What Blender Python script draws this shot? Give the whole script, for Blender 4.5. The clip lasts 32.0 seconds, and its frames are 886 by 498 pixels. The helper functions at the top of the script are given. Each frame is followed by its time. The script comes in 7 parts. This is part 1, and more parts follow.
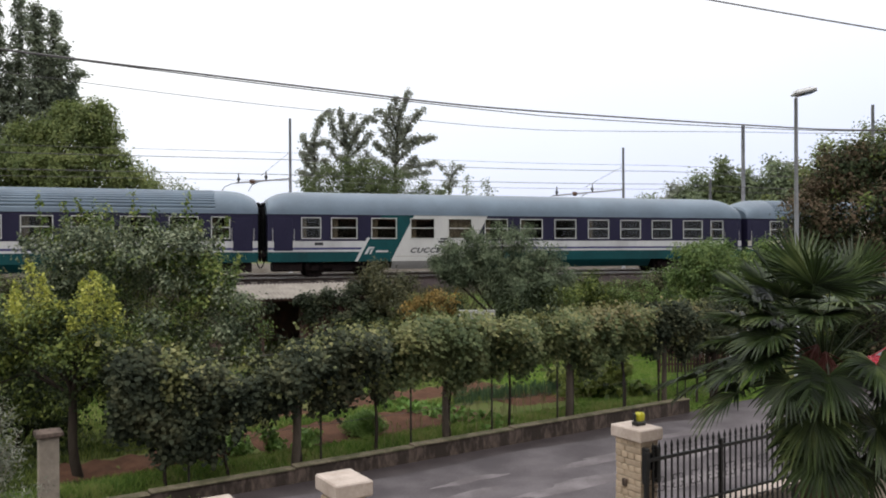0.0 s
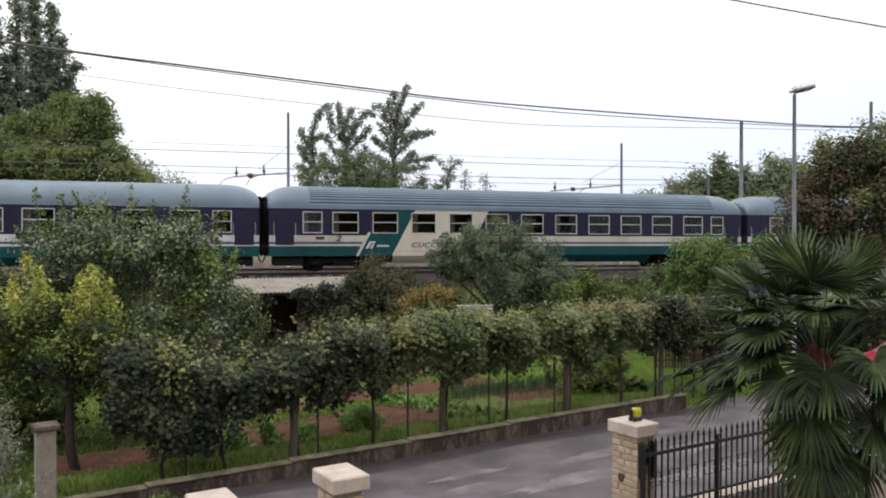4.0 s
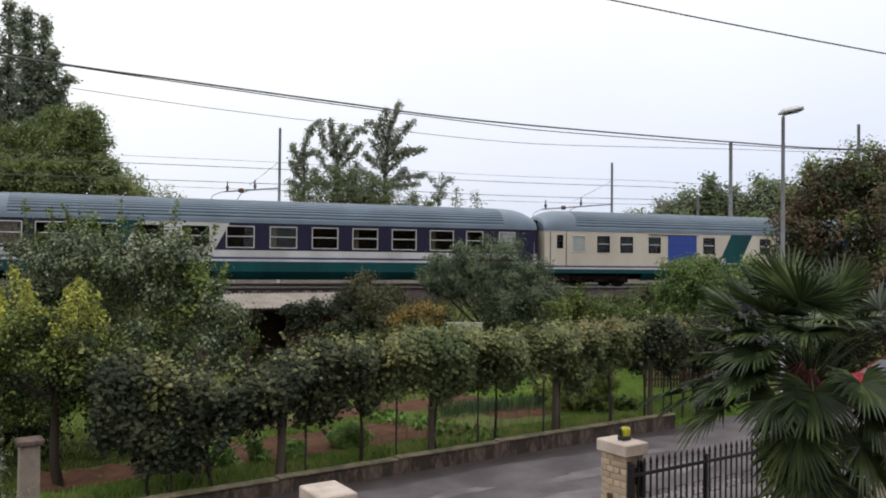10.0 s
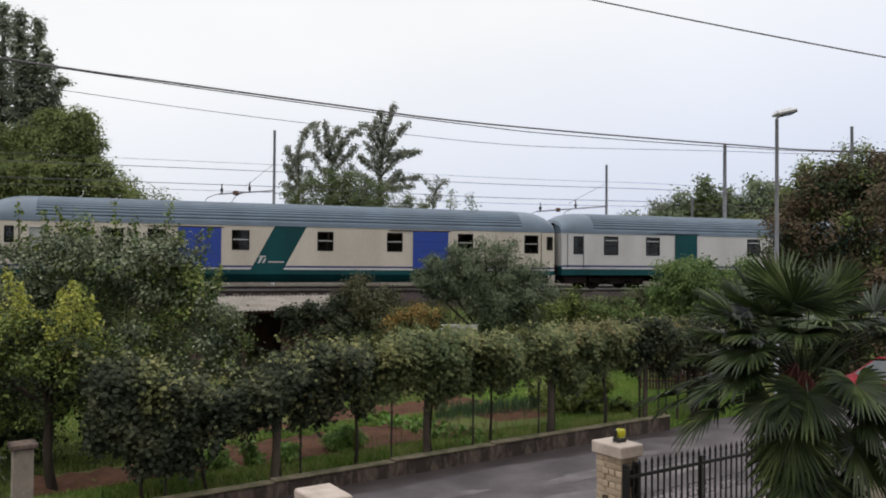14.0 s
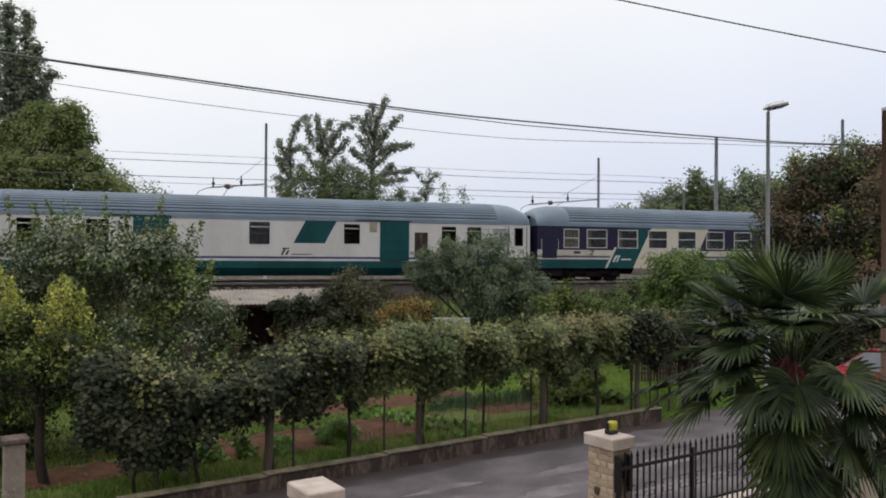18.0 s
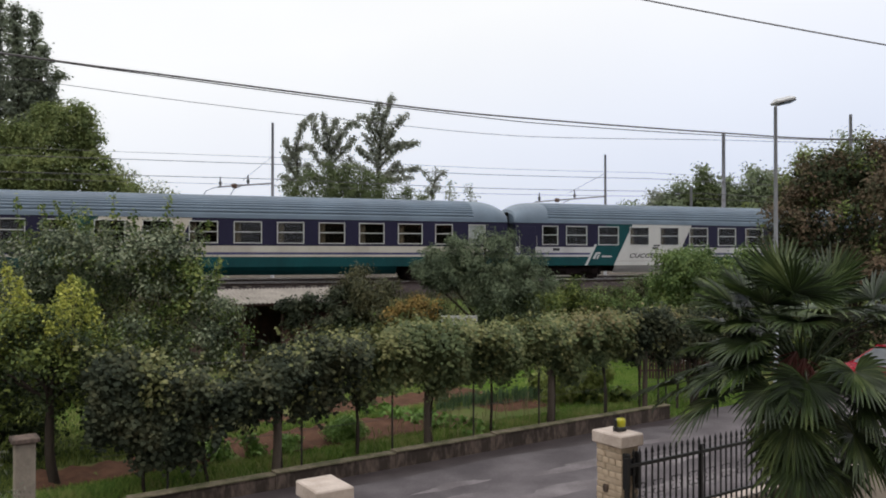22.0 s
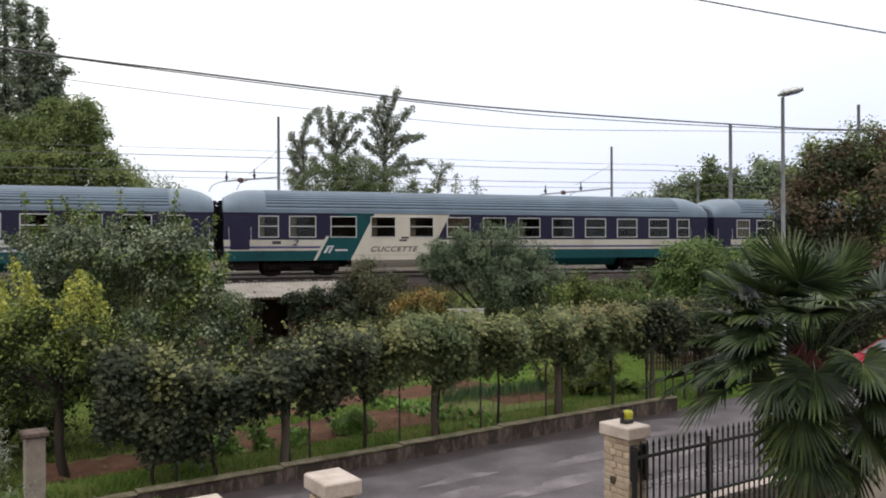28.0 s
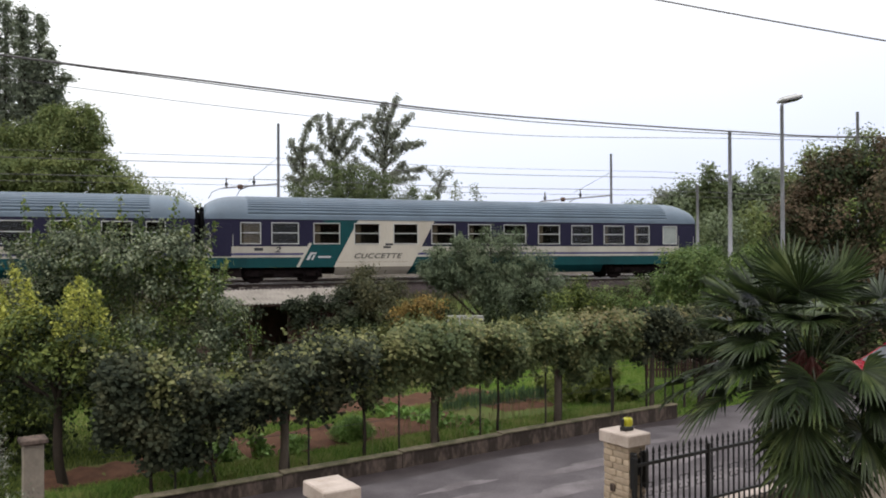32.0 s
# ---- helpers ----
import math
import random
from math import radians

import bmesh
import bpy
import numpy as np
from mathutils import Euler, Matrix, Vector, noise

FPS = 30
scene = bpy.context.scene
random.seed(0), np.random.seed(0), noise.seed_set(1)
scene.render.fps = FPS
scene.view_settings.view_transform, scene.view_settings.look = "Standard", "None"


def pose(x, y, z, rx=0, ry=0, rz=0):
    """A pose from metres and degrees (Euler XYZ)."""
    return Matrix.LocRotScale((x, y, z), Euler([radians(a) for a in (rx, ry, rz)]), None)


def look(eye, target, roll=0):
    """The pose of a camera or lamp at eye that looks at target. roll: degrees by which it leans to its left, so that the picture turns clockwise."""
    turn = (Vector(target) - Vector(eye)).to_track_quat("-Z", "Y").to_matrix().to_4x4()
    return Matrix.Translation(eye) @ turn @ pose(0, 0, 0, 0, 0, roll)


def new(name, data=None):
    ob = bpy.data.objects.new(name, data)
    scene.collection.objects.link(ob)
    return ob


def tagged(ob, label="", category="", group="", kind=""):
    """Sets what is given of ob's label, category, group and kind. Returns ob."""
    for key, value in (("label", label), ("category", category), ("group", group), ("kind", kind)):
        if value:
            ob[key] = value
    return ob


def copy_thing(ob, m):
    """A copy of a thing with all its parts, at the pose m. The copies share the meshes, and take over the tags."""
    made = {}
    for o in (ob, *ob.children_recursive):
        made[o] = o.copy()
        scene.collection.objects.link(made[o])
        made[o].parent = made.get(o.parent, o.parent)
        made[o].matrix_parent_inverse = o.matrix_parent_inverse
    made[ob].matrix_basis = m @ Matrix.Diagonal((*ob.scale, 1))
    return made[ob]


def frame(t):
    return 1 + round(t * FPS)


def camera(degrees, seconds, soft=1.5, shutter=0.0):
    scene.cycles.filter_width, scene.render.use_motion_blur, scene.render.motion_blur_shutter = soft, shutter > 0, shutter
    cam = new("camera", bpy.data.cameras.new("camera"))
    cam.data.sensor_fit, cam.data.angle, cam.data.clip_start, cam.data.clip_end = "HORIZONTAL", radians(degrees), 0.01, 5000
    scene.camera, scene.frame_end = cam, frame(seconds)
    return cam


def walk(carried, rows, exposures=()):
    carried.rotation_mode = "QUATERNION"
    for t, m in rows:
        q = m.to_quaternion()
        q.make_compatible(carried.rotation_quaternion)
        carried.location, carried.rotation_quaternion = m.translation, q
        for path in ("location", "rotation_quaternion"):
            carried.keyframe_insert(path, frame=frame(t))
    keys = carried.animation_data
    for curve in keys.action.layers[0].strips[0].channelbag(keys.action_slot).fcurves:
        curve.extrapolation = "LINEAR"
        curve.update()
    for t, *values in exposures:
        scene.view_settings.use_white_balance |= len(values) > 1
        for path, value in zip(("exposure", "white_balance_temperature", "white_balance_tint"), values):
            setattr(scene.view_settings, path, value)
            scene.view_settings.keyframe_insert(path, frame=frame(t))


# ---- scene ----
cam = camera(58.5, 32.0, soft=1.9)
EYE = (0.0, 0.0, 4.2)
# seconds, and the turn of the hand-held camera in degrees; it stands in one spot on an upper floor
TURNS = [
    (0, 89.970, 0.260, 0.915), (0.5, 89.836, 0.293, 0.931), (1, 89.795, 0.296, 1.009), (1.5, 89.701, 0.242, 0.971),
    (2, 89.619, 0.156, 0.937), (2.5, 89.618, 0.108, 0.920), (3, 89.408, 0.056, 0.980), (3.5, 89.479, -0.047, 0.806),
    (5.5, 89.897, 0.062, 0.695), (6, 90.022, -0.324, 0.444), (6.5, 90.292, -0.523, 0.275), (7, 90.309, -0.592, 0.112),
    (7.5, 90.653, -0.653, -0.086), (8, 90.838, -0.686, -0.342), (8.5, 90.742, -0.698, -0.372), (9, 90.765, -0.602, -0.194),
    (9.5, 90.834, -0.569, -0.017), (10, 90.834, -0.585, 0.068), (10.5, 91.019, -0.467, 0.058), (11, 91.037, -0.500, 0.111),
    (11.5, 91.111, -0.461, 0.175), (12, 91.077, -0.490, 0.149), (12.5, 91.043, -0.504, 0.031), (13, 91.023, -0.600, -0.011),
    (13.5, 90.961, -0.587, -0.124), (14, 91.000, -0.491, -0.299), (14.5, 90.861, -0.495, -0.310), (16.5, 90.798, -0.352, -0.557),
    (17, 90.699, -0.446, -0.692), (17.5, 90.529, -0.498, -0.819), (18, 90.512, -0.387, -0.853), (18.5, 90.605, -0.449, -0.897),
    (19, 90.633, -0.399, -0.787), (19.5, 90.581, -0.337, -0.670), (20, 90.499, -0.225, -0.472), (20.5, 90.464, -0.147, -0.411),
    (21, 90.428, -0.124, -0.403), (21.5, 90.431, -0.105, -0.400), (22, 90.369, -0.039, -0.350), (22.5, 90.176, -0.066, -0.319),
    (23, 90.026, -0.053, -0.258), (23.5, 89.949, 0.002, -0.253), (24, 89.983, 0.013, -0.202), (24.5, 89.971, 0.109, -0.182),
    (25, 89.901, 0.142, -0.070), (25.5, 89.781, 0.147, -0.065), (27.5, 89.868, 0.261, 0.060), (28, 89.869, 0.255, 0.108),
    (28.5, 89.815, 0.259, 0.051), (29, 89.986, 0.246, -0.013), (29.5, 90.065, 0.222, -0.068), (30, 90.051, 0.288, -0.083),
    (30.5, 89.998, 0.275, -0.008), (31, 89.990, 0.311, 0.070), (31.5, 90.100, 0.232, 0.016), (32, 90.361, 0.222, 0.079),
]
EXPOSURES = [(0.0, -0.12), (3.0, -0.05), (6.0, 0.0), (7.0, -0.19), (8.0, -0.25), (10.2, -0.25), (11.0, -0.37), (12.0, -0.40), (20.0, -0.40), (22.0, -0.34), (23.5, -0.14), (26.0, -0.08), (32.0, -0.1)]
walk(cam, [(t, pose(*EYE, a, b, c)) for t, a, b, c in TURNS], EXPOSURES)

# ---- sky and sun: a bright overcast afternoon ----
SUN_UP, SUN_ROUND = 50.0, 205.0
world = bpy.data.worlds.new("overcast_sky")
scene.world = world
world.use_nodes = True
wn, wl = world.node_tree.nodes, world.node_tree.links
wn.clear()
sky = wn.new("ShaderNodeTexSky")
sky.sky_type, sky.sun_disc = "NISHITA", False
sky.sun_elevation, sky.sun_rotation = radians(SUN_UP), radians(SUN_ROUND)
sky.dust_density = 4.0
thin = wn.new("ShaderNodeBackground")
thin.inputs["Strength"].default_value = 0.02
wl.new(sky.outputs[0], thin.inputs["Color"])
coord = wn.new("ShaderNodeTexCoord")
split = wn.new("ShaderNodeSeparateXYZ")
wl.new(coord.outputs["Generated"], split.inputs[0])
ramp = wn.new("ShaderNodeValToRGB")
ramp.color_ramp.elements[0].position, ramp.color_ramp.elements[0].color = 0.0, (0.70, 0.75, 0.90, 1)
ramp.color_ramp.elements[1].position, ramp.color_ramp.elements[1].color = 0.28, (1.0, 1.0, 1.0, 1)
high = wn.new("ShaderNodeMapRange")
high.inputs["From Min"].default_value, high.inputs["From Max"].default_value = 0.38, 1.0
high.inputs["To Min"].default_value, high.inputs["To Max"].default_value = 1.0, 1.85
wl.new(split.outputs["Z"], high.inputs["Value"])
e = ramp.color_ramp.elements.new(0.13)
e.color = (0.85, 0.88, 0.97, 1)
lean = wn.new("ShaderNodeMath")
lean.operation = "MULTIPLY_ADD"
wl.new(split.outputs["X"], lean.inputs[0])
lean.inputs[1].default_value = -0.20
wl.new(split.outputs["Z"], lean.inputs[2])
wl.new(lean.outputs[0], ramp.inputs[0])
cloud = wn.new("ShaderNodeTexNoise")
cloud.inputs["Scale"].default_value, cloud.inputs["Detail"].default_value = 2.2, 5.0
wl.new(coord.outputs["Generated"], cloud.inputs["Vector"])
veil = wn.new("ShaderNodeMapRange")
veil.inputs["To Min"].default_value, veil.inputs["To Max"].default_value = 0.93, 1.07
wl.new(cloud.outputs["Fac"], veil.inputs["Value"])
tint = wn.new("ShaderNodeMix")
tint.data_type, tint.blend_type = "RGBA", "MULTIPLY"
tint.inputs[0].default_value = 1.0
wl.new(ramp.outputs[0], tint.inputs[6])
dome = wn.new("ShaderNodeMath")
dome.operation = "MULTIPLY"
wl.new(veil.outputs[0], dome.inputs[0])
wl.new(high.outputs[0], dome.inputs[1])
wl.new(dome.outputs[0], tint.inputs[7])
deck = wn.new("ShaderNodeBackground")
deck.inputs["Strength"].default_value = 1.2
wl.new(tint.outputs[2], deck.inputs["Color"])
both = wn.new("ShaderNodeAddShader")
wl.new(thin.outputs[0], both.inputs[0])
wl.new(deck.outputs[0], both.inputs[1])
wl.new(both.outputs[0], wn.new("ShaderNodeOutputWorld").inputs["Surface"])

sun = bpy.data.lights.new("sun", "SUN")
sun.energy, sun.angle, sun.color = 0.6, radians(25), (1.0, 0.96, 0.9)
a, b = radians(SUN_ROUND), radians(SUN_UP)
new("sun", sun).matrix_world = look((0, 0, 60), (-math.sin(a) * math.cos(b), -math.cos(a) * math.cos(b), 60 - math.sin(b)))


# ---- materials ----
def material(name, colour, rough=0.6, metal=0.0, second=None, scale=3.0, fine=40.0, mix=0.5, bump=0.0, piece=0.0, spec=0.5, streak=0.0):
    """A surface whose colour wanders between two tones at two scales, with fine relief. piece: how far single pieces differ."""
    m = bpy.data.materials.new(name)
    m.use_nodes = True
    n, l = m.node_tree.nodes, m.node_tree.links
    p = n["Principled BSDF"]
    second = second or tuple(c * 0.72 for c in colour)
    tc = n.new("ShaderNodeTexCoord")
    big, small = n.new("ShaderNodeTexNoise"), n.new("ShaderNodeTexNoise")
    vec = tc.outputs["Object"]
    if streak:
        mp = n.new("ShaderNodeMapping")
        mp.inputs["Scale"].default_value = (1, 1, streak)
        l.new(vec, mp.inputs["Vector"])
        vec = mp.outputs[0]
    for tex, s in ((big, scale), (small, fine)):
        tex.inputs["Scale"].default_value, tex.inputs["Detail"].default_value = s, 5.0
        l.new(vec, tex.inputs["Vector"])
    add = n.new("ShaderNodeMath")
    add.operation = "MULTIPLY_ADD"
    l.new(small.outputs["Fac"], add.inputs[0])
    add.inputs[1].default_value = 0.45
    l.new(big.outputs["Fac"], add.inputs[2])
    rng = n.new("ShaderNodeMapRange")
    rng.inputs["From Min"].default_value, rng.inputs["From Max"].default_value = 0.5, 0.95
    rng.inputs["To Max"].default_value = mix * 2
    l.new(add.outputs[0], rng.inputs["Value"])
    mx = n.new("ShaderNodeMix")
    mx.data_type = "RGBA"
    mx.inputs[6].default_value, mx.inputs[7].default_value = (*colour, 1), (*second, 1)
    l.new(rng.outputs[0], mx.inputs[0])
    out = mx.outputs[2]
    if piece:
        inf = n.new("ShaderNodeObjectInfo")
        v = n.new("ShaderNodeMapRange")
        v.inputs["To Min"].default_value, v.inputs["To Max"].default_value = 1 - piece, 1 + piece
        l.new(inf.outputs["Random"], v.inputs["Value"])
        mul = n.new("ShaderNodeMix")
        mul.data_type, mul.blend_type = "RGBA", "MULTIPLY"
        mul.inputs[0].default_value = 1.0
        l.new(out, mul.inputs[6])
        l.new(v.outputs[0], mul.inputs[7])
        out = mul.outputs[2]
    l.new(out, p.inputs["Base Color"])
    p.inputs["Roughness"].default_value, p.inputs["Metallic"].default_value = rough, metal
    p.inputs["Specular IOR Level"].default_value = spec
    if bump:
        bp = n.new("ShaderNodeBump")
        bp.inputs["Strength"].default_value, bp.inputs["Distance"].default_value = bump, 0.02
        l.new(small.outputs["Fac"], bp.inputs["Height"])
        l.new(bp.outputs[0], p.inputs["Normal"])
    return m


def leaf_material(name, tones, rough=0.55, through_light=0.25, gloss=0.2, speckle=1.0, patch=1.5):
    """Leaves: every leaf takes its own tone; a little light passes through."""
    m = bpy.data.materials.new(name)
    m.use_nodes = True
    n, l = m.node_tree.nodes, m.node_tree.links
    p = n["Principled BSDF"]
    geo = n.new("ShaderNodeNewGeometry")
    rp = n.new("ShaderNodeValToRGB")
    el = rp.color_ramp.elements
    while len(el) < len(tones):
        el.new(0.5)
    for i, c in enumerate(tones):
        el[i].position, el[i].color = i / max(1, len(tones) - 1), (*c, 1)
    tc, nz = n.new("ShaderNodeTexCoord"), n.new("ShaderNodeTexNoise")
    nz.inputs["Scale"].default_value, nz.inputs["Detail"].default_value = patch, 3.0
    l.new(tc.outputs["Object"], nz.inputs["Vector"])
    mixv = n.new("ShaderNodeMath")
    mixv.operation = "MULTIPLY_ADD"
    l.new(nz.outputs["Fac"], mixv.inputs[0])
    mixv.inputs[1].default_value = 1.7
    sub = n.new("ShaderNodeMath")
    sub.operation = "MULTIPLY_ADD"
    l.new(geo.outputs["Random Per Island"], sub.inputs[0])
    sub.inputs[1].default_value, sub.inputs[2].default_value = speckle, -0.33 - 0.5 * speckle
    l.new(sub.outputs[0], mixv.inputs[2])
    l.new(mixv.outputs[0], rp.inputs[0])
    l.new(rp.outputs[0], p.inputs["Base Color"])
    p.inputs["Roughness"].default_value = rough
    p.inputs["Specular IOR Level"].default_value = gloss
    tl, ms = n.new("ShaderNodeBsdfTranslucent"), n.new("ShaderNodeMixShader")
    l.new(rp.outputs[0], tl.inputs["Color"])
    ms.inputs[0].default_value = through_light
    l.new(p.outputs[0], ms.inputs[1])
    l.new(tl.outputs[0], ms.inputs[2])
    l.new(ms.outputs[0], n["Material Output"].inputs["Surface"])
    return m


def glass(name, colour=(0.75, 0.8, 0.8), rough=0.02):
    m = bpy.data.materials.new(name)
    m.use_nodes = True
    p = m.node_tree.nodes["Principled BSDF"]
    p.inputs["Base Color"].default_value = (*colour, 1)
    p.inputs["Roughness"].default_value, p.inputs["Transmission Weight"].default_value = rough, 1.0
    p.inputs["IOR"].default_value = 1.3
    return m


NAVY = material("navy_paint", (0.010, 0.0085, 0.028), 0.5, second=(0.018, 0.016, 0.041), scale=1.2, fine=18, mix=0.5, streak=0.35, spec=0.2)
WHITE = material("white_stripe_paint", (0.50, 0.50, 0.50), 0.5, second=(0.34, 0.33, 0.33), scale=1.0, fine=14, streak=0.3)
IVORY = material("ivory_stripe_paint", (0.46, 0.43, 0.37), 0.5, second=(0.33, 0.30, 0.25), scale=1.0, fine=14, streak=0.3)
LINE = material("blue_line_paint", (0.03, 0.03, 0.12), 0.45, scale=1.0)
TEAL = material("teal_paint", (0.003, 0.056, 0.061), 0.5, second=(0.003, 0.034, 0.038), scale=0.9, fine=14, streak=0.3, spec=0.2)
CREAM = material("cream_paint", (0.49, 0.445, 0.375), 0.5, second=(0.37, 0.325, 0.27), scale=0.8, fine=12, mix=0.4, streak=0.3)
CHALK = material("chalk_white_paint", (0.49, 0.48, 0.465), 0.5, second=(0.37, 0.36, 0.35), scale=0.8, fine=12, mix=0.4, streak=0.3)
ROYAL = material("royal_blue_paint", (0.008, 0.036, 0.27), 0.45, second=(0.01, 0.038, 0.20), scale=1.5, fine=14)
ROOF = material("grey_roof_paint", (0.132, 0.178, 0.228), 0.42, second=(0.090, 0.118, 0.156), scale=0.7, fine=16, mix=0.45, spec=0.5)
ALU = material("brushed_aluminium", (0.55, 0.55, 0.52), 0.4, 0.55, second=(0.40, 0.40, 0.38), scale=4)
UNDER = material("brake_dust_steel", (0.012, 0.009, 0.010), 0.9, second=(0.022, 0.015, 0.014), scale=5, bump=0.4, spec=0.08)
RUBBER = material("black_rubber", (0.012, 0.012, 0.013), 0.85, scale=5, spec=0.12)
INSIDE = material("dark_compartment", (0.05, 0.045, 0.04), 0.8, second=(0.03, 0.027, 0.025), scale=1.4, fine=9)
CURTAIN = material("beige_curtain", (0.20, 0.17, 0.125), 0.9, second=(0.13, 0.11, 0.08), scale=6)
PANE = glass("window_glass", (0.62, 0.60, 0.56))
FROST = material("frosted_glass", (0.30, 0.32, 0.30), 0.3, second=(0.22, 0.24, 0.23), scale=3)
FADEDINK = material("faded_lettering_paint", (0.04, 0.038, 0.036), 0.6, second=(0.10, 0.095, 0.08), scale=5, fine=24)
INK = material("black_lettering", (0.02, 0.02, 0.025), 0.5, scale=5)
STEELRAIL = material("worn_rail_steel", (0.58, 0.55, 0.53), 0.28, 0.85, second=(0.36, 0.31, 0.28), scale=8)
RUSTRAIL = material("rusty_rail_web", (0.035, 0.022, 0.018), 0.9, scale=8)
GRAVEL = material("pale_gravel", (0.15, 0.132, 0.115), 0.95, second=(0.09, 0.078, 0.066), scale=2, fine=30, bump=0.8, spec=0.1)
L_STRAW = leaf_material("dry_straw", [(0.16, 0.17, 0.07), (0.24, 0.23, 0.10), (0.33, 0.29, 0.15)])
BALLAST = material("ballast_stone", (0.056, 0.043, 0.043), 0.95, second=(0.026, 0.021, 0.021), scale=6, fine=30, bump=1.0, spec=0.1)
SLEEPER = material("concrete_sleeper", (0.30, 0.27, 0.24), 0.9, second=(0.2, 0.17, 0.15), scale=5, bump=0.5)
ASPHALT = material("asphalt", (0.152, 0.134, 0.142), 0.8, second=(0.076, 0.066, 0.071), scale=0.9, fine=30, mix=0.62, bump=0.35, spec=0.22)
WORN = material("worn_pale_asphalt", (0.212, 0.190, 0.197), 0.85, second=(0.123, 0.107, 0.112), scale=1.2, fine=30, mix=0.7, bump=0.35, spec=0.22)
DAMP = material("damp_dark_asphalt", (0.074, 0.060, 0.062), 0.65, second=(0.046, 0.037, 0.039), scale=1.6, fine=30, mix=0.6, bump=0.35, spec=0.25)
SOIL = material("tilled_red_soil", (0.118, 0.062, 0.041), 0.95, second=(0.062, 0.034, 0.023), scale=3, fine=22, bump=1.0, spec=0.05)
TURF = material("turf", (0.075, 0.115, 0.028), 0.95, second=(0.11, 0.105, 0.045), scale=0.5, fine=8, bump=0.8, spec=0.05)
WALLSTONE = material("weathered_concrete", (0.150, 0.112, 0.094), 0.9, second=(0.040, 0.031, 0.026), scale=2.6, fine=16, mix=0.85, bump=0.7, streak=0.35, spec=0.12)
COPING = material("mossy_coping", (0.21, 0.175, 0.125), 0.9, second=(0.09, 0.085, 0.05), scale=4, fine=24, mix=0.7, bump=0.5, spec=0.15)
BRICK = material("pale_split_brick", (0.47, 0.38, 0.28), 0.85, second=(0.33, 0.25, 0.18), scale=5, fine=30, bump=0.6, piece=0.16, spec=0.2)
MORTAR = material("mortar", (0.32, 0.27, 0.21), 0.9, scale=10, bump=0.4)
CAPSTONE = material("pale_cap_stone", (0.52, 0.44, 0.39), 0.75, second=(0.36, 0.295, 0.25), scale=4, fine=30, bump=0.3, spec=0.25)
IRON = material("black_wrought_iron", (0.012, 0.012, 0.013), 0.5, 0.3, scale=8)
GALV = material("galvanised_steel", (0.36, 0.375, 0.41), 0.5, 0.1, second=(0.26, 0.27, 0.295), scale=3)
HOUSING = material("pale_lamp_housing", (0.60, 0.61, 0.62), 0.4, second=(0.48, 0.48, 0.48), scale=4)
POLESTEEL = material("grey_mast_steel", (0.35, 0.355, 0.385), 0.6, 0.0, second=(0.25, 0.25, 0.265), scale=2)
CABLE = material("dark_cable", (0.11, 0.10, 0.105), 0.6, scale=5)
AMBER = material("yellow_lens", (0.44, 0.42, 0.03), 0.2, second=(0.33, 0.31, 0.02), scale=6)
PLASTIC = material("black_plastic", (0.012, 0.012, 0.012), 0.4, scale=6)
BARK = material("grey_bark", (0.105, 0.085, 0.068), 0.95, second=(0.05, 0.04, 0.032), scale=6, fine=30, bump=1.0, streak=0.3, spec=0.1)
DARKBARK = material("dark_bark", (0.05, 0.04, 0.032), 0.95, second=(0.028, 0.022, 0.018), scale=6, fine=30, bump=1.0, streak=0.3, spec=0.1)
STAKE = material("rusty_stake", (0.03, 0.024, 0.02), 0.8, scale=8)
PALMBARK = material("palm_fibre", (0.10, 0.06, 0.035), 0.95, second=(0.05, 0.03, 0.018), scale=12, fine=60, bump=1.0)
CORRUGATED = material("corrugated_fibre_cement", (0.30, 0.27, 0.24), 0.9, second=(0.19, 0.17, 0.15), scale=2, fine=16, bump=0.4, spec=0.15)
SHEDWOOD = material("reddish_shed_boards", (0.085, 0.04, 0.032), 0.9, second=(0.045, 0.025, 0.02), scale=3, fine=20, bump=0.6, piece=0.2)
PALEWALL = material("whitewashed_concrete", (0.38, 0.38, 0.36), 0.85, second=(0.28, 0.28, 0.265), scale=2, fine=15)
POSTSTONE = material("grey_concrete_post", (0.30, 0.26, 0.21), 0.9, second=(0.20, 0.17, 0.14), scale=4, fine=20, bump=0.5, spec=0.2)
WOODPOLE = material("brown_wood_pole", (0.12, 0.07, 0.05), 0.9, scale=3, fine=25, bump=0.5)
CARRED = material("red_car_paint", (0.30, 0.010, 0.025), 0.25, second=(0.24, 0.009, 0.02), scale=2)
# pale base colour stands in for sky mirrored in the car's glass
CARGLASS = material("car_glass_painted_with_sky", (0.17, 0.18, 0.19), 0.12, second=(0.12, 0.13, 0.14), scale=2)
DARKGLASS = material("dark_car_glass", (0.03, 0.035, 0.04), 0.08, scale=2)
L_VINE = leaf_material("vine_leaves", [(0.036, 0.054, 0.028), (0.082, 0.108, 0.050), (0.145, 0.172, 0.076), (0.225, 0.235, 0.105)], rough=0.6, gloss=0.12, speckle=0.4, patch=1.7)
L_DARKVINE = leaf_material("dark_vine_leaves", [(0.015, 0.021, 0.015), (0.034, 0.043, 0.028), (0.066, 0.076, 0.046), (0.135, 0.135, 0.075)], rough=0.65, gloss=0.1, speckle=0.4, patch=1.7)
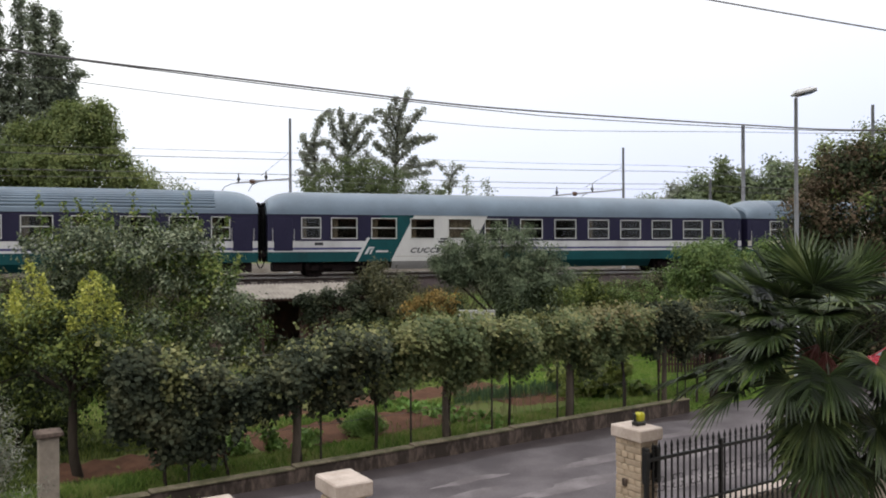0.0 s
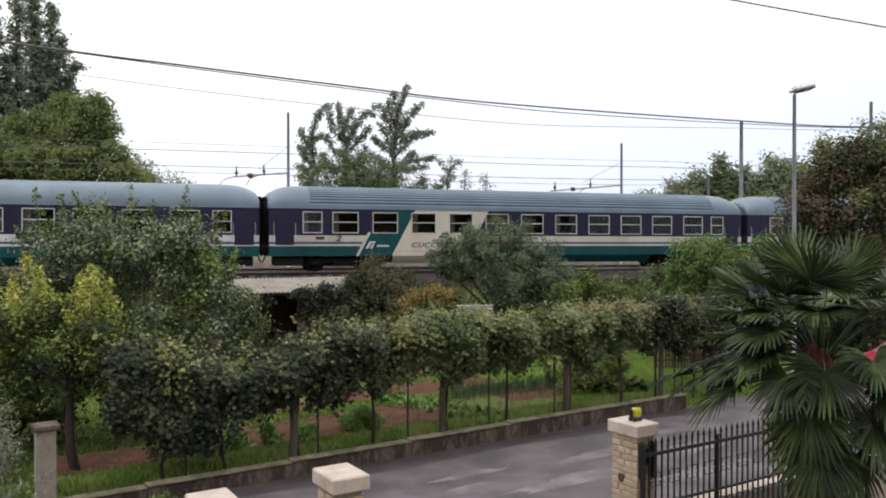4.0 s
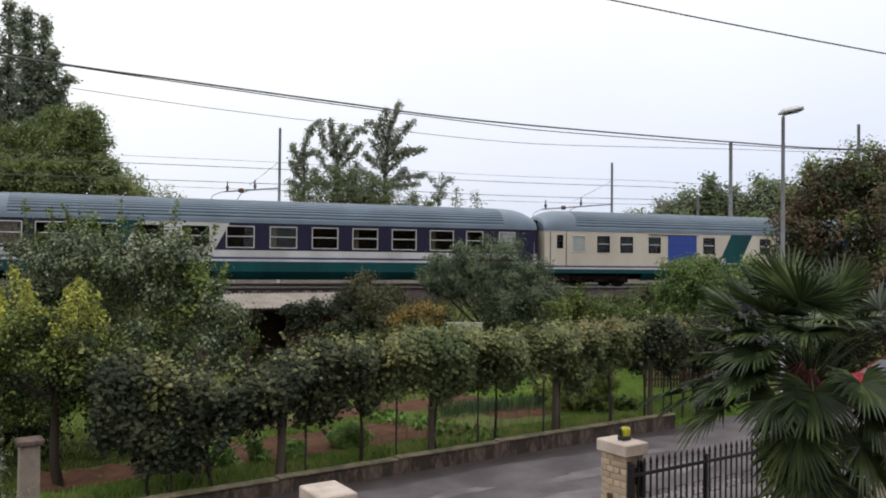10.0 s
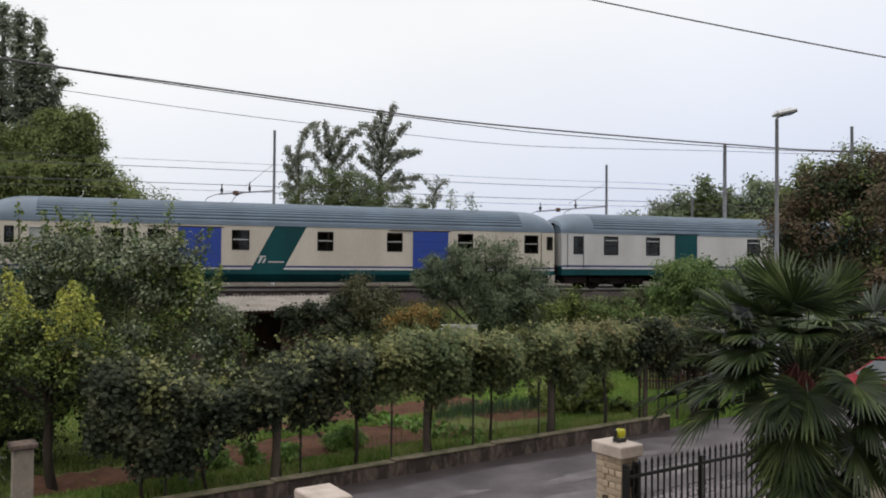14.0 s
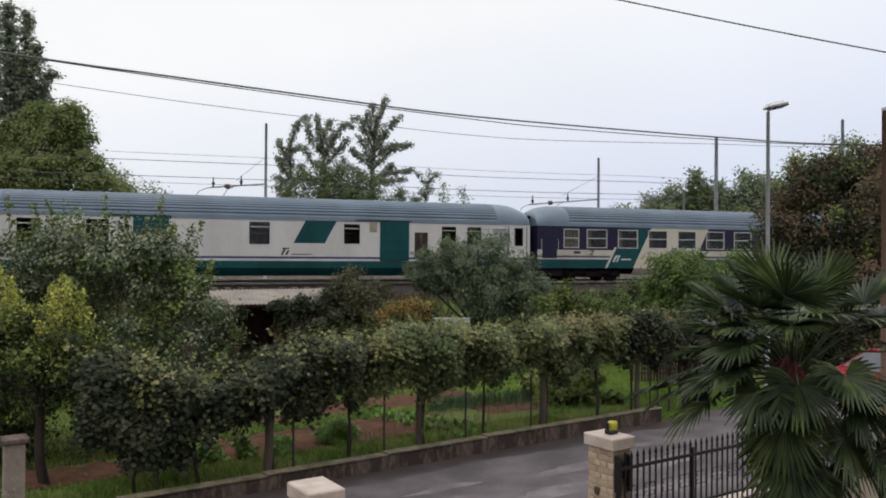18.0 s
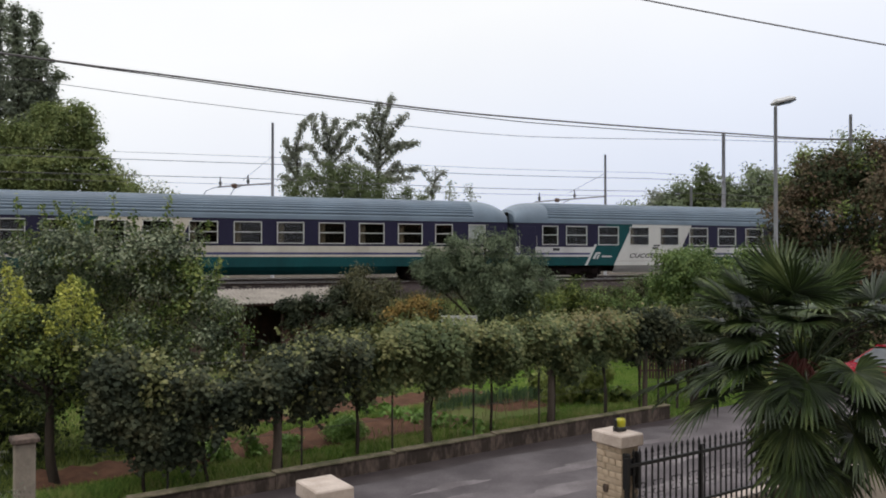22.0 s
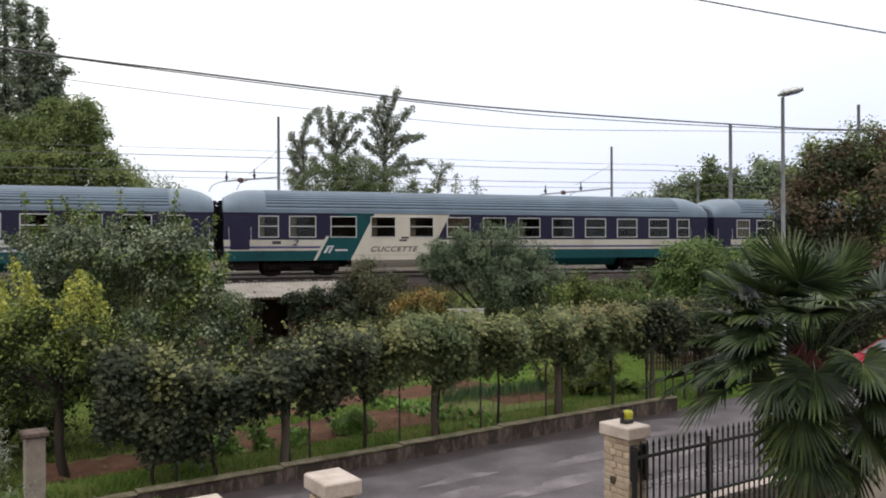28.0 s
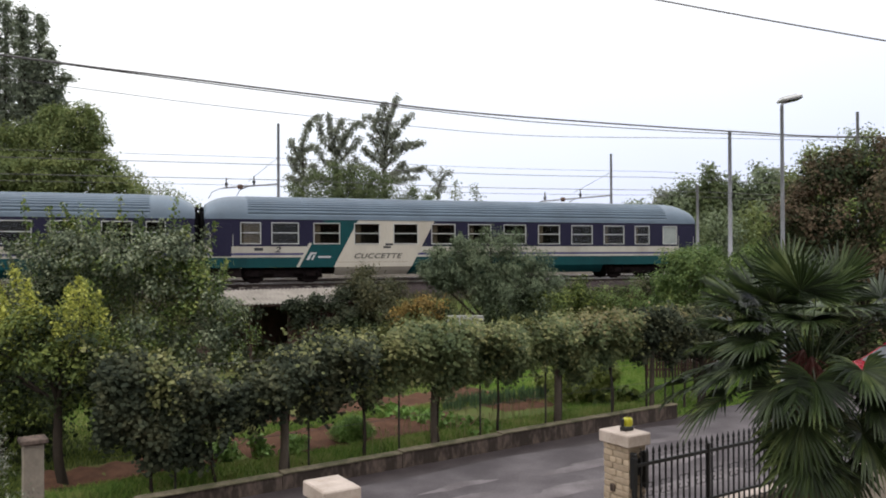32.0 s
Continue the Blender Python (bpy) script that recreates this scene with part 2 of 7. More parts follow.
# yellow of young leaves, with sky light on the vine tops painted in
L_VINETOP = leaf_material("young_and_lit_vine_leaves", [(0.055, 0.070, 0.028), (0.12, 0.135, 0.052), (0.20, 0.205, 0.082), (0.29, 0.275, 0.12)], speckle=0.6, patch=2.6)
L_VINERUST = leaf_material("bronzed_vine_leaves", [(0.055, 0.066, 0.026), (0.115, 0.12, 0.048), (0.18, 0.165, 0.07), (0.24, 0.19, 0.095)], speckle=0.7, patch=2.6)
L_APPLE = leaf_material("apple_leaves", [(0.044, 0.060, 0.038), (0.10, 0.125, 0.076), (0.18, 0.21, 0.128), (0.30, 0.325, 0.21)])
L_LIME = leaf_material("yellow_green_leaves", [(0.18, 0.21, 0.05), (0.30, 0.325, 0.07), (0.42, 0.43, 0.09), (0.50, 0.495, 0.12)])
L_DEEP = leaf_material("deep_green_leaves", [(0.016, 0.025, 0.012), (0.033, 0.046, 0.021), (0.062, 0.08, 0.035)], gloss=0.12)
L_WILLOW = leaf_material("grey_green_leaves", [(0.052, 0.073, 0.043), (0.108, 0.14, 0.08), (0.20, 0.235, 0.14)], through_light=0.3, speckle=0.7)
L_OLIVE = leaf_material("olive_leaves", [(0.11, 0.125, 0.085), (0.21, 0.225, 0.165), (0.36, 0.37, 0.30)])
L_BROWN = leaf_material("browned_leaves", [(0.045, 0.052, 0.028), (0.078, 0.07, 0.040), (0.125, 0.092, 0.060), (0.185, 0.130, 0.088)], gloss=0.1, speckle=0.6, patch=1.1)
L_RUST = leaf_material("rust_orange_leaves", [(0.10, 0.09, 0.035), (0.20, 0.145, 0.05), (0.30, 0.19, 0.06)], gloss=0.1)
L_SCRUB = leaf_material("scrub_leaves", [(0.04, 0.046, 0.024), (0.075, 0.08, 0.038), (0.125, 0.113, 0.055)])
L_FRESH = leaf_material("fresh_green_leaves", [(0.045, 0.075, 0.020), (0.09, 0.135, 0.036), (0.155, 0.20, 0.055), (0.24, 0.265, 0.075)])
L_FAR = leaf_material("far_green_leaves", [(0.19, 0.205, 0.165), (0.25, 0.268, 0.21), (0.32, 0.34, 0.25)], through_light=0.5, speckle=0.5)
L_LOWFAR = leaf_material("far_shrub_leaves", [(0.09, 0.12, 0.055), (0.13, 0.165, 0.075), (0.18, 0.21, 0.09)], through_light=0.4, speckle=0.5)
# distance haze is painted into these leaf tones by paling them
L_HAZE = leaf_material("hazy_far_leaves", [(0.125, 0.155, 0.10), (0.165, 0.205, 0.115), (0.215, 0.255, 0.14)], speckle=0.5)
L_PALE = leaf_material("pale_green_leaves", [(0.06, 0.105, 0.034), (0.12, 0.19, 0.06), (0.19, 0.27, 0.085), (0.27, 0.335, 0.11)], through_light=0.35)
L_ORCHARD = leaf_material("orchard_leaves", [(0.045, 0.080, 0.026), (0.085, 0.135, 0.042), (0.135, 0.195, 0.060), (0.21, 0.265, 0.085)], through_light=0.35, speckle=0.6)
L_CURRANT = leaf_material("currant_leaves", [(0.16, 0.21, 0.055), (0.26, 0.31, 0.09), (0.36, 0.40, 0.13)], through_light=0.45)
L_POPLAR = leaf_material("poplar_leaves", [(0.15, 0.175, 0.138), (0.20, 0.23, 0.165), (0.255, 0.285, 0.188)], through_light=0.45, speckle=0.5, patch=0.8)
L_BROAD = leaf_material("broad_tree_leaves", [(0.10, 0.135, 0.055), (0.145, 0.185, 0.068), (0.20, 0.235, 0.084), (0.27, 0.29, 0.105)], through_light=0.4, speckle=0.5, patch=0.9)
L_MIDGREEN = leaf_material("shaded_green_leaves", [(0.036, 0.056, 0.017), (0.078, 0.110, 0.030), (0.135, 0.172, 0.045), (0.215, 0.25, 0.060)])
L_PALM = leaf_material("palm_leaves", [(0.007, 0.012, 0.005), (0.018, 0.030, 0.010), (0.044, 0.068, 0.021), (0.125, 0.155, 0.056)], rough=0.42, through_light=0.16, gloss=0.35, speckle=0.6, patch=2.0)
L_LETTUCE = leaf_material("lettuce_leaves", [(0.11, 0.20, 0.045), (0.18, 0.30, 0.075), (0.25, 0.38, 0.10)])
L_GRASS = leaf_material("grass_blades", [(0.085, 0.155, 0.032), (0.145, 0.235, 0.05), (0.215, 0.29, 0.07), (0.31, 0.31, 0.12)])
PETAL = material("white_petals", (0.75, 0.72, 0.72), 0.7, scale=8)


# ---- mesh building ----
class Build:
    """Gathers corners and faces with a material slot for each face."""

    def __init__(self):
        self.v, self.f, self.s = [], [], []

    def face(self, pts, slot=0):
        i = len(self.v)
        self.v.extend(tuple(p) for p in pts)
        self.f.append(tuple(range(i, i + len(pts))))
        self.s.append(slot)

    def box(self, lo, hi, slot=0, bevel=0.0, m=None):
        """A box from corner to corner; bevel cuts its twelve edges."""
        (x0, y0, z0), (x1, y1, z1) = lo, hi
        b = min(bevel, 0.45 * min(x1 - x0, y1 - y0, z1 - z0))
        if b <= 0:
            c = [(x, y, z) for z in (z0, z1) for y in (y0, y1) for x in (x0, x1)]
            fs = [(0, 2, 3, 1), (4, 5, 7, 6), (0, 1, 5, 4), (2, 6, 7, 3), (0, 4, 6, 2), (1, 3, 7, 5)]
        else:
            c, idx = [], {}
            for sx in (0, 1):
                for sy in (0, 1):
                    for sz in (0, 1):
                        X, Y, Z = (x0, x1)[sx], (y0, y1)[sy], (z0, z1)[sz]
                        dx, dy, dz = (b, -b)[sx], (b, -b)[sy], (b, -b)[sz]
                        for ax, p in (("x", (X, Y + dy, Z + dz)), ("y", (X + dx, Y, Z + dz)), ("z", (X + dx, Y + dy, Z))):
                            idx[sx, sy, sz, ax] = len(c)
                            c.append(p)
            fs = []
            for s in (0, 1):
                fs.append([idx[s, a, d, "x"] for a, d in ((0, 0), (1, 0), (1, 1), (0, 1))])
                fs.append([idx[a, s, d, "y"] for a, d in ((0, 0), (1, 0), (1, 1), (0, 1))])
                fs.append([idx[a, d, s, "z"] for a, d in ((0, 0), (1, 0), (1, 1), (0, 1))])
            for s in (0, 1):
                for t in (0, 1):
                    fs.append([idx[s, t, 0, "x"], idx[s, t, 1, "x"], idx[s, t, 1, "y"], idx[s, t, 0, "y"]])
                    fs.append([idx[s, 0, t, "x"], idx[s, 1, t, "x"], idx[s, 1, t, "z"], idx[s, 0, t, "z"]])
                    fs.append([idx[0, s, t, "y"], idx[1, s, t, "y"], idx[1, s, t, "z"], idx[0, s, t, "z"]])
                    for u in (0, 1):
                        fs.append([idx[s, t, u, k] for k in "xyz"])
        mid = Vector(((x0 + x1) / 2, (y0 + y1) / 2, (z0 + z1) / 2))
        c = [Vector(p) for p in c]
        i = len(self.v)
        for fc in fs:
            q = [c[k] for k in fc]
            nrm = (q[1] - q[0]).cross(q[2] - q[0])
            if nrm.dot(sum(q, Vector()) / len(q) - mid) < 0:
                fc = list(reversed(fc))
            self.f.append(tuple(i + k for k in fc))
            self.s.append(slot)
        self.v.extend(tuple(m @ p) if m else tuple(p) for p in c)
        return self

    def tube(self, path, radii, sides=8, slot=0, caps=True):
        """A round bar along a path."""
        path = [Vector(p) for p in path]
        if not hasattr(radii, "__len__"):
            radii = [radii] * len(path)
        i0 = len(self.v)
        up = Vector((0.13, 0.31, 0.94)).normalized()
        for k, p in enumerate(path):
            d = (path[min(k + 1, len(path) - 1)] - path[max(k - 1, 0)]).normalized()
            a = d.cross(up)
            if a.length < 0.05:
                a = d.cross(Vector((1, 0, 0)))
            a.normalize()
            b = d.cross(a)
            for j in range(sides):
                w = 2 * math.pi * j / sides
                self.v.append(tuple(p + float(radii[k]) * (math.cos(w) * a + math.sin(w) * b)))
        for k in range(len(path) - 1):
            for j in range(sides):
                q, r = i0 + k * sides + j, i0 + k * sides + (j + 1) % sides
                self.f.append((q, r, r + sides, q + sides))
                self.s.append(slot)
        if caps:
            self.f.append(tuple(i0 + j for j in range(sides)))
            self.f.append(tuple(i0 + (len(path) - 1) * sides + j for j in reversed(range(sides))))
            self.s += [slot, slot]
        return self

    def mesh(self, name, mats, smooth=False):
        me = bpy.data.meshes.new(name)
        me.from_pydata(self.v, [], self.f)
        for m in mats if isinstance(mats, (list, tuple)) else [mats]:
            me.materials.append(m)
        me.polygons.foreach_set("material_index", self.s)
        if smooth:
            me.polygons.foreach_set("use_smooth", [True] * len(self.f))
        me.update()
        return me


LEAFY = {"crown", "foliage", "young_foliage", "shoot_leaves", "ivy", "blossoms", "leek_leaves", "vine_tip", "leaf_head", "heart"}


def part(name, data, parent, label="", m=None):
    """Links a mesh as one part under a thing or under a part."""
    ob = new(name, data)
    ob.parent = parent
    if m is not None:
        ob.matrix_basis = m
    return tagged(ob, label=label, kind="stuff" if name in LEAFY else "")


def thing(name, label, category, m=None, group="", kind="", data=None):
    ob = new(name, data)
    if m is not None:
        ob.matrix_basis = m
    return tagged(ob, label, category, group, kind)


def raw_mesh(name, verts, faces_per, mat):
    """A mesh from arrays: verts (n, k, 3), each of the n pieces with the same faces."""
    n, k, _ = verts.shape
    me = bpy.data.meshes.new(name)
    me.vertices.add(n * k)
    me.vertices.foreach_set("co", np.ascontiguousarray(verts, dtype=np.float32).ravel())
    loops = np.concatenate([np.array(f) for f in faces_per])
    sizes = np.array([len(f) for f in faces_per])
    idx = (loops[None, :] + (np.arange(n) * k)[:, None]).ravel()
    tot = np.tile(sizes, n)
    me.loops.add(len(idx))
    me.loops.foreach_set("vertex_index", idx.astype(np.int32))
    me.polygons.add(len(tot))
    me.polygons.foreach_set("loop_start", np.concatenate([[0], np.cumsum(tot)[:-1]]).astype(np.int32))
    me.update(calc_edges=True)
    me.validate()
    me.materials.append(mat)
    return me


OVAL = (np.array([(0, 0, 0), (0.30, 0.30, 0.06), (0.72, 0.22, 0.04), (1, 0, -0.10), (0.72, -0.22, 0.04), (0.30, -0.30, 0.06), (0.5, 0, 0)]),
        [(0, 6, 2, 1), (6, 3, 2), (0, 5, 4, 6), (6, 4, 3)])
SLIM = (np.array([(0, 0, 0), (0.45, 0.10, 0.02), (1, 0, -0.12), (0.45, -0.10, 0.02)]), [(0, 3, 2, 1)])
LEAFLET = (np.array([(0, 0, 0), (0.48, 0.33, 0.05), (1, 0, -0.10), (0.48, -0.33, 0.05)]), [(0, 3, 2), (0, 2, 1)])
SLIMMER = (np.array([(0, 0, 0), (0.4, 0.13, 0.02), (1, 0, -0.12), (0.4, -0.13, 0.02)]), [(0, 1, 2), (0, 2, 3)])
LOBED = (np.array([(0, 0, 0), (-0.12, 0.40, -0.05), (0.30, 0.30, 0.05), (0.42, 0.56, -0.06), (0.62, 0.24, 0.03), (1.0, 0, -0.12),
                   (0.62, -0.24, 0.03), (0.42, -0.56, -0.06), (0.30, -0.30, 0.05), (-0.12, -0.40, -0.05), (0.35, 0, 0.02)]),
         [(0, 10, 2, 1), (10, 4, 3, 2), (10, 5, 4), (0, 9, 8, 10), (10, 8, 7, 6), (10, 6, 5)])
MAPLE = (np.array([(0, 0, 0), (-0.10, 0.36, -0.05), (0.44, 0.50, -0.03), (1.0, 0, -0.14), (0.44, -0.50, -0.03), (-0.10, -0.36, -0.05), (0.38, 0, 0.05)]),
         [(0, 6, 2, 1), (6, 3, 2), (0, 5, 4, 6), (6, 4, 3)])


def leaves(name, points, outward, size, shape, mat, rng, droop=0.35, wild=0.9, rise=0.45):
    """A mesh of single leaves at the points, facing roughly outward and, by rise, up; hanging by droop."""
    n = len(points)
    nrm = outward + rng.normal(0, wild, (n, 3)) * 0.6 + np.array([0, 0, rise])
    nrm /= np.linalg.norm(nrm, axis=1, keepdims=True) + 1e-9
    way = outward * 0.6 + rng.normal(0, 1, (n, 3)) * 0.8 + np.array([0, 0, -droop])
    way -= nrm * np.sum(way * nrm, axis=1, keepdims=True)
    way /= np.linalg.norm(way, axis=1, keepdims=True) + 1e-9
    side = np.cross(nrm, way)
    s = size * rng.uniform(0.6, 1.3, (n, 1, 1))
    base, faces = shape
    v = points[:, None, :] + s * (base[None, :, 0:1] * way[:, None, :] + base[None, :, 1:2] * side[:, None, :] + base[None, :, 2:3] * nrm[:, None, :])
    return raw_mesh(name, v, faces, mat)


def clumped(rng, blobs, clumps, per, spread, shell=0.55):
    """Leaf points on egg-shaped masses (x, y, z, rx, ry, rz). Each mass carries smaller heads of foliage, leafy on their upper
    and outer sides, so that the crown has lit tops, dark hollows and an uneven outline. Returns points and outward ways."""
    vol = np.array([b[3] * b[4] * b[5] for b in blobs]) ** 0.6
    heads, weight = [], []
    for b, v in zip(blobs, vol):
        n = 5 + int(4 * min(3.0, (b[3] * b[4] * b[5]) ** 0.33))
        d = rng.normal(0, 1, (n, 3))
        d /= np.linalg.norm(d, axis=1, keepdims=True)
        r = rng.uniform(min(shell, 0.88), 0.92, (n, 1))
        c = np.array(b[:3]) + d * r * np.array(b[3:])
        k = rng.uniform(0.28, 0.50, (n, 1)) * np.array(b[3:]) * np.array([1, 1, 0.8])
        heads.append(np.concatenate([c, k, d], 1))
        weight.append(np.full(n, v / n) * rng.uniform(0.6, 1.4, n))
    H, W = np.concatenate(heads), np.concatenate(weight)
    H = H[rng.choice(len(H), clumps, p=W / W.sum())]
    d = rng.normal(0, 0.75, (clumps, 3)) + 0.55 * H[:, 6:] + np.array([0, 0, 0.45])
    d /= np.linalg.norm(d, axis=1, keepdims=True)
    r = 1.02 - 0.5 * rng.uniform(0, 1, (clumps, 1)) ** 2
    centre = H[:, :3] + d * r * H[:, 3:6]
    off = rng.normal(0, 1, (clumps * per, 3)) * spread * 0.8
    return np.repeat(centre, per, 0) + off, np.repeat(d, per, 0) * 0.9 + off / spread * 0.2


def limb(b, rng, start, end, r0, r1, bend=0.12, steps=6, sides=7):
    """A tapered, slightly crooked limb."""
    s, e = Vector(start), Vector(end)
    n = (e - s).length
    path, rad = [], []
    o = Vector(rng.normal(0, 1, 3)) * bend * n
    for i in range(steps + 1):
        t = i / steps
        path.append(s.lerp(e, t) + o * math.sin(math.pi * t) * (0.6 + 0.4 * math.sin(5 * t)))
        rad.append(r0 + (r1 - r0) * t)
    b.tube(path, rad, sides)
    return path


def tree(name, label, category, base, blobs, leafs, trunk=0.12, bark=None, seed=1, limbs=9, group="", fork=0.35, stems=1, rise=0.45):
    """A tree: trunk, limbs that reach into the masses of the crown, and a crown of single leaves.
    blobs: masses relative to the base. leafs: (clumps, per, spread, size, shape, material, droop) rows."""
    rng = np.random.default_rng(seed)
    ob = thing(name, label, category, pose(*base), group)
    top = max(b[2] + b[5] * 0.6 for b in blobs)
    low = min(b[2] - b[5] for b in blobs)
    b = Build()
    forkz = max(0.25, low + fork * (top - low) * 0.5)
    paths = []
    for k in range(stems):
        tx = np.mean([q[0] for q in blobs]) * 0.25 + rng.normal(0, 0.12)
        ty = np.mean([q[1] for q in blobs]) * 0.25 + rng.normal(0, 0.12)
        paths.append(limb(b, rng, (0.12 * k, 0.05 * k, -0.15), (tx, ty, forkz), trunk, trunk * 0.65, 0.04, 7, 9))
    part("trunk", b.mesh("trunk", bark or BARK, True), ob)
    for k in range(limbs):
        b = Build()
        q = blobs[k % len(blobs)]
        d = rng.normal(0, 0.45, 3)
        p = paths[k % stems][-1 - (k % 2)]
        limb(b, rng, p, (q[0] + d[0] * q[3], q[1] + d[1] * q[4], q[2] + (0.25 + 0.6 * rng.random()) * q[5]), trunk * 0.34, trunk * 0.06, 0.1, 6, 6)
        part("limb", b.mesh("limb", bark or BARK, True), ob)
    for clumps, per, spread, size, shape, mat, droop, *sh in leafs:
        pts, out = clumped(rng, blobs, clumps, per, spread, *(sh or (0.5,)))
        part("crown", leaves("crown", pts, out, size, shape, mat, rng, droop, rise=rise), ob)
    return ob


def leader_tree(name, label, category, base, leaders, leaf, trunk=0.12, bark=None, seed=1, branches=34, per=30, steep=0.75, low=0.22, fuzz=0.16, bow=0.0):
    """A tree of one or more leaders (x, y, height, reach, and where its leaves begin). Side branches rise from each leader, longest low down; the leaves sit
    along the branches. leaf: (size, shape, material, droop). bow: how far the branches arch over."""
    low_all = low
    rng = np.random.default_rng(seed)
    ob = thing(name, label, category, pose(*base))
    pts, out = [], []
    for k, (lx, ly, h, reach, *own) in enumerate(leaders):
        low = own[0] if own else low_all
        b = Build()
        path = limb(b, rng, (0.08 * k, 0.05 * k, -0.15), (lx, ly, h), trunk * (1.0 if k == 0 else 0.8), 0.012, 0.03, 9, 8)
        part("trunk" if k == 0 else "leader", b.mesh("trunk", bark or DARKBARK, True), ob)
        b = Build()
        for j in range(branches):
            t = low + (1 - low) * (j + rng.random()) / branches
            f = min(t * 9, 8.999)
            p = path[int(f)].lerp(path[int(f) + 1], f - int(f))
            a = j * 2.399 + rng.normal(0, 0.4)
            n = reach * (0.22 + 0.78 * math.sin(math.pi * min(1.0, (1 - t) / (1 - low) * 0.62 + 0.06))) * rng.uniform(0.6, 1.2)
            d = Vector((math.cos(a), math.sin(a) * 0.8, steep * rng.uniform(0.6, 1.4)))
            d.normalize()
            q = p + d * n - Vector((0, 0, bow * n * n))
            if j % 2 == 0:
                b.tube([p, p.lerp(q, 0.5) + Vector((0, 0, 0.05 * n + 0.25 * bow * n * n)), q], [0.03 * (1.1 - t) + 0.008, 0.015 * (1.1 - t) + 0.006, 0.004], 5, caps=False)
            m = max(6, int(per * n / reach))
            u = rng.uniform(0.18, 1.05, m) ** 0.85
            P = np.array(p)[None, :] + np.array(d)[None, :] * (n * u)[:, None]
            P[:, 2] -= bow * (n * u) ** 2
            pts.append(P + rng.normal(0, fuzz, (m, 3)))
            out.append(np.tile(np.array(d), (m, 1)))
        tagged(part("branchwork", b.mesh("branchwork", bark or DARKBARK, True), ob), kind="stuff")
    size, shape, mat, droop = leaf
    part("crown", leaves("crown", np.concatenate(pts), np.concatenate(out), size, shape, mat, rng, droop), ob)
    return ob


def plume_tree(name, label, category, base, plumes, leaf, trunk=0.12, bark=None, seed=1, tufts=5.0, per=11, width=0.45, deep=0.5):
    """An airy tree whose stems and boughs each carry a plume of leaf tufts. plumes: paths of (across, height),
    the first from the ground; leaf: (size, shape, material, droop). tufts: to the metre; width: reach of the side twigs; deep: spread to and fro."""
    rng = np.random.default_rng(seed)
    ob = thing(name, label, category, pose(*base))
    pts, out = [], []
    tw = Build()
    for k, row in enumerate(plumes):
        y0, y1 = (0.0, rng.normal(0, 0.2)) if k == 0 else (0.0, rng.normal(0, deep))
        P = [Vector((x, y0 + (y1 - y0) * i / max(1, len(row) - 1), z - base[2])) for i, (x, z) in enumerate(row)]
        if k == 0:
            P = [Vector((P[0].x * 0.9, 0, -0.2))] + P
        path = []
        for i in range(len(P) - 1):
            a, b, c, d = P[max(i - 1, 0)], P[i], P[i + 1], P[min(i + 2, len(P) - 1)]
            for j in range(5):
                t = j / 5
                path.append(0.5 * (2 * b + (c - a) * t + (2 * a - 5 * b + 4 * c - d) * t * t + (3 * b - a - 3 * c + d) * t ** 3))
        path.append(P[-1])
        r0 = trunk if k == 0 else trunk * 0.42
        st = Build().tube(path, [r0 + (0.012 - r0) * i / (len(path) - 1) for i in range(len(path))], 7)
        part("trunk" if k == 0 else "bough", st.mesh("bough", bark or DARKBARK, True), ob)
        steps = np.cumsum([0.0] + [(q - p).length for p, q in zip(path[:-1], path[1:])])
        first = steps[-1] * (0.42 if k == 0 else 0.10)
        n = int((steps[-1] - first) * tufts)
        for j in range(n):
            at = first + (steps[-1] - first) * (j + rng.random()) / n
            i = min(int(np.searchsorted(steps, at)), len(path) - 1)
            i = max(1, i)
            p = path[i - 1].lerp(path[i], min(1.0, (at - steps[i - 1]) / max(1e-6, steps[i] - steps[i - 1])))
            along = (path[i] - path[i - 1]).normalized()
            u = at / steps[-1]
            w = width * (1.25 - 0.85 * u) * rng.uniform(0.15, 1.1)
            a = rng.uniform(0, 2 * math.pi)
            d = (along * rng.uniform(0.3, 1.0) + Vector((math.cos(a), math.sin(a), rng.uniform(-0.1, 0.5)))).normalized()
            q = p + d * w
            if w > 0.2:
                tw.tube([p, q], [0.016, 0.006], 4, caps=False)
            m = int(per * rng.uniform(0.6, 1.4))
            f = rng.random((m, 1))
            pts.append(np.array(p) * (1 - f) * 0.3 + np.array(q) * (f + (1 - f) * 0.7) + rng.normal(0, 0.11, (m, 3)))
            out.append(np.tile(np.array(d), (m, 1)))
    tagged(part("twigwork", tw.mesh("twigwork", bark or DARKBARK), ob), kind="stuff")
    size, shape, mat, droop = leaf
    part("crown", leaves("crown", np.concatenate(pts), np.concatenate(out), size, shape, mat, rng, droop), ob)
    return ob


# ---- houses out of view behind the camera, added to block sky the coach windows mirror ----
PLASTER = material("cream_plaster", (0.22, 0.19, 0.155), 0.9, second=(0.16, 0.14, 0.11), scale=1.5, fine=20, bump=0.2)
TILES = material("clay_roof_tiles", (0.20, 0.085, 0.055), 0.9, second=(0.13, 0.06, 0.04), scale=3, fine=20, bump=0.5)


# ---- the lie of the land ----
AL = radians(19.455)             # the track runs from near on one hand to far on the other
TX, TY = -13.962, 33.869         # foot of the coaches' near side where the track measure starts
RAIL = 2.874                     # top of the rails
PITCH = 26.4                     # coach length over buffers
WALL_DIR = radians(34.5)         # garden wall, street and gate line
WX, WY = 0.0, 16.10


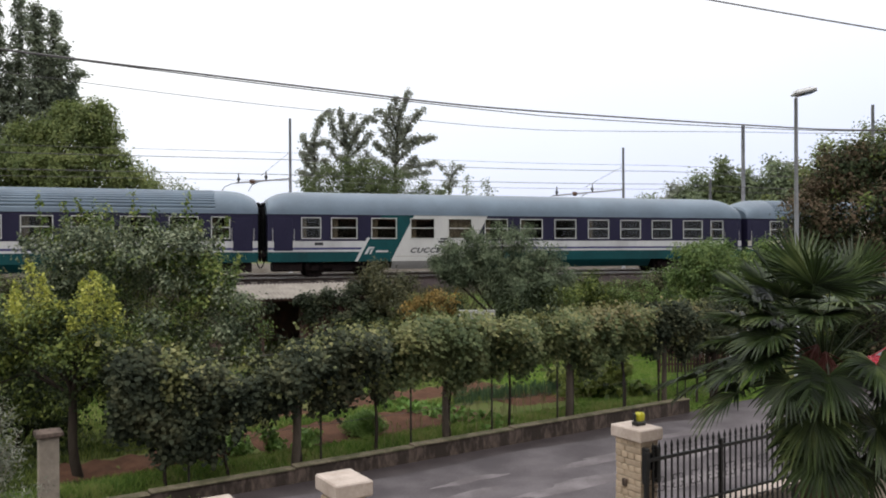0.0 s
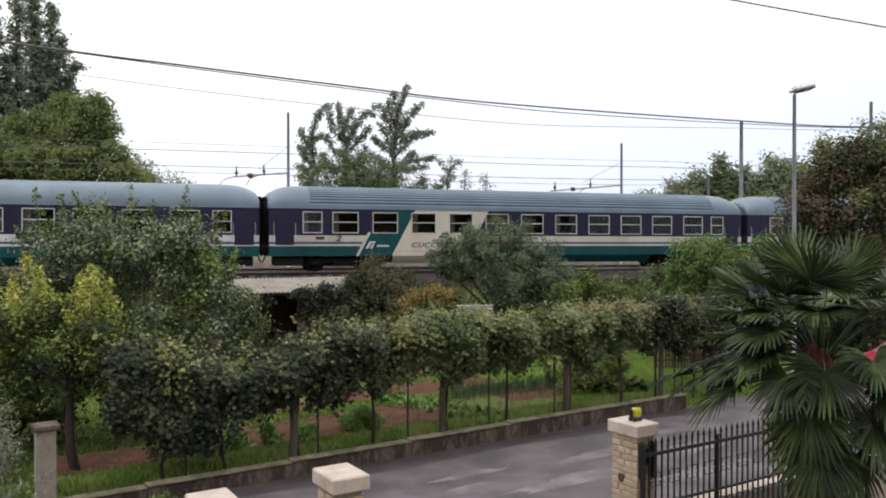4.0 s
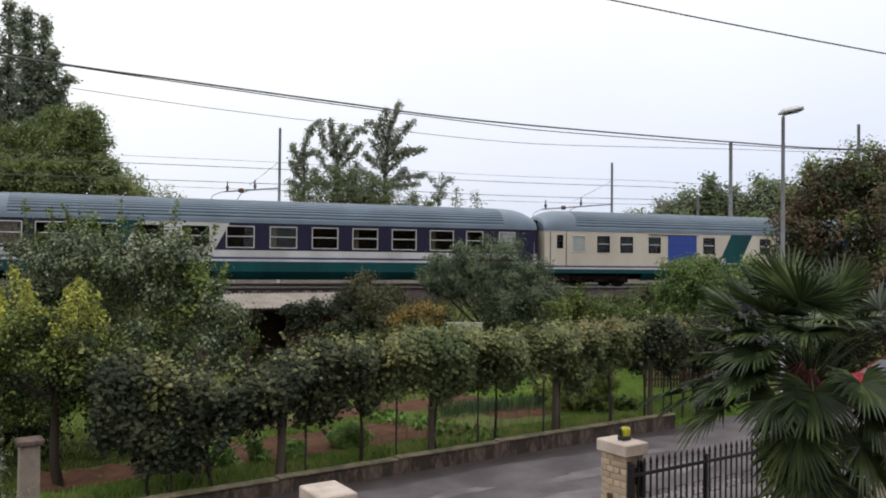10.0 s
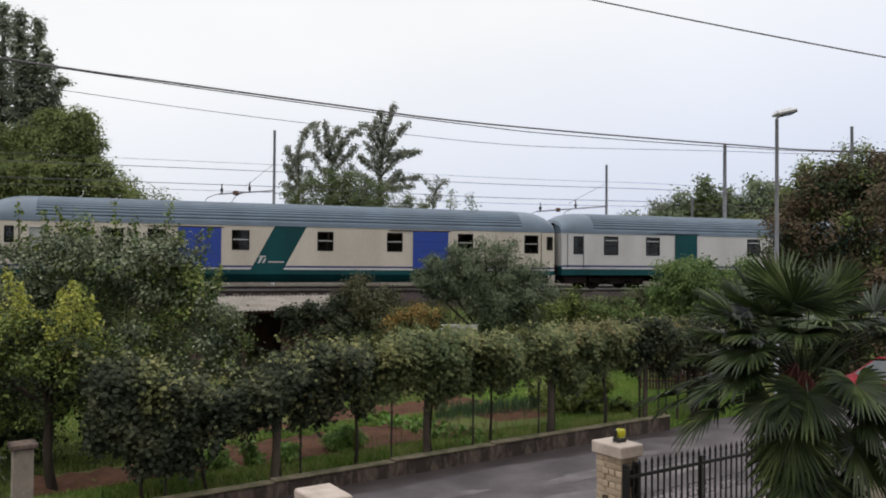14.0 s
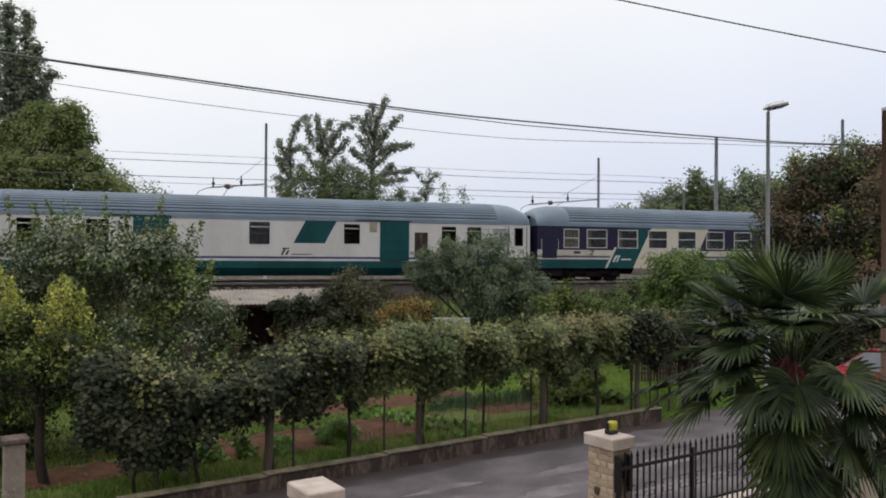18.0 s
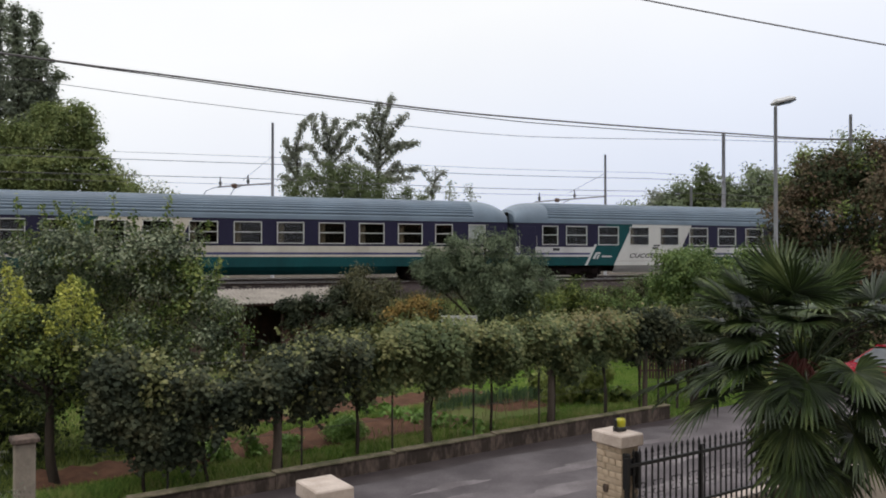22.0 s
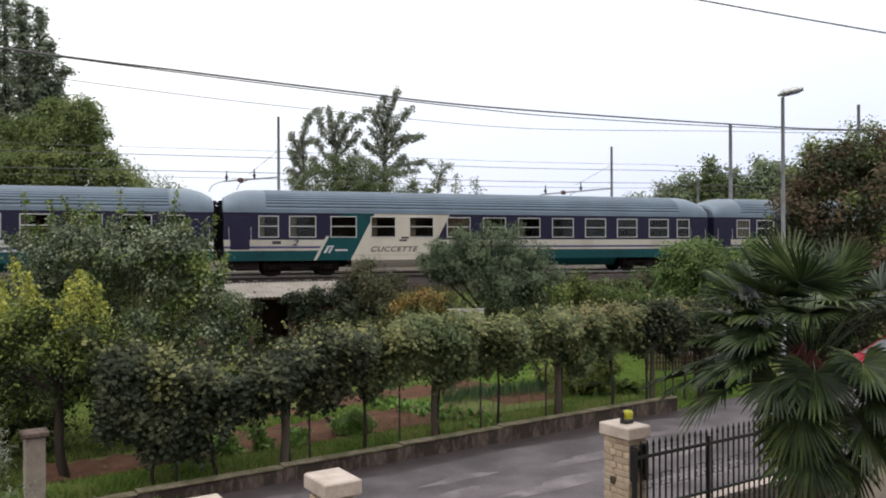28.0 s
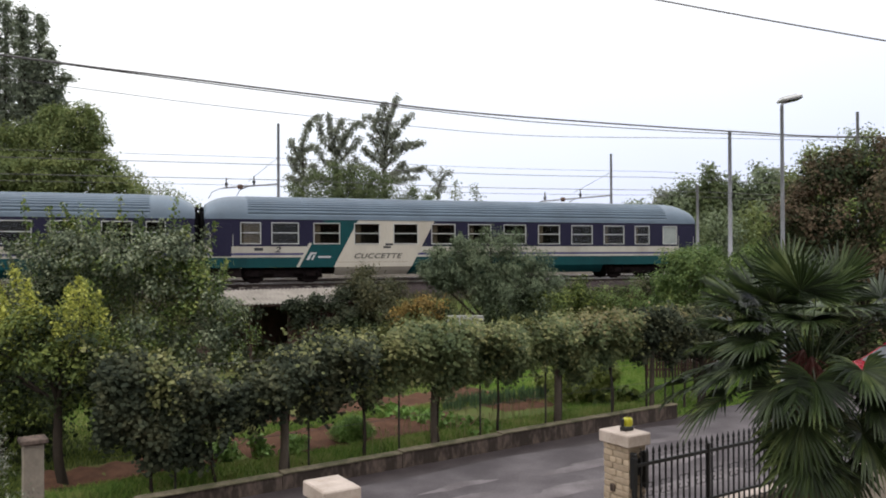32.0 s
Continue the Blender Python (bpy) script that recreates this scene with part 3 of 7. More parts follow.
def on_track(s, off, z):
    return Vector((TX + s * math.cos(AL) - off * math.sin(AL), TY + s * math.sin(AL) + off * math.cos(AL), z))


def beyond_track(x, y):
    return -(x - TX) * math.sin(AL) + (y - TY) * math.cos(AL)


def beyond_wall(x, y):
    return -(x - WX) * math.sin(WALL_DIR) + (y - WY) * math.cos(WALL_DIR)


def by_wall(s, off, z):
    return Vector((WX + s * math.cos(WALL_DIR) - off * math.sin(WALL_DIR), WY + s * math.sin(WALL_DIR) + off * math.cos(WALL_DIR), z))


def ease(a, b, v):
    t = min(1.0, max(0.0, (v - a) / (b - a)))
    return t * t * (3 - 2 * t)


def ground_z(x, y):
    dw, dt = beyond_wall(x, y), beyond_track(x, y)
    along = (x - WX) * math.cos(WALL_DIR) + (y - WY) * math.sin(WALL_DIR)
    edge = 0.20 + 0.2 * ease(6.6, 8.5, along)
    g = -0.06 + 0.34 * ease(edge, edge + 0.42 + 1.2 * ease(6.6, 8.5, along), dw)
    bank = ease(-8.5, -2.2, dt)
    z = g * (1 - bank) + 2.3 * bank
    z -= 1.6 * ease(30, 60, dt)
    if dw > 0.5 and dt < -1.0:
        z += 0.05 * noise.noise((x * 0.6, y * 0.6, 0)) + 0.12 * bank * noise.noise((x * 0.9, y * 0.9, 4))
    return z


def spaced(lo, a, b, hi, step):
    mid = list(np.arange(a, b + 1e-6, step))
    left, right, k = [], [], step
    v = a
    while v > lo:
        k *= 1.45
        v -= k
        left.append(v)
    v, k = b, step
    while v < hi:
        k *= 1.45
        v += k
        right.append(v)
    return left[::-1] + mid + right


gx, gy = spaced(-1500, -22, 26, 1500, 0.5), spaced(-300, 4, 44, 3000, 0.5)
gb = Build()
gb.v = [(x, y, ground_z(x, y) - 0.012) for y in gy for x in gx]
nx = len(gx)
gb.f = [(j * nx + i, j * nx + i + 1, (j + 1) * nx + i + 1, (j + 1) * nx + i) for j in range(len(gy) - 1) for i in range(nx - 1)]
gb.s = [0] * len(gb.f)
thing("ground", "rough grassy ground rising to a railway bank", "ground", kind="structure", data=gb.mesh("ground", TURF, True))

# street between the gates and the garden wall
rb = Build()
cols = [-60, -30, -15, -10, -6, -3, 0, 3, 6, 6.9, 8.5, 12, 20, 40, 80]
for a, b in zip(cols[:-1], cols[1:]):
    offs = [-6.15, -4, -2, 0.0]
    for o, q in zip(offs[:-1], offs[1:]):
        wa, wb = (0.22 * ease(6.6, 8.5, v) if q == 0.0 else 0.0 for v in (a, b))
        rb.face([by_wall(a, o, 0.004), by_wall(b, o, 0.004), by_wall(b, q + wb, 0.004), by_wall(a, q + wa, 0.004)])
thing("road", "grey asphalt street, patched and worn, between walls", "road", kind="structure", data=rb.mesh("road", ASPHALT))
rng = np.random.default_rng(5)
for s0, o0, ln, wd in ((-3.6, -3.6, 2.6, 0.55), (-0.6, -2.9, 3.4, 0.45), (-3.0, -4.6, 4.4, 0.7), (1.8, -3.9, 2.6, 0.5), (-1.5, -1.6, 1.6, 0.3), (0.2, -4.9, 3.2, 0.6), (-5.2, -2.4, 1.8, 0.5), (1.2, -1.9, 2.4, 0.5), (3.2, -2.6, 2.2, 0.6), (-2.2, -2.3, 1.4, 0.35), (4.4, -1.4, 1.8, 0.35)):
    rb = Build()
    n = 60
    ring = []
    for i in range(n):
        w = 2 * math.pi * i / n
        k = 1 + 0.55 * noise.noise((math.cos(w) * 1.6 + s0, math.sin(w) * 1.6 + o0, 0.3)) + 0.22 * noise.noise((math.cos(w) * 5 + s0, math.sin(w) * 5 + o0, 0.7))
        ring.append(by_wall(s0 + ln / 2 + k * ln / 2 * math.cos(w), o0 + k * wd / 2 * math.sin(w), 0.009))
    rb.face(ring)
    thing("road_patch", "worn pale patch of street asphalt", "road patch", kind="structure", data=rb.mesh("road_patch", WORN), group="patches of the street")
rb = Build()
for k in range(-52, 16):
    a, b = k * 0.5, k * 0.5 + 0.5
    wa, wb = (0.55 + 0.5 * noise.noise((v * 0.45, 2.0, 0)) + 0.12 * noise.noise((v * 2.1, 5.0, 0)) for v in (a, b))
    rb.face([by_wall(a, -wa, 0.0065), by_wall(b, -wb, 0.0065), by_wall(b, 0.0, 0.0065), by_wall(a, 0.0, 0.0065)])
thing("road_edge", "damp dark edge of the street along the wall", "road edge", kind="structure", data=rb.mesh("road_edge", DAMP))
rb = Build()
rb.face([by_wall(-30, -30, 0.002), by_wall(40, -30, 0.002), by_wall(40, -6.15, 0.002), by_wall(-30, -6.15, 0.002)])
thing("forecourt", "paved brown forecourt before the house", "pavement", kind="structure", data=rb.mesh("forecourt", POSTSTONE))


def house(x, y, rz, w, d, h, label):
    ob = thing("house", label, "house", pose(x, y, 0, rz=rz))
    for lo, hi in (((-w / 2, -0.3, -0.2), (w / 2, 0.0, h)), ((-w / 2, -d, -0.2), (w / 2, -d + 0.3, h)), ((-w / 2, -d + 0.3, -0.2), (-w / 2 + 0.3, -0.3, h)), ((w / 2 - 0.3, -d + 0.3, -0.2), (w / 2, -0.3, h))):
        part("wall", Build().box(lo, hi).mesh("wall", PLASTER), ob)
    r = Build()
    e = 0.6
    for s in (0, 1):
        y0, y1 = ((e, -d / 2), (-d - e, -d / 2))[s]
        r.face([(-w / 2 - e, y0, h), (w / 2 + e, y0, h), (w / 2 + e, y1, h + 2.2), (-w / 2 - e, y1, h + 2.2)][::1 - 2 * s])
    for q in (-w / 2 - e, w / 2 + e):
        r.face([(q, e, h), (q, -d / 2, h + 2.2), (q, -d - e, h)])
    r.face([(-w / 2 - e, e, h), (-w / 2 - e, -d - e, h), (w / 2 + e, -d - e, h), (w / 2 + e, e, h)])
    part("roof", r.mesh("roof", TILES), ob, "red clay tile roof")
    return ob


house(0.0, -1.4, 0, 16, 10, 7.4, "plain cream house the view is taken from")
# two made-up neighbours, never in view, to dim reflections and front light
house(-24.0, -4.0, 12, 15, 10, 7.0, "unseen house added beside the camera to block sky")
house(24.0, 2.0, 20, 15, 10, 7.0, "unseen house added on the far side to block sky")


# ---- garden wall along the street ----
def garden_wall():
    ob = thing("garden_wall", "low weathered concrete garden wall with mossy coping", "wall", kind="structure")
    edges = np.arange(-26.0, 7.0, 2.5)
    edges = list(edges) + [7.2]
    for k, (a, b) in enumerate(zip(edges[:-1], edges[1:])):
        if b - a < 0.2:
            continue
        m = pose(*by_wall(a, 0.0, max(-0.12, min(0.0, 0.011 * ((a + b) / 2 - 3.0)))), rz=math.degrees(WALL_DIR))
        w = Build()
        n = 8
        for i in range(n):
            x0, x1 = (b - a - 0.012) * i / n, (b - a - 0.012) * (i + 1) / n
            lo, hi = [], []
            for x in (x0, x1):
                d = 0.006 * noise.noise((x + a, 1.3, 0))
                lo.append((x, d, -0.15))
                hi.append((x, d * 0.5 + 0.01, 0.330))
            w.face([lo[0], lo[1], hi[1], hi[0]])
            w.face([(x0, 0.2, -0.15), (x0, 0.2, 0.330), (x1, 0.2, 0.330), (x1, 0.2, -0.15)])
            w.face([hi[0], hi[1], (x1, 0.2, 0.330), (x0, 0.2, 0.330)])
        for x in (0.0, b - a - 0.012):
            w.face([(x, 0, -0.15), (x, 0.2, -0.15), (x, 0.2, 0.330), (x, 0.01, 0.330)])
        part("wall_section", w.mesh("wall_section", WALLSTONE), ob, m=m)
        part("coping", Build().box((0.0, -0.018, 0.332), (b - a - 0.006, 0.225, 0.368), bevel=0.012).mesh("coping", COPING), ob, "mossy coping slab", m)


garden_wall()


# ---- railway: bed, rails, sleepers ----
bed = Build()
prof = [(-3.2, 2.12), (-1.15, 2.66), (-0.9, 2.70), (3.7, 2.70), (3.9, 2.66), (4.4, 2.58), (4.9, 2.66), (5.2, 2.70), (9.6, 2.70), (11.5, 2.2), (13.0, 2.0)]
ss = [-400, -120, -50] + list(np.arange(-12, 90, 1.2)) + [130, 220, 400, 900]
for a, b in zip(ss[:-1], ss[1:]):
    for (o0, z0), (o1, z1) in zip(prof[:-1], prof[1:]):
        q = []
        for s, o, z in ((a, o0, z0), (b, o0, z0), (b, o1, z1), (a, o1, z1)):
            p = on_track(s, o, z)
            p.z += 0.05 * noise.noise(p * 1.7)
            q.append(p)
        bed.face(q)
thing("ballast_bed", "brown-grey stone ballast bed of a two-track railway", "ballast", kind="structure", data=bed.mesh("ballast_bed", BALLAST))
bed = Build()
prof = [(13.0, 1.9), (14.2, 3.0), (15.0, 3.22), (19.0, 3.26), (22.0, 2.2)]
for a, b in zip(ss[:-1], ss[1:]):
    for (o0, z0), (o1, z1) in zip(prof[:-1], prof[1:]):
        q = []
        for s, o, z in ((a, o0, z0), (b, o0, z0), (b, o1, z1), (a, o1, z1)):
            p = on_track(s, o, z)
            p.z += 0.06 * noise.noise(p * 0.8)
            q.append(p)
        bed.face(q)
thing("gravel_bank", "pale gravel bank beyond the second track", "gravel bank", kind="structure", data=bed.mesh("gravel_bank", GRAVEL))
m_track = pose(TX, TY, 0, rz=math.degrees(AL))
rail_prof = [(-0.07, -0.16), (0.07, -0.16), (0.07, -0.145), (0.012, -0.12), (0.012, -0.04), (0.036, -0.03), (0.036, 0.0), (-0.036, 0.0), (-0.036, -0.03), (-0.012, -0.04), (-0.012, -0.12), (-0.07, -0.145)]
sl = Build()
sl.box((-0.12, -1.2, -0.36), (0.12, 1.2, -0.162), bevel=0.02)
sl_mesh = sl.mesh("sleeper", SLEEPER)
for centre in (1.41, 7.0):
    tr_ob = thing("railway_track", "railway track with worn rails on concrete sleepers", "track", m_track, "tracks", "structure")
    for side in (-0.7525, 0.7525):
        r = Build()
        for a, b in ((-400, 0), (0, 60), (60, 900)):
            for i in range(len(rail_prof)):
                p, q = rail_prof[i], rail_prof[(i + 1) % len(rail_prof)]
                r.face([(a, centre + side + p[0], RAIL + p[1]), (b, centre + side + p[0], RAIL + p[1]), (b, centre + side + q[0], RAIL + q[1]), (a, centre + side + q[0], RAIL + q[1])], 0 if min(p[1], q[1]) > -0.035 else 1)
        part("rail", r.mesh("rail", [STEELRAIL, RUSTRAIL]), tr_ob)
    for i in range(105):
        part("sleeper", sl_mesh, tr_ob, m=pose(-8 + 0.6 * i, centre, RAIL))

# ---- overhead line: masts and wires ----
def mast(s, off, top, arm, r, label):
    p = on_track(s, off, 0)
    z0 = ground_z(p.x, p.y) - 0.2
    ob = thing("catenary_mast", label, "mast", pose(p.x, p.y, 0, rz=math.degrees(AL)), "masts of the overhead line")
    part("mast", Build().tube([(0, 0, z0), (0, 0, z0 + 0.3 * (top - z0)), (0, 0, top)], [r, r * 0.92, r * 0.72], 10).mesh("mast", POLESTEEL, True), ob)
    part("footing", Build().box((-0.4, -0.4, z0 - 0.2), (0.4, 0.4, z0 + 0.35), bevel=0.05).mesh("footing", SLEEPER), ob)
    if arm:
        length, z, tilt = arm
        part("cantilever", Build().tube([(0, 0, z), (-length, 0, z + tilt)], 0.05, 8).mesh("cantilever", POLESTEEL), ob)
        part("stay", Build().tube([(0, 0, z + 1.5), (-length * 0.55, 0, z + 0.1)], 0.012, 6).mesh("stay", CABLE), ob)
        for f in (0.45, 0.95):
            b = Build()
            x, zz = -length * f, z + tilt * f
            b.tube([(x, 0, zz - 0.02), (x, 0, zz + 0.12), (x, 0, zz + 0.14), (x, 0, zz + 0.26), (x, 0, zz + 0.28), (x, 0, zz + 0.55)], [0.05, 0.05, 0.09, 0.09, 0.04, 0.03], 8)
            part("insulator", b.mesh("insulator", PLASTIC), ob)
            b = Build()
            b.tube([(x + 0.05, 0, zz), (x - 0.35, 0, zz - 0.06), (x - 0.75, 0, zz - 0.25), (x - 0.95, 0, zz - 0.6)], 0.025, 6)
            part("register_arm", b.mesh("register_arm", POLESTEEL), ob)
        b = Build()
        x = -length * 0.7
        b.tube([(x - 0.17, 0, z + tilt * 0.7), (x - 0.09, 0, z + tilt * 0.7), (x + 0.09, 0, z + tilt * 0.7), (x + 0.17, 0, z + tilt * 0.7)], [0.05, 0.14, 0.14, 0.05], 8)
        part("disc_insulator", b.mesh("disc_insulator", WOODPOLE), ob, "reddish ceramic insulator")
    return ob


mast(7.86, 8.0, 11.5, (2.95, 8.14, -0.30), 0.10, "grey steel catenary mast with a short cantilever")
mast(29.1, 8.0, 10.64, (5.0, 7.95, -0.48), 0.10, "grey steel catenary mast with a long cantilever")
mast(38.43, 8.0, 12.48, None, 0.16, "stout plain grey catenary mast")
mast(36.9, 9.5, 8.95, None, 0.12, "short pale lineside mast")
mast(49.84, 8.0, 14.5, None, 0.15, "tall plain grey mast beyond the shrubs")


def wire(name, pts, r, label, category="wire", mat=None, sag=0.0):
    """A hanging line through the points, smoothed."""
    pts = [Vector(p) for p in pts]
    path = []
    for i in range(len(pts) - 1):
        p0, p1, p2, p3 = pts[max(i - 1, 0)], pts[i], pts[i + 1], pts[min(i + 2, len(pts) - 1)]
        for k in range(6):
            t = k / 6
            q = 0.5 * (2 * p1 + (p2 - p0) * t + (2 * p0 - 5 * p1 + 4 * p2 - p3) * t * t + (3 * p1 - p0 - 3 * p2 + p3) * t ** 3)
            path.append(q - Vector((0, 0, sag * 4 * t * (1 - t))))
    path.append(pts[-1])
    thing(name, label, category, data=Build().tube(path, r, 6).mesh(name, mat or CABLE, True))


for off, z, r in ((3.0, 8.98, 0.009), (3.0, 8.64, 0.015), (3.0, 7.90, 0.015), (3.0, 7.60, 0.010)):
    for s0, s1, dip, end in ((-45, 7.9, 0.10, 3.0), (7.9, 29.1, 0.12, 3.0), (29.1, 49.84, 0.15, 8.0)):
        wire("overhead_wire", [on_track(s0, off, z), on_track((s0 + s1) / 2, off, z - dip), on_track(s1, end, z)], r, "thin overhead railway wire", "wire")
for rows, r in (([(-30, 13.9), (-4.2, 12.0), (2.0, 11.6), (9.1, 11.17), (16.2, 10.82), (30.2, 10.67), (40.9, 10.84), (70, 12.3)], 0.038),
                ([(-30, 13.9), (-4.2, 11.97), (2.0, 11.52), (9.1, 11.06), (16.2, 10.68), (20.4, 10.55), (30.2, 10.53), (40.9, 10.8), (70, 12.3)], 0.022),
                ([(-30, 13.2), (-4.2, 11.12), (4.3, 10.47), (12.3, 10.07), (16.2, 9.92), (20.4, 9.93), (30.2, 10.29), (38.4, 10.56), (70, 12.0)], 0.013)):
    wire("power_line", [on_track(s, -2.0, z) for s, z in rows], r, "sagging dark power line", "cable")
wire("service_cable", [(-9, 14.0, 11.5), (-3.2, 14.0, 10.15), (2.63, 14.0, 8.92), (8.4, 14.0, 7.85), (14.2, 14.0, 6.95)], 0.013, "dark cable slung over the street", "cable")


# ---- coaches ----
LEN0, LEN1 = 0.22, PITCH - 0.22
WIDE = 2.83
SLANT = 0.535
SILL, HEAD = 1.80, 2.80


def cut(poly, a, b, c):
    """Splits a polygon in (x, z) by a x + b z = c into the parts below and above."""
    lo, hi = [], []
    for i, p in enumerate(poly):
        q = poly[(i + 1) % len(poly)]
        dp, dq = a * p[0] + b * p[1] - c, a * q[0] + b * q[1] - c
        (lo if dp <= 0 else hi).append(p)
        if (dp < -1e-7 and dq > 1e-7) or (dp > 1e-7 and dq < -1e-7):
            t = dp / (dp - dq)
            r = (p[0] + t * (q[0] - p[0]), p[1] + t * (q[1] - p[1]))
            lo.append(r)
            hi.append(r)
    return (lo if len(lo) > 2 else None), (hi if len(hi) > 2 else None)


def side_sheet(b, y, inward, openings, bands, slants, skirt, extra=()):
    """A coach side in the plane y with openings and painted bands. slants: (x at rail height, slot left of it or None) rows;
    the slot of a face comes from the slanted field it lies in, else from its band."""
    zs = sorted({z for z0, z1, _ in bands for z in (z0, z1)} | {z for o in openings for z in o[2:4]} | {skirt[2]} | {z for e in extra for z in e[2:4]})
    xs = sorted({LEN0, LEN1, skirt[0], skirt[1]} | {x for o in openings for x in o[:2]} | {x for e in extra for x in e[:2]})
    for x0, x1 in zip(xs[:-1], xs[1:]):
        for z0, z1 in zip(zs[:-1], zs[1:]):
            xm, zm = (x0 + x1) / 2, (z0 + z1) / 2
            if any(o[0] < xm < o[1] and o[2] < zm < o[3] for o in openings):
                continue
            if zm < skirt[2] and not skirt[0] < xm < skirt[1]:
                continue
            slot = next((s for a, c, s in bands if a <= zm <= c), 0)
            pieces, left = [], [(x0, z0), (x1, z0), (x1, z1), (x0, z1)]
            for xr, field in slants:
                if left is None:
                    break
                lo, left = cut(left, 1.0, -SLANT, xr)
                if lo:
                    pieces.append((lo, field))
            if left:
                pieces.append((left, None))
            for poly, field in pieces:
                sl = slot
                if field is not None:
                    sl = field(zm, slot)
                for e in extra:
                    if e[0] < xm < e[1] and e[2] < zm < e[3]:
                        sl = e[4]
                pts = [(x, y + inward * (0.32 * ((0.74 - z) / 0.38) ** 1.2 if z < 0.74 else 0.0), z) for x, z in poly]
                b.face(pts if inward > 0 else pts[::-1], sl)
    d = 0.07 * inward
    for x0, x1, z0, z1 in (o[:4] for o in openings):
        c = [(x0, z0), (x1, z0), (x1, z1), (x0, z1)]
        for i in range(4):
            p, q = c[i], c[(i + 1) % 4]
            b.face([(p[0], y, p[1]), (p[0], y + d, p[1]), (q[0], y + d, q[1]), (q[0], y, q[1])], len(MATS) - 1)


MATS = [NAVY, WHITE, LINE, TEAL, CREAM, ROYAL, RUBBER]


def roof_mesh(ribbed=True):
    """The roof: an arched sheet with long ribs, drawn down at both ends."""
    stations = [(LEN0 - 0.02, 0.52), (LEN0 + 0.06, 0.66), (0.5, 0.78), (0.75, 0.88), (1.05, 0.95), (1.4, 0.99), (1.75, 1.0), (2.05, 1.0), (2.12, 1.0)]
    full = stations + [(PITCH - s, k) for s, k in reversed(stations)]
    n = 72
    rows = []
    for s, k in full:
        row = []
        rib = ribbed and 2.1 < s < PITCH - 2.1
        for i in range(n + 1):
            w = math.pi * i / n
            y = WIDE / 2 - (WIDE / 2 + 0.012) * math.cos(w) * (1 if k > 0.9 else 0.9 + 0.1 * k)
            z = 2.93 + 1.115 * k * (math.sin(w) ** 0.72)
            if rib and 2 < i < n - 2:
                g = 0.045 if i % 3 == 0 else -0.01
                y += g * math.cos(w) * 0.8
                z -= g * math.sin(w)
            row.append((s, y, z))
        rows.append(row)
    b = Build()
    for r0, r1 in zip(rows[:-1], rows[1:]):
        for i in range(n):
            b.face([r0[i], r1[i], r1[i + 1], r0[i + 1]])
    for r, flip in ((rows[0], False), (rows[-1], True)):
        c = [p for p in r]
        b.face(c if flip else c[::-1])
    return b.mesh("roof", ROOF)


def window_meshes(w, h, split_at=0.52, double=False):
    """Frame, bar and pane of a coach window, in its own corner's space."""
    f = Build()
    t = 0.044
    for lo, hi in (((0, 0), (w, t)), ((0, h - t), (w, h)), ((0, t), (t, h - t)), ((w - t, t), (w, h - t))):
        f.box((lo[0], -0.022, lo[1]), (hi[0], 0.05, hi[1]), bevel=0.008)
    bar = Build().box((t, -0.012, h * split_at - 0.022), (w - t, 0.045, h * split_at + 0.022), bevel=0.006)
    pane = Build().box((t, 0.022, t), (w - t, 0.03, h - t))
    return f, bar, pane


def add_window(coach, cache, x0, x1, z0, z1, frosted=False, dark=False, curtain=0, split_at=0.52):
    w, h = round(x1 - x0, 2), round(z1 - z0, 2)
    key = (w, h, frosted, dark, split_at)
    if key not in cache:
        f, bar, pane = window_meshes(w, h, split_at)
        cache[key] = (f.mesh("window", RUBBER if dark else ALU), bar.mesh("bar", ALU), pane.mesh("pane", FROST if frosted else PANE))
    f, bar, pane = cache[key]
    win = part("window", f, coach, "frosted lavatory window" if frosted else "", pose(x0, 0, z0))
    if not frosted and w > 0.6:
        part("bar", bar, win)
    p = part("pane", pane, win)
    p.visible_shadow = False
    if curtain:
        ck = ("curtain", curtain, w, h)
        if ck not in cache:
            cb = Build()
            n = 8
            cw = w * (0.22 if curtain == 1 else 0.9)
            pts = [(0.06 + cw * i / n, 0.10 + 0.025 * (i % 2)) for i in range(n + 1)]
            for (xa, ya), (xb, yb) in zip(pts[:-1], pts[1:]):
                cb.face([(xa, ya, 0.04), (xb, yb, 0.04), (xb, yb, h - 0.04), (xa, ya, h - 0.04)])
                cb.face([(xa, ya + 0.01, 0.04), (xa, ya + 0.01, h - 0.04), (xb, yb + 0.01, h - 0.04), (xb, yb + 0.01, 0.04)])
            cache[ck] = cb.mesh("curtain", CURTAIN)
        part("curtain", cache[ck], win, "beige curtain")


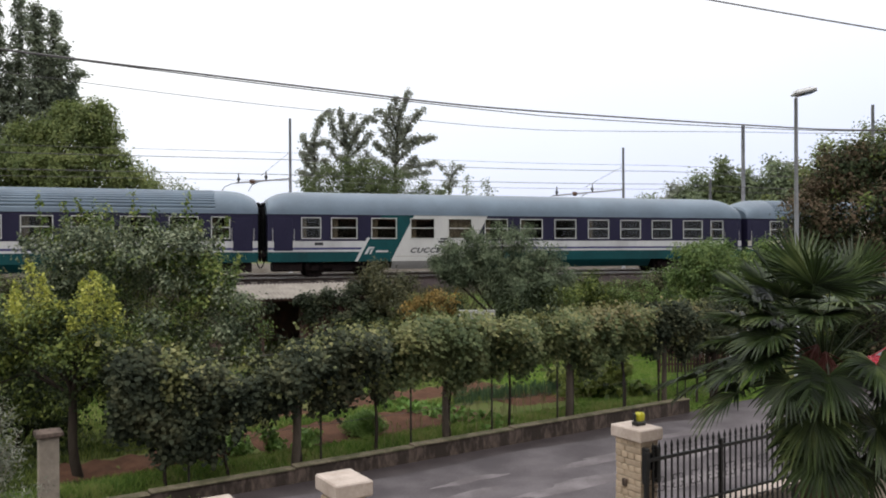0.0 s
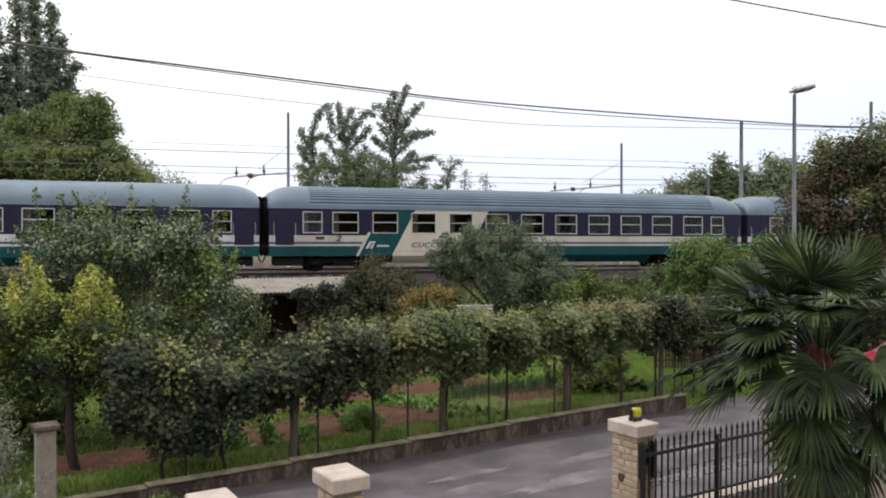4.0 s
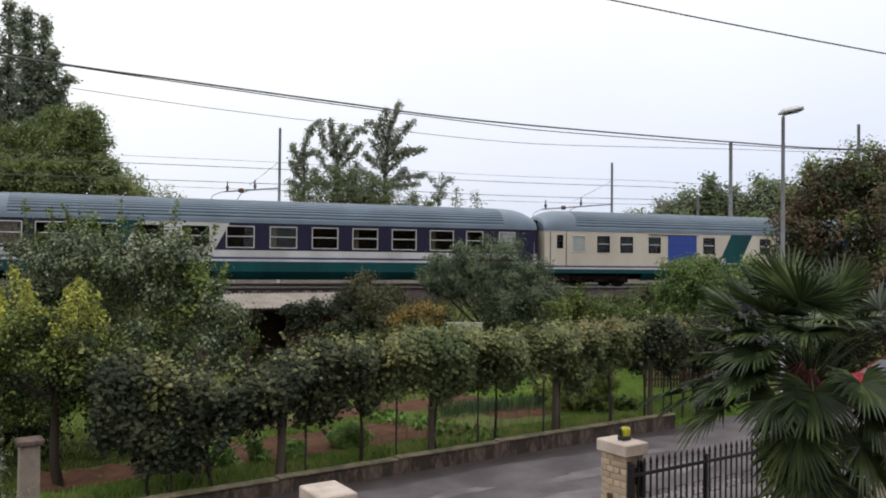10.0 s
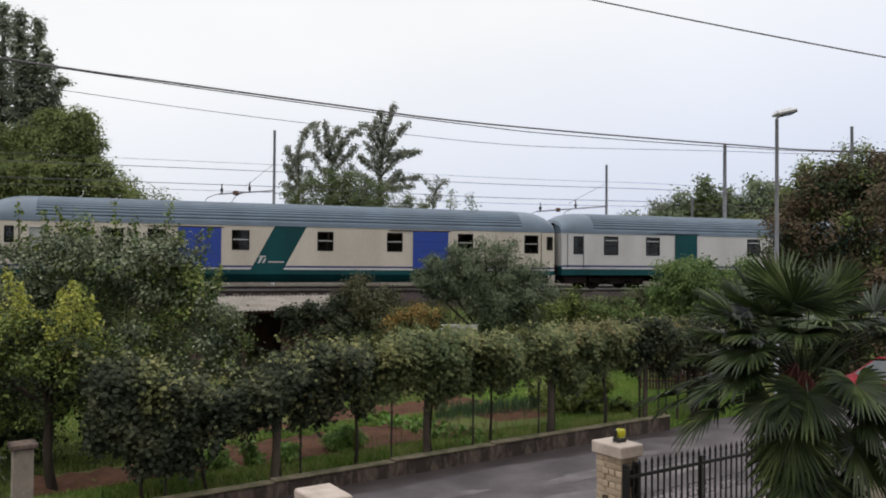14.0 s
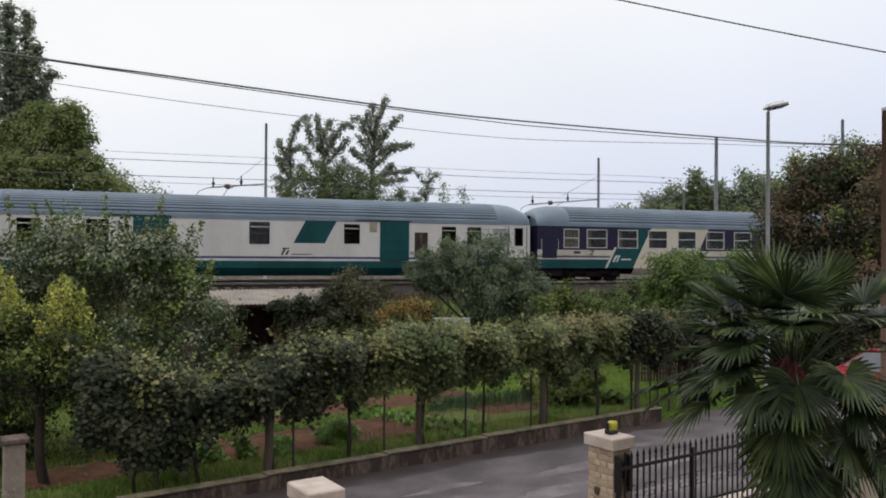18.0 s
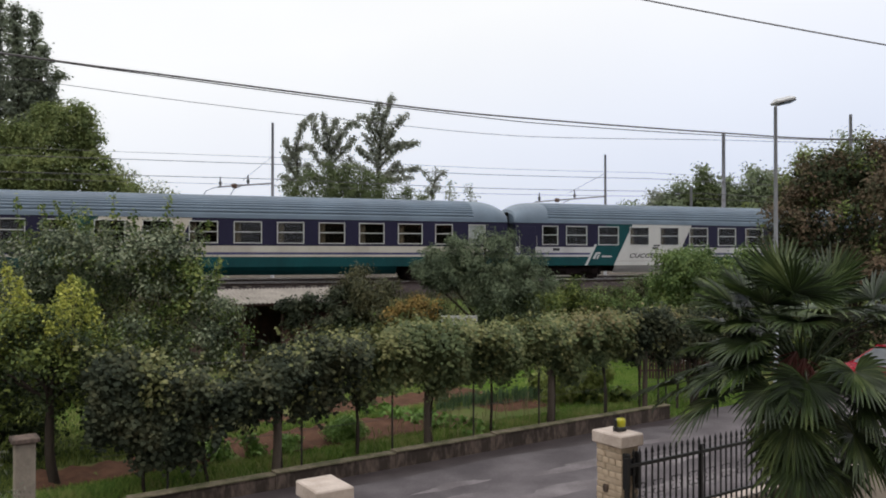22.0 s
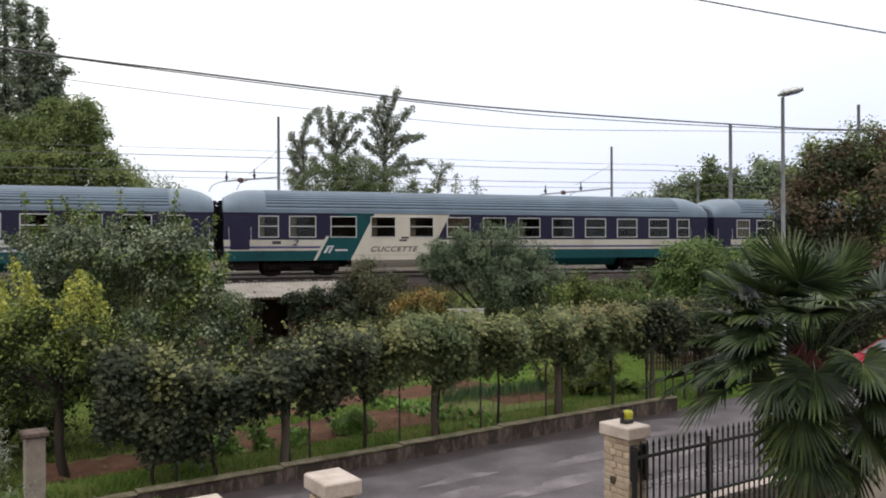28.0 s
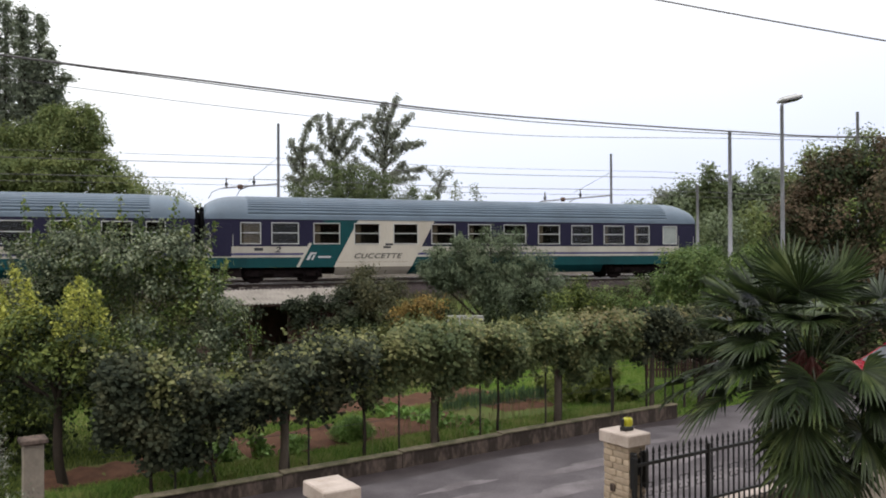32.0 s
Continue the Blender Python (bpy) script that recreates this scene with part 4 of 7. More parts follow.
def bogie_meshes():
    fr = Build()
    for y in (0.33, WIDE - 0.45):
        fr.box((-1.75, y, 0.42), (1.75, y + 0.12, 0.62), bevel=0.03)
        fr.box((-0.45, y - 0.03, 0.28), (0.45, y + 0.15, 0.50), bevel=0.03)
        for x in (-1.28, 1.28):
            fr.box((x - 0.2, y - 0.04, 0.30), (x + 0.2, y + 0.16, 0.60), bevel=0.04)
            for k in (-0.32, 0.32):
                fr.tube([(x + k, y + 0.06, 0.36), (x + k, y + 0.06, 0.74)], 0.09, 8)
        fr.tube([(-0.2, y - 0.05, 0.60), (0.35, y - 0.05, 0.82)], 0.035, 6)
    fr.box((-0.4, 0.4, 0.40), (0.4, WIDE - 0.4, 0.66), bevel=0.03)
    wh = Build()
    for y in (-0.75, 0.75):
        s = 1 if y > 0 else -1
        wh.tube([(0, y - s * 0.07, 0), (0, y - s * 0.04, 0), (0, y - s * 0.035, 0), (0, y + s * 0.06, 0), (0, y + s * 0.065, 0)], [0.485, 0.485, 0.46, 0.455, 0.20], 28)
        for k in range(6):
            w = math.pi * 2 * k / 6
            wh.box((0.28, y + s * 0.06, -0.03), (0.38, y + s * 0.075, 0.03), m=Matrix.Rotation(w, 4, "Y"))
    wh.tube([(0, -1.0, 0), (0, 1.0, 0)], 0.085, 10)
    return fr.mesh("bogie", UNDER), wh.mesh("wheelset", UNDER, False)


BOGIE, WHEELSET = bogie_meshes()
ROOF_RIBBED, ROOF_PLAIN = roof_mesh(True), roof_mesh(False)
BOGIE_AT = (3.7, 22.7)
WINDOWS = {}


def running_gear(coach):
    for x in BOGIE_AT:
        bg = part("bogie", BOGIE, coach, "rust-brown four-wheel bogie", pose(x, 0, 0))
        for k in (-1.28, 1.28):
            part("wheelset", WHEELSET, bg, "", pose(k, WIDE / 2, 0.46))
    for x in BOGIE_AT:
        part("bogie_bolster", Build().box((x - 1.85, 0.55, 0.24), (x + 1.85, 1.1, 0.72), bevel=0.04).mesh("bogie_bolster", UNDER), coach, "dark bogie bolster and brake rigging")
    for x0, x1 in ((LEN0 + 0.25, BOGIE_AT[0] - 1.9), (BOGIE_AT[-1] + 1.9, LEN1 - 0.25)):
        if x1 - x0 > 0.3:
            part("step_well", Build().box((x0, 0.18, 0.30), (x1, 1.3, 0.73), bevel=0.04).mesh("step_well", UNDER), coach, "dark step well under the coach end")
    # dark box added for the shadow under the coach; it closes see-through gaps
    part("underframe", Build().box((5.6, 0.9, 0.40), (20.8, 1.95, 0.82), bevel=0.03).mesh("underframe", UNDER), coach, "dark underframe box filling in the shade below the coach")
    rng = np.random.default_rng(11)
    x = 6.6
    while x < 19.4:
        w = rng.uniform(0.7, 2.0)
        part("underfloor_box", Build().box((x, 0.35 + rng.uniform(0, 0.2), 0.42 + rng.uniform(0, 0.12)), (x + w, 1.1, 0.95), bevel=0.03).mesh("underfloor_box", UNDER), coach)
        x += w + rng.uniform(0.25, 0.9)
    for x, s in ((LEN0, -1), (LEN1, 1)):
        for y in (WIDE / 2 - 0.87, WIDE / 2 + 0.87):
            part("buffer", Build().tube([(x - s * 0.1, y, 1.03), (x + s * 0.10, y, 1.03), (x + s * 0.11, y, 1.03), (x + s * 0.19, y, 1.03)], [0.13, 0.11, 0.27, 0.27], 14).mesh("buffer", UNDER), coach)
        gw = Build()
        for y0, y1, z0, z1 in ((0.75, 1.0, 1.25, 3.3), (WIDE - 1.0, WIDE - 0.75, 1.25, 3.3), (0.75, WIDE - 0.75, 3.3, 3.5)):
            gw.box((min(x, x + s * 0.20), y0, z0), (max(x, x + s * 0.20), y1, z1), bevel=0.06)
        part("gangway_bellows", gw.mesh("gangway_bellows", RUBBER), coach, "black rubber gangway")
        part("coupler_hose", Build().tube([(x, 1.1, 0.9), (x + s * 0.12, 1.1, 0.55), (x + s * 0.2, 1.15, 0.45)], 0.03, 6).mesh("coupler_hose", RUBBER), coach)


def entry_door(coach, x0, x1, slots, window_hi=2.72, handed=1):
    """A folding entrance door with a small window, rails beside it and steps under it."""
    d = Build()
    w = x1 - x0
    d.box((0, -0.012, 0), (w, 0.03, 1.5), bevel=0.01)
    part("entry_door", d.mesh("entry_door", slots), coach, "folding entrance door", pose(x0, 0, 1.25))
    for x in (x0 - 0.06, x1 + 0.06):
        h = Build().tube([(x, -0.01, 1.35), (x, -0.05, 1.42), (x, -0.05, 2.2), (x, -0.01, 2.27)], 0.011, 6)
        part("handrail", h.mesh("handrail", ALU), coach)
    for z, y in ((0.42, -0.02), (0.72, 0.06), (1.0, 0.14)):
        st = Build().box((x0 + 0.05, y, z - 0.03), (x1 - 0.05, y + 0.22, z), bevel=0.008)
        part("step", st.mesh("step", UNDER), coach, "dark entrance step")


def shell_rest(b, near_openings, end_slot, floor_slot=6):
    """The far side, the ends, the floor and the compartment wall."""
    y1 = WIDE
    for a, c, s in ((0.74, 1.22, 3), (1.22, 1.31, 1), (1.31, 1.40, 2), (1.40, 1.70, 1), (1.70, 2.95, end_slot)):
        b.face([(LEN0, y1, a), (LEN0, y1, c), (LEN1, y1, c), (LEN1, y1, a)], s)
        for x, f in ((LEN0, 1), (LEN1, -1)):
            q = [(x, 0, a), (x, 0, c), (x, y1, c), (x, y1, a)]
            b.face(q[::f], end_slot if c > 1.3 else s)
    b.face([(LEN0, 0, 0.76), (LEN1, 0, 0.76), (LEN1, y1, 0.76), (LEN0, y1, 0.76)], floor_slot)


def inside(coach, mat):
    b = Build()
    b.box((LEN0 + 0.1, 1.75, 1.25), (LEN1 - 0.1, 1.8, 2.98))
    b.box((LEN0 + 0.1, 0.1, 1.2), (LEN1 - 0.1, 1.75, 1.25))
    for k in range(12):
        x = 2.82 + 1.92 * k
        b.box((x, 0.12, 1.25), (x + 0.04, 1.75, 2.96))
        for z in (1.62, 2.3):
            b.box((x + 0.04, 0.25, z), (x + 0.6, 1.7, z + 0.09), bevel=0.02)
            b.box((x - 0.6, 0.25, z), (x, 1.7, z + 0.09), bevel=0.02)
    part("compartments", b.mesh("compartments", mat), coach, "dim compartments with berths")


def lettering(coach, text, x, z, size, shear=0.35, wide=1.45, mat=None):
    cu = bpy.data.curves.new("lettering", "FONT")
    cu.body, cu.size, cu.shear, cu.extrude, cu.space_character = text, size, shear, 0.002, 1.12
    cu.offset = 0.009
    cu.materials.append(mat or INK)
    ob = new("lettering", cu)
    ob.parent = coach
    ob.matrix_basis = pose(x, -0.006, z, 90) @ Matrix.Diagonal((wide, 1, 1, 1))
    return tagged(ob, label="italic lettering on the coach side")


def couchette(kind, ivory, plain_roof, faded, label, numeral, word="CUCCETTE"):
    """A sleeping coach in navy, white and teal with a slanted pale field."""
    coach = thing("railway_coach", label, "coach", group="coaches of the train")
    pale = CHALK if not ivory else CREAM
    mats = [NAVY, IVORY if ivory else WHITE, LINE, TEAL, pale, ROYAL, RUBBER]
    wins = [(1.74, 2.66)] + [(3.12 + 1.92 * i, 4.37 + 1.92 * i) for i in range(10)]
    frosted = []
    if kind == "a":
        wins.append((22.30, 23.22))
        frosted.append((24.06, 24.97))
    else:
        wins.append((22.37, 23.62))
        wins.append((24.15, 24.98))
    ops = [(a, c, SILL, HEAD) for a, c in wins + frosted]
    bands = [(0.36, 0.55, 3), (0.55, 0.74, 3), (0.74, 1.20, 3), (1.20, 1.30, 1), (1.30, 1.40, 2), (1.40, 1.70, 1), (1.70, 1.86, 0), (1.86, 2.95, 0)]
    off = 3.98
    slants = [(off - 0.14, None), (off, lambda z, s: 1 if z < 1.86 else s), (5.59, lambda z, s: 3), (9.40, lambda z, s: 4)]
    b = Build()
    side_sheet(b, 0.0, 1, ops, bands, slants, (6.05, 20.35, 0.74))
    shell_rest(b, ops, 0)
    part("body", b.mesh("body", mats), coach, "navy, white and teal coach body")
    part("roof", ROOF_PLAIN if plain_roof else ROOF_RIBBED, coach, "grey ribbed roof" if not plain_roof else "smooth grey roof")
    part("rain_gutter", Build().box((LEN0 + 0.02, -0.03, 2.93), (LEN1 - 0.02, 0.02, 2.965), bevel=0.008).mesh("rain_gutter", ROOF), coach)
    rng = np.random.default_rng(hash_of(label))
    for i, (a, c) in enumerate(wins):
        r = rng.random()
        add_window(coach, WINDOWS, a, c, SILL, HEAD, curtain=2 if r < 0.06 or (i == 0 and kind == "a") else (1 if r < 0.5 else 0))
    for a, c in frosted:
        add_window(coach, WINDOWS, a, c, SILL, HEAD, frosted=True)
    for x0, x1 in ((0.5, 1.35), (25.1, 25.95)):
        entry_door(coach, x0, x1, NAVY)
    inside(coach, INSIDE)
    running_gear(coach)
    seam = Build()
    seam.box((6.18, -0.004, 0.955), (9.60, 0.0, 0.972))
    part("panel_seam", seam.mesh("panel_seam", POSTSTONE), coach, "thin folded seam in the side panel")
    lettering(coach, word, 6.92, 1.14, 0.33, wide=1.28, mat=FADEDINK if faded else INK)
    mark = Build()
    mark.box((8.48, -0.006, 1.75), (8.86, 0.0, 1.84))
    mark.box((8.38, -0.006, 1.62), (8.76, 0.0, 1.71))
    part("berth_mark", mark.mesh("berth_mark", INK), coach, "small dark berth symbol")
    logo = Build()
    logo.face([(4.70, -0.005, 1.08), (4.83, -0.005, 1.08), (5.02, -0.005, 1.42), (4.89, -0.005, 1.42)])
    logo.face([(4.92, -0.005, 1.08), (5.02, -0.005, 1.08), (5.13, -0.005, 1.30), (5.03, -0.005, 1.30)])
    logo.face([(4.98, -0.005, 1.34), (5.16, -0.005, 1.34), (5.20, -0.005, 1.42), (5.02, -0.005, 1.42)])
    logo.box((5.25, -0.005, 1.17), (5.85, 0.0, 1.25))
    part("operator_mark", logo.mesh("operator_mark", WHITE), coach, "plain white operator mark")
    if numeral:
        lettering(coach, "2", 3.25, 1.44, 0.34, 0.3, 1.5)
    box = Build().box((2.35, -0.006, 1.5), (2.75, 0.0, 1.64))
    part("class_plate", box.mesh("class_plate", INK), coach, "small black plate")
    return coach


def hash_of(text):
    return sum((i + 1) * ord(c) for i, c in enumerate(text)) % 9973


def van(label, mats, ops, doors, slants, bands, frosted, extra, end_slot, door_mat, door_label, split_at=0.52):
    coach = thing("railway_coach", label, "coach", group="coaches of the train")
    b = Build()
    side_sheet(b, 0.0, 1, ops + frosted, bands, slants, (6.05, 20.35, 0.74), extra)
    shell_rest(b, ops, end_slot)
    part("body", b.mesh("body", mats), coach, "pale van body over a teal skirt")
    part("roof", ROOF_RIBBED, coach, "grey ribbed roof")
    part("rain_gutter", Build().box((LEN0 + 0.02, -0.03, 2.93), (LEN1 - 0.02, 0.02, 2.965), bevel=0.008).mesh("rain_gutter", ROOF), coach)
    for o in ops:
        add_window(coach, WINDOWS, *o, dark=True, split_at=split_at)
    for o in frosted:
        add_window(coach, WINDOWS, *o, frosted=True)
    for x0, x1, z0, z1 in doors:
        d = Build()
        d.box((x0, -0.045, z0), (x1, -0.006, z1), bevel=0.012)
        door = part("sliding_door", d.mesh("sliding_door", door_mat), coach, door_label)
        for k in range(1, 4):
            z = z0 + (z1 - z0) * k / 4
            part("rib", Build().box((x0 + 0.08, -0.056, z - 0.02), (x1 - 0.08, -0.045, z + 0.02), bevel=0.004).mesh("rib", door_mat), door)
        part("door_rail", Build().box((x0 - 1.2, -0.05, z1 + 0.01), (x1 + 0.1, -0.004, z1 + 0.05)).mesh("door_rail", UNDER), door)
    for x in (0.55, 1.50, 24.98, 26.0) if not ops[-1][0] > 25.7 else (0.55, 1.47, 25.42):
        part("door_seam", Build().box((x - 0.018, -0.012, 1.10), (x + 0.018, 0.004, 2.86)).mesh("door_seam", RUBBER), coach, "dark seal of the end door")
    inside(coach, INSIDE)
    running_gear(coach)
    return coach


B_WHITE = couchette("b", False, False, False, "navy, white and teal sleeping coach with a pale slanted field", False)
B_SMOOTH = couchette("b", False, True, False, "navy and teal sleeping coach with a smooth grey roof", False)
B_IVORY = couchette("b", True, False, True, "navy and teal sleeping coach with ivory stripes and field", True)
A_WHITE = couchette("a", False, False, False, "navy and teal sleeping coach, white field, frosted end window", False)
A_IVORY = couchette("a", True, False, True, "weathered navy and teal sleeping coach with ivory field", True, "CUCC")

POST_VAN = van("cream mail van with blue sliding doors and teal slash", [CREAM, CHALK, LINE, TEAL, CREAM, ROYAL, RUBBER],
               [(3.30, 4.05, 1.83, 2.70), (4.70, 5.48, 1.83, 2.70), (6.45, 7.21, 1.83, 2.70), (9.99, 10.76, 1.83, 2.73), (13.85, 14.60, 1.83, 2.73), (17.20, 17.98, 1.84, 2.75), (20.84, 21.65, 1.84, 2.77), (24.47, 25.25, 1.84, 2.77), (0.93, 1.29, 2.02, 2.71), (25.74, 26.08, 2.02, 2.72)],
               [(7.68, 9.53, 1.05, 2.80), (18.50, 20.32, 1.0, 2.83)],
               [(10.32, None), (11.78, lambda z, s: 3)],
               [(0.36, 0.55, 3), (0.55, 0.74, 3), (0.74, 0.95, 3), (0.95, 1.04, 1), (1.04, 1.13, 2), (1.13, 2.95, 0)],
               [(1.81, 2.59, 1.82, 2.70)], (), 0, ROYAL, "royal blue sliding door")
logo = Build()
logo.face([(11.12, -0.006, 1.24), (11.23, -0.006, 1.24), (11.37, -0.006, 1.52), (11.49, -0.006, 1.52), (11.52, -0.006, 1.58), (11.20, -0.006, 1.58), (11.17, -0.006, 1.52), (11.26, -0.006, 1.52)])
logo.face([(11.32, -0.006, 1.24), (11.42, -0.006, 1.24), (11.53, -0.006, 1.46), (11.43, -0.006, 1.46)])
logo.box((11.62, -0.006, 1.27), (12.32, 0.0, 1.33))
part("operator_mark", logo.mesh("operator_mark", WHITE), POST_VAN, "plain white operator mark")
LUGGAGE_VAN = van("white luggage van with teal sliding doors", [CHALK, WHITE, LINE, TEAL, CHALK, ROYAL, RUBBER],
                  [(2.72, 3.60, 1.81, 2.80), (5.33, 6.21, 1.81, 2.80), (12.08, 12.98, 1.82, 2.82), (16.45, 17.20, 1.88, 2.80), (21.36, 22.10, 1.90, 2.78), (22.72, 23.46, 1.89, 2.77), (0.90, 1.46, 1.83, 2.78), (25.31, 25.78, 1.87, 2.78)],
                  [(7.18, 8.64, 1.06, 2.97), (18.20, 19.66, 1.08, 2.97)],
                  [(13.06, lambda z, s: s), (14.52, lambda z, s: 3 if z > 1.88 else s)],
                  [(0.36, 0.55, 3), (0.55, 0.74, 3), (0.74, 1.06, 3), (1.06, 1.16, 1), (1.16, 1.26, 2), (1.26, 1.88, 0), (1.88, 2.95, 0)],
                  [(24.03, 24.93, 1.81, 2.76)], (), 0, TEAL, "teal sliding door", 0.78)
vent = Build()
vent.box((19.94, -0.02, 1.27), (20.62, 0.0, 2.47), bevel=0.006)
for k in range(14):
    vent.box((19.99, -0.035, 1.34 + 0.08 * k), (20.57, -0.018, 1.37 + 0.08 * k))
part("air_grille", vent.mesh("air_grille", WALLSTONE), LUGGAGE_VAN, "grey louvred air grille")
logo = Build()
logo.face([(13.48, -0.006, 1.32), (13.58, -0.006, 1.32), (13.72, -0.006, 1.60), (13.86, -0.006, 1.60), (13.89, -0.006, 1.66), (13.56, -0.006, 1.66), (13.53, -0.006, 1.60), (13.62, -0.006, 1.60)])
logo.face([(13.68, -0.006, 1.32), (13.78, -0.006, 1.32), (13.89, -0.006, 1.54), (13.79, -0.006, 1.54)])
logo.box((13.98, -0.006, 1.345), (14.92, 0.0, 1.385))
part("operator_mark", logo.mesh("operator_mark", INK), LUGGAGE_VAN, "plain dark operator mark")
part("small_grille", Build().box((17.68, -0.02, 2.45), (18.05, 0.0, 2.90), bevel=0.006).mesh("small_grille", POSTSTONE), LUGGAGE_VAN, "small grey grille")

ORDER = [B_WHITE, B_SMOOTH, B_IVORY, A_WHITE, POST_VAN, LUGGAGE_VAN, A_IVORY, None, None, None]
ORDER[7] = copy_thing(B_WHITE, Matrix())
ORDER[8] = copy_thing(B_IVORY, Matrix())
ORDER[9] = couchette("a", True, False, True, "last sleeping coach, ivory field with worn-off lettering", True)


# ---- trees behind the railway ----
def far_tree(base, blobs, mat, seed, label, clumps, per, spread, size, trunk=0.18, limbs=9, stems=1, category="tree", bark=None):
    z = ground_z(base[0], base[1])
    return tree("tree", label, category, (base[0], base[1], z), blobs, [(clumps * 2 // 3, per, spread, size, LEAFLET, mat, 0.3, 0.6), (clumps // 3, per, spread * 1.6, size, LEAFLET, mat, 0.3, 0.1)], trunk, bark or DARKBARK, seed, limbs, "", 0.5, stems)


def leafy(base, leaders, leaf, seed, label, category="tree", **more):
    z = ground_z(base[0], base[1])
    return leader_tree("tree", label, category, (base[0], base[1], z), leaders, leaf, seed=seed, **more)


def plumed(base, plumes, leaf, seed, label, **more):
    return plume_tree("tree", label, "tree", (base[0], base[1], ground_z(*base)), plumes, leaf, seed=seed, **more)


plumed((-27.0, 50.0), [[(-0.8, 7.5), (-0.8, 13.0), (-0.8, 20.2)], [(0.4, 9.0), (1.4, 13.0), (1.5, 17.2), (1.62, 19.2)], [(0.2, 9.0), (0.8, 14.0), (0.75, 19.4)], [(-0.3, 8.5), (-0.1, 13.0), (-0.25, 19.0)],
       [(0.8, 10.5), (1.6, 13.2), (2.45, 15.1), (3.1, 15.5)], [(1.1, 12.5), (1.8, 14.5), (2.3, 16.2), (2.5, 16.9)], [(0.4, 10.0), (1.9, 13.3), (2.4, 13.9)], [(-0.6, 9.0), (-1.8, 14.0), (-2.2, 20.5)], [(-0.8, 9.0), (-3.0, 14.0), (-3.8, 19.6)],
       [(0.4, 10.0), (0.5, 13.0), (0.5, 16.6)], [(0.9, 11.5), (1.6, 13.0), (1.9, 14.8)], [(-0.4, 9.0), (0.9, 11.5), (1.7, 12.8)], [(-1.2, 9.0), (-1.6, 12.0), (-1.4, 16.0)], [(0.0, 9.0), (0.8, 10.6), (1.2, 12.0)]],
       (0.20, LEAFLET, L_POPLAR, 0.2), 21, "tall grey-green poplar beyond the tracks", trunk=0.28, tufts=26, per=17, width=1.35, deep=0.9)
far_tree((-23.6, 47.0), [(x, y, z - ground_z(-23.6, 47.0), rx, rx * 0.9, rx * 0.82) for x, y, z, rx in ((1.75, 0, 12.2, 1.15), (1.95, 0.1, 10.9, 1.25), (2.5, -0.3, 12.1, 0.85), (0.4, 0.2, 12.0, 0.95), (1.0, -0.2, 10.9, 1.45), (2.75, 0.2, 10.8, 0.95), (-0.9, 0, 10.8, 1.35), (-2.1, 0, 10.8, 1.25), (3.4, 0, 9.5, 0.8), (2.3, -0.4, 9.5, 1.45), (0.75, -0.6, 9.0, 1.7), (-1.3, -0.6, 9.0, 1.75), (-2.9, -0.3, 9.0, 1.7), (-4.6, 0, 9.4, 2.0), (4.0, 0, 8.6, 0.75), (3.0, 0.2, 8.3, 1.5), (4.7, 0.2, 7.9, 0.95), (0.6, -0.4, 7.2, 2.2), (-2.4, -0.4, 7.2, 2.2))],
         L_BROAD, 22, "broad yellow-green tree beyond the tracks", 2500, 26, 0.24, 0.18, 0.25, 14)
leafy((-18.0, 50.0), [(0, 0, 6.2, 1.6), (-1.6, 0, 7.0, 1.6), (1.2, 0, 5.7, 1.3), (2.2, 0, 5.0, 1.1), (-2.6, 0, 7.6, 1.4)], (0.16, LEAFLET, L_BROAD, 0.3), 23, "low green shrub row beyond the tracks", "shrub", trunk=0.1, branches=44, per=84, low=0.1, fuzz=0.2)
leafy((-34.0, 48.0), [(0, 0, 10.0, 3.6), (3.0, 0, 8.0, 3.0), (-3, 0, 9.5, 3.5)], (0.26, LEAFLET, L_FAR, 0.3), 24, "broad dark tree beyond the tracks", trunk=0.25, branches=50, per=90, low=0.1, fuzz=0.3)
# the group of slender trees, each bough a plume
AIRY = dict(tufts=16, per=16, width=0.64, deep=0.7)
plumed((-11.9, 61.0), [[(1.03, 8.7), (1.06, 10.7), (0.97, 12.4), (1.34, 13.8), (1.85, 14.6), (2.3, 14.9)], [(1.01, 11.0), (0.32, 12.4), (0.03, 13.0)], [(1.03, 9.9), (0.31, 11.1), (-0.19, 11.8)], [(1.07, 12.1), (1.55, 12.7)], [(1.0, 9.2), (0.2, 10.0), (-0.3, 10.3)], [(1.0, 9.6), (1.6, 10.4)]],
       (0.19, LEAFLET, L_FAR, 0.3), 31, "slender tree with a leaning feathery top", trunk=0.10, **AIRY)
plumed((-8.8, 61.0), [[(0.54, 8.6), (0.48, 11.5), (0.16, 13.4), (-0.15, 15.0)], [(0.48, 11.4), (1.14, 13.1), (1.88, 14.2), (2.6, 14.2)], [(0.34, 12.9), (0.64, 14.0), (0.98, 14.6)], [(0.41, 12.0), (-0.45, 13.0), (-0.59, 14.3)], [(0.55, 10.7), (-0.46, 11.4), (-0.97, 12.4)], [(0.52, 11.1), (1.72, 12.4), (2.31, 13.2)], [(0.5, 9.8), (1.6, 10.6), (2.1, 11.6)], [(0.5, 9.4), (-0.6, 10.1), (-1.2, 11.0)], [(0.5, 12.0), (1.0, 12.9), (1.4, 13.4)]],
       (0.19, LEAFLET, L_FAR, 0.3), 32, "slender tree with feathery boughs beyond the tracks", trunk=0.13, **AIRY)
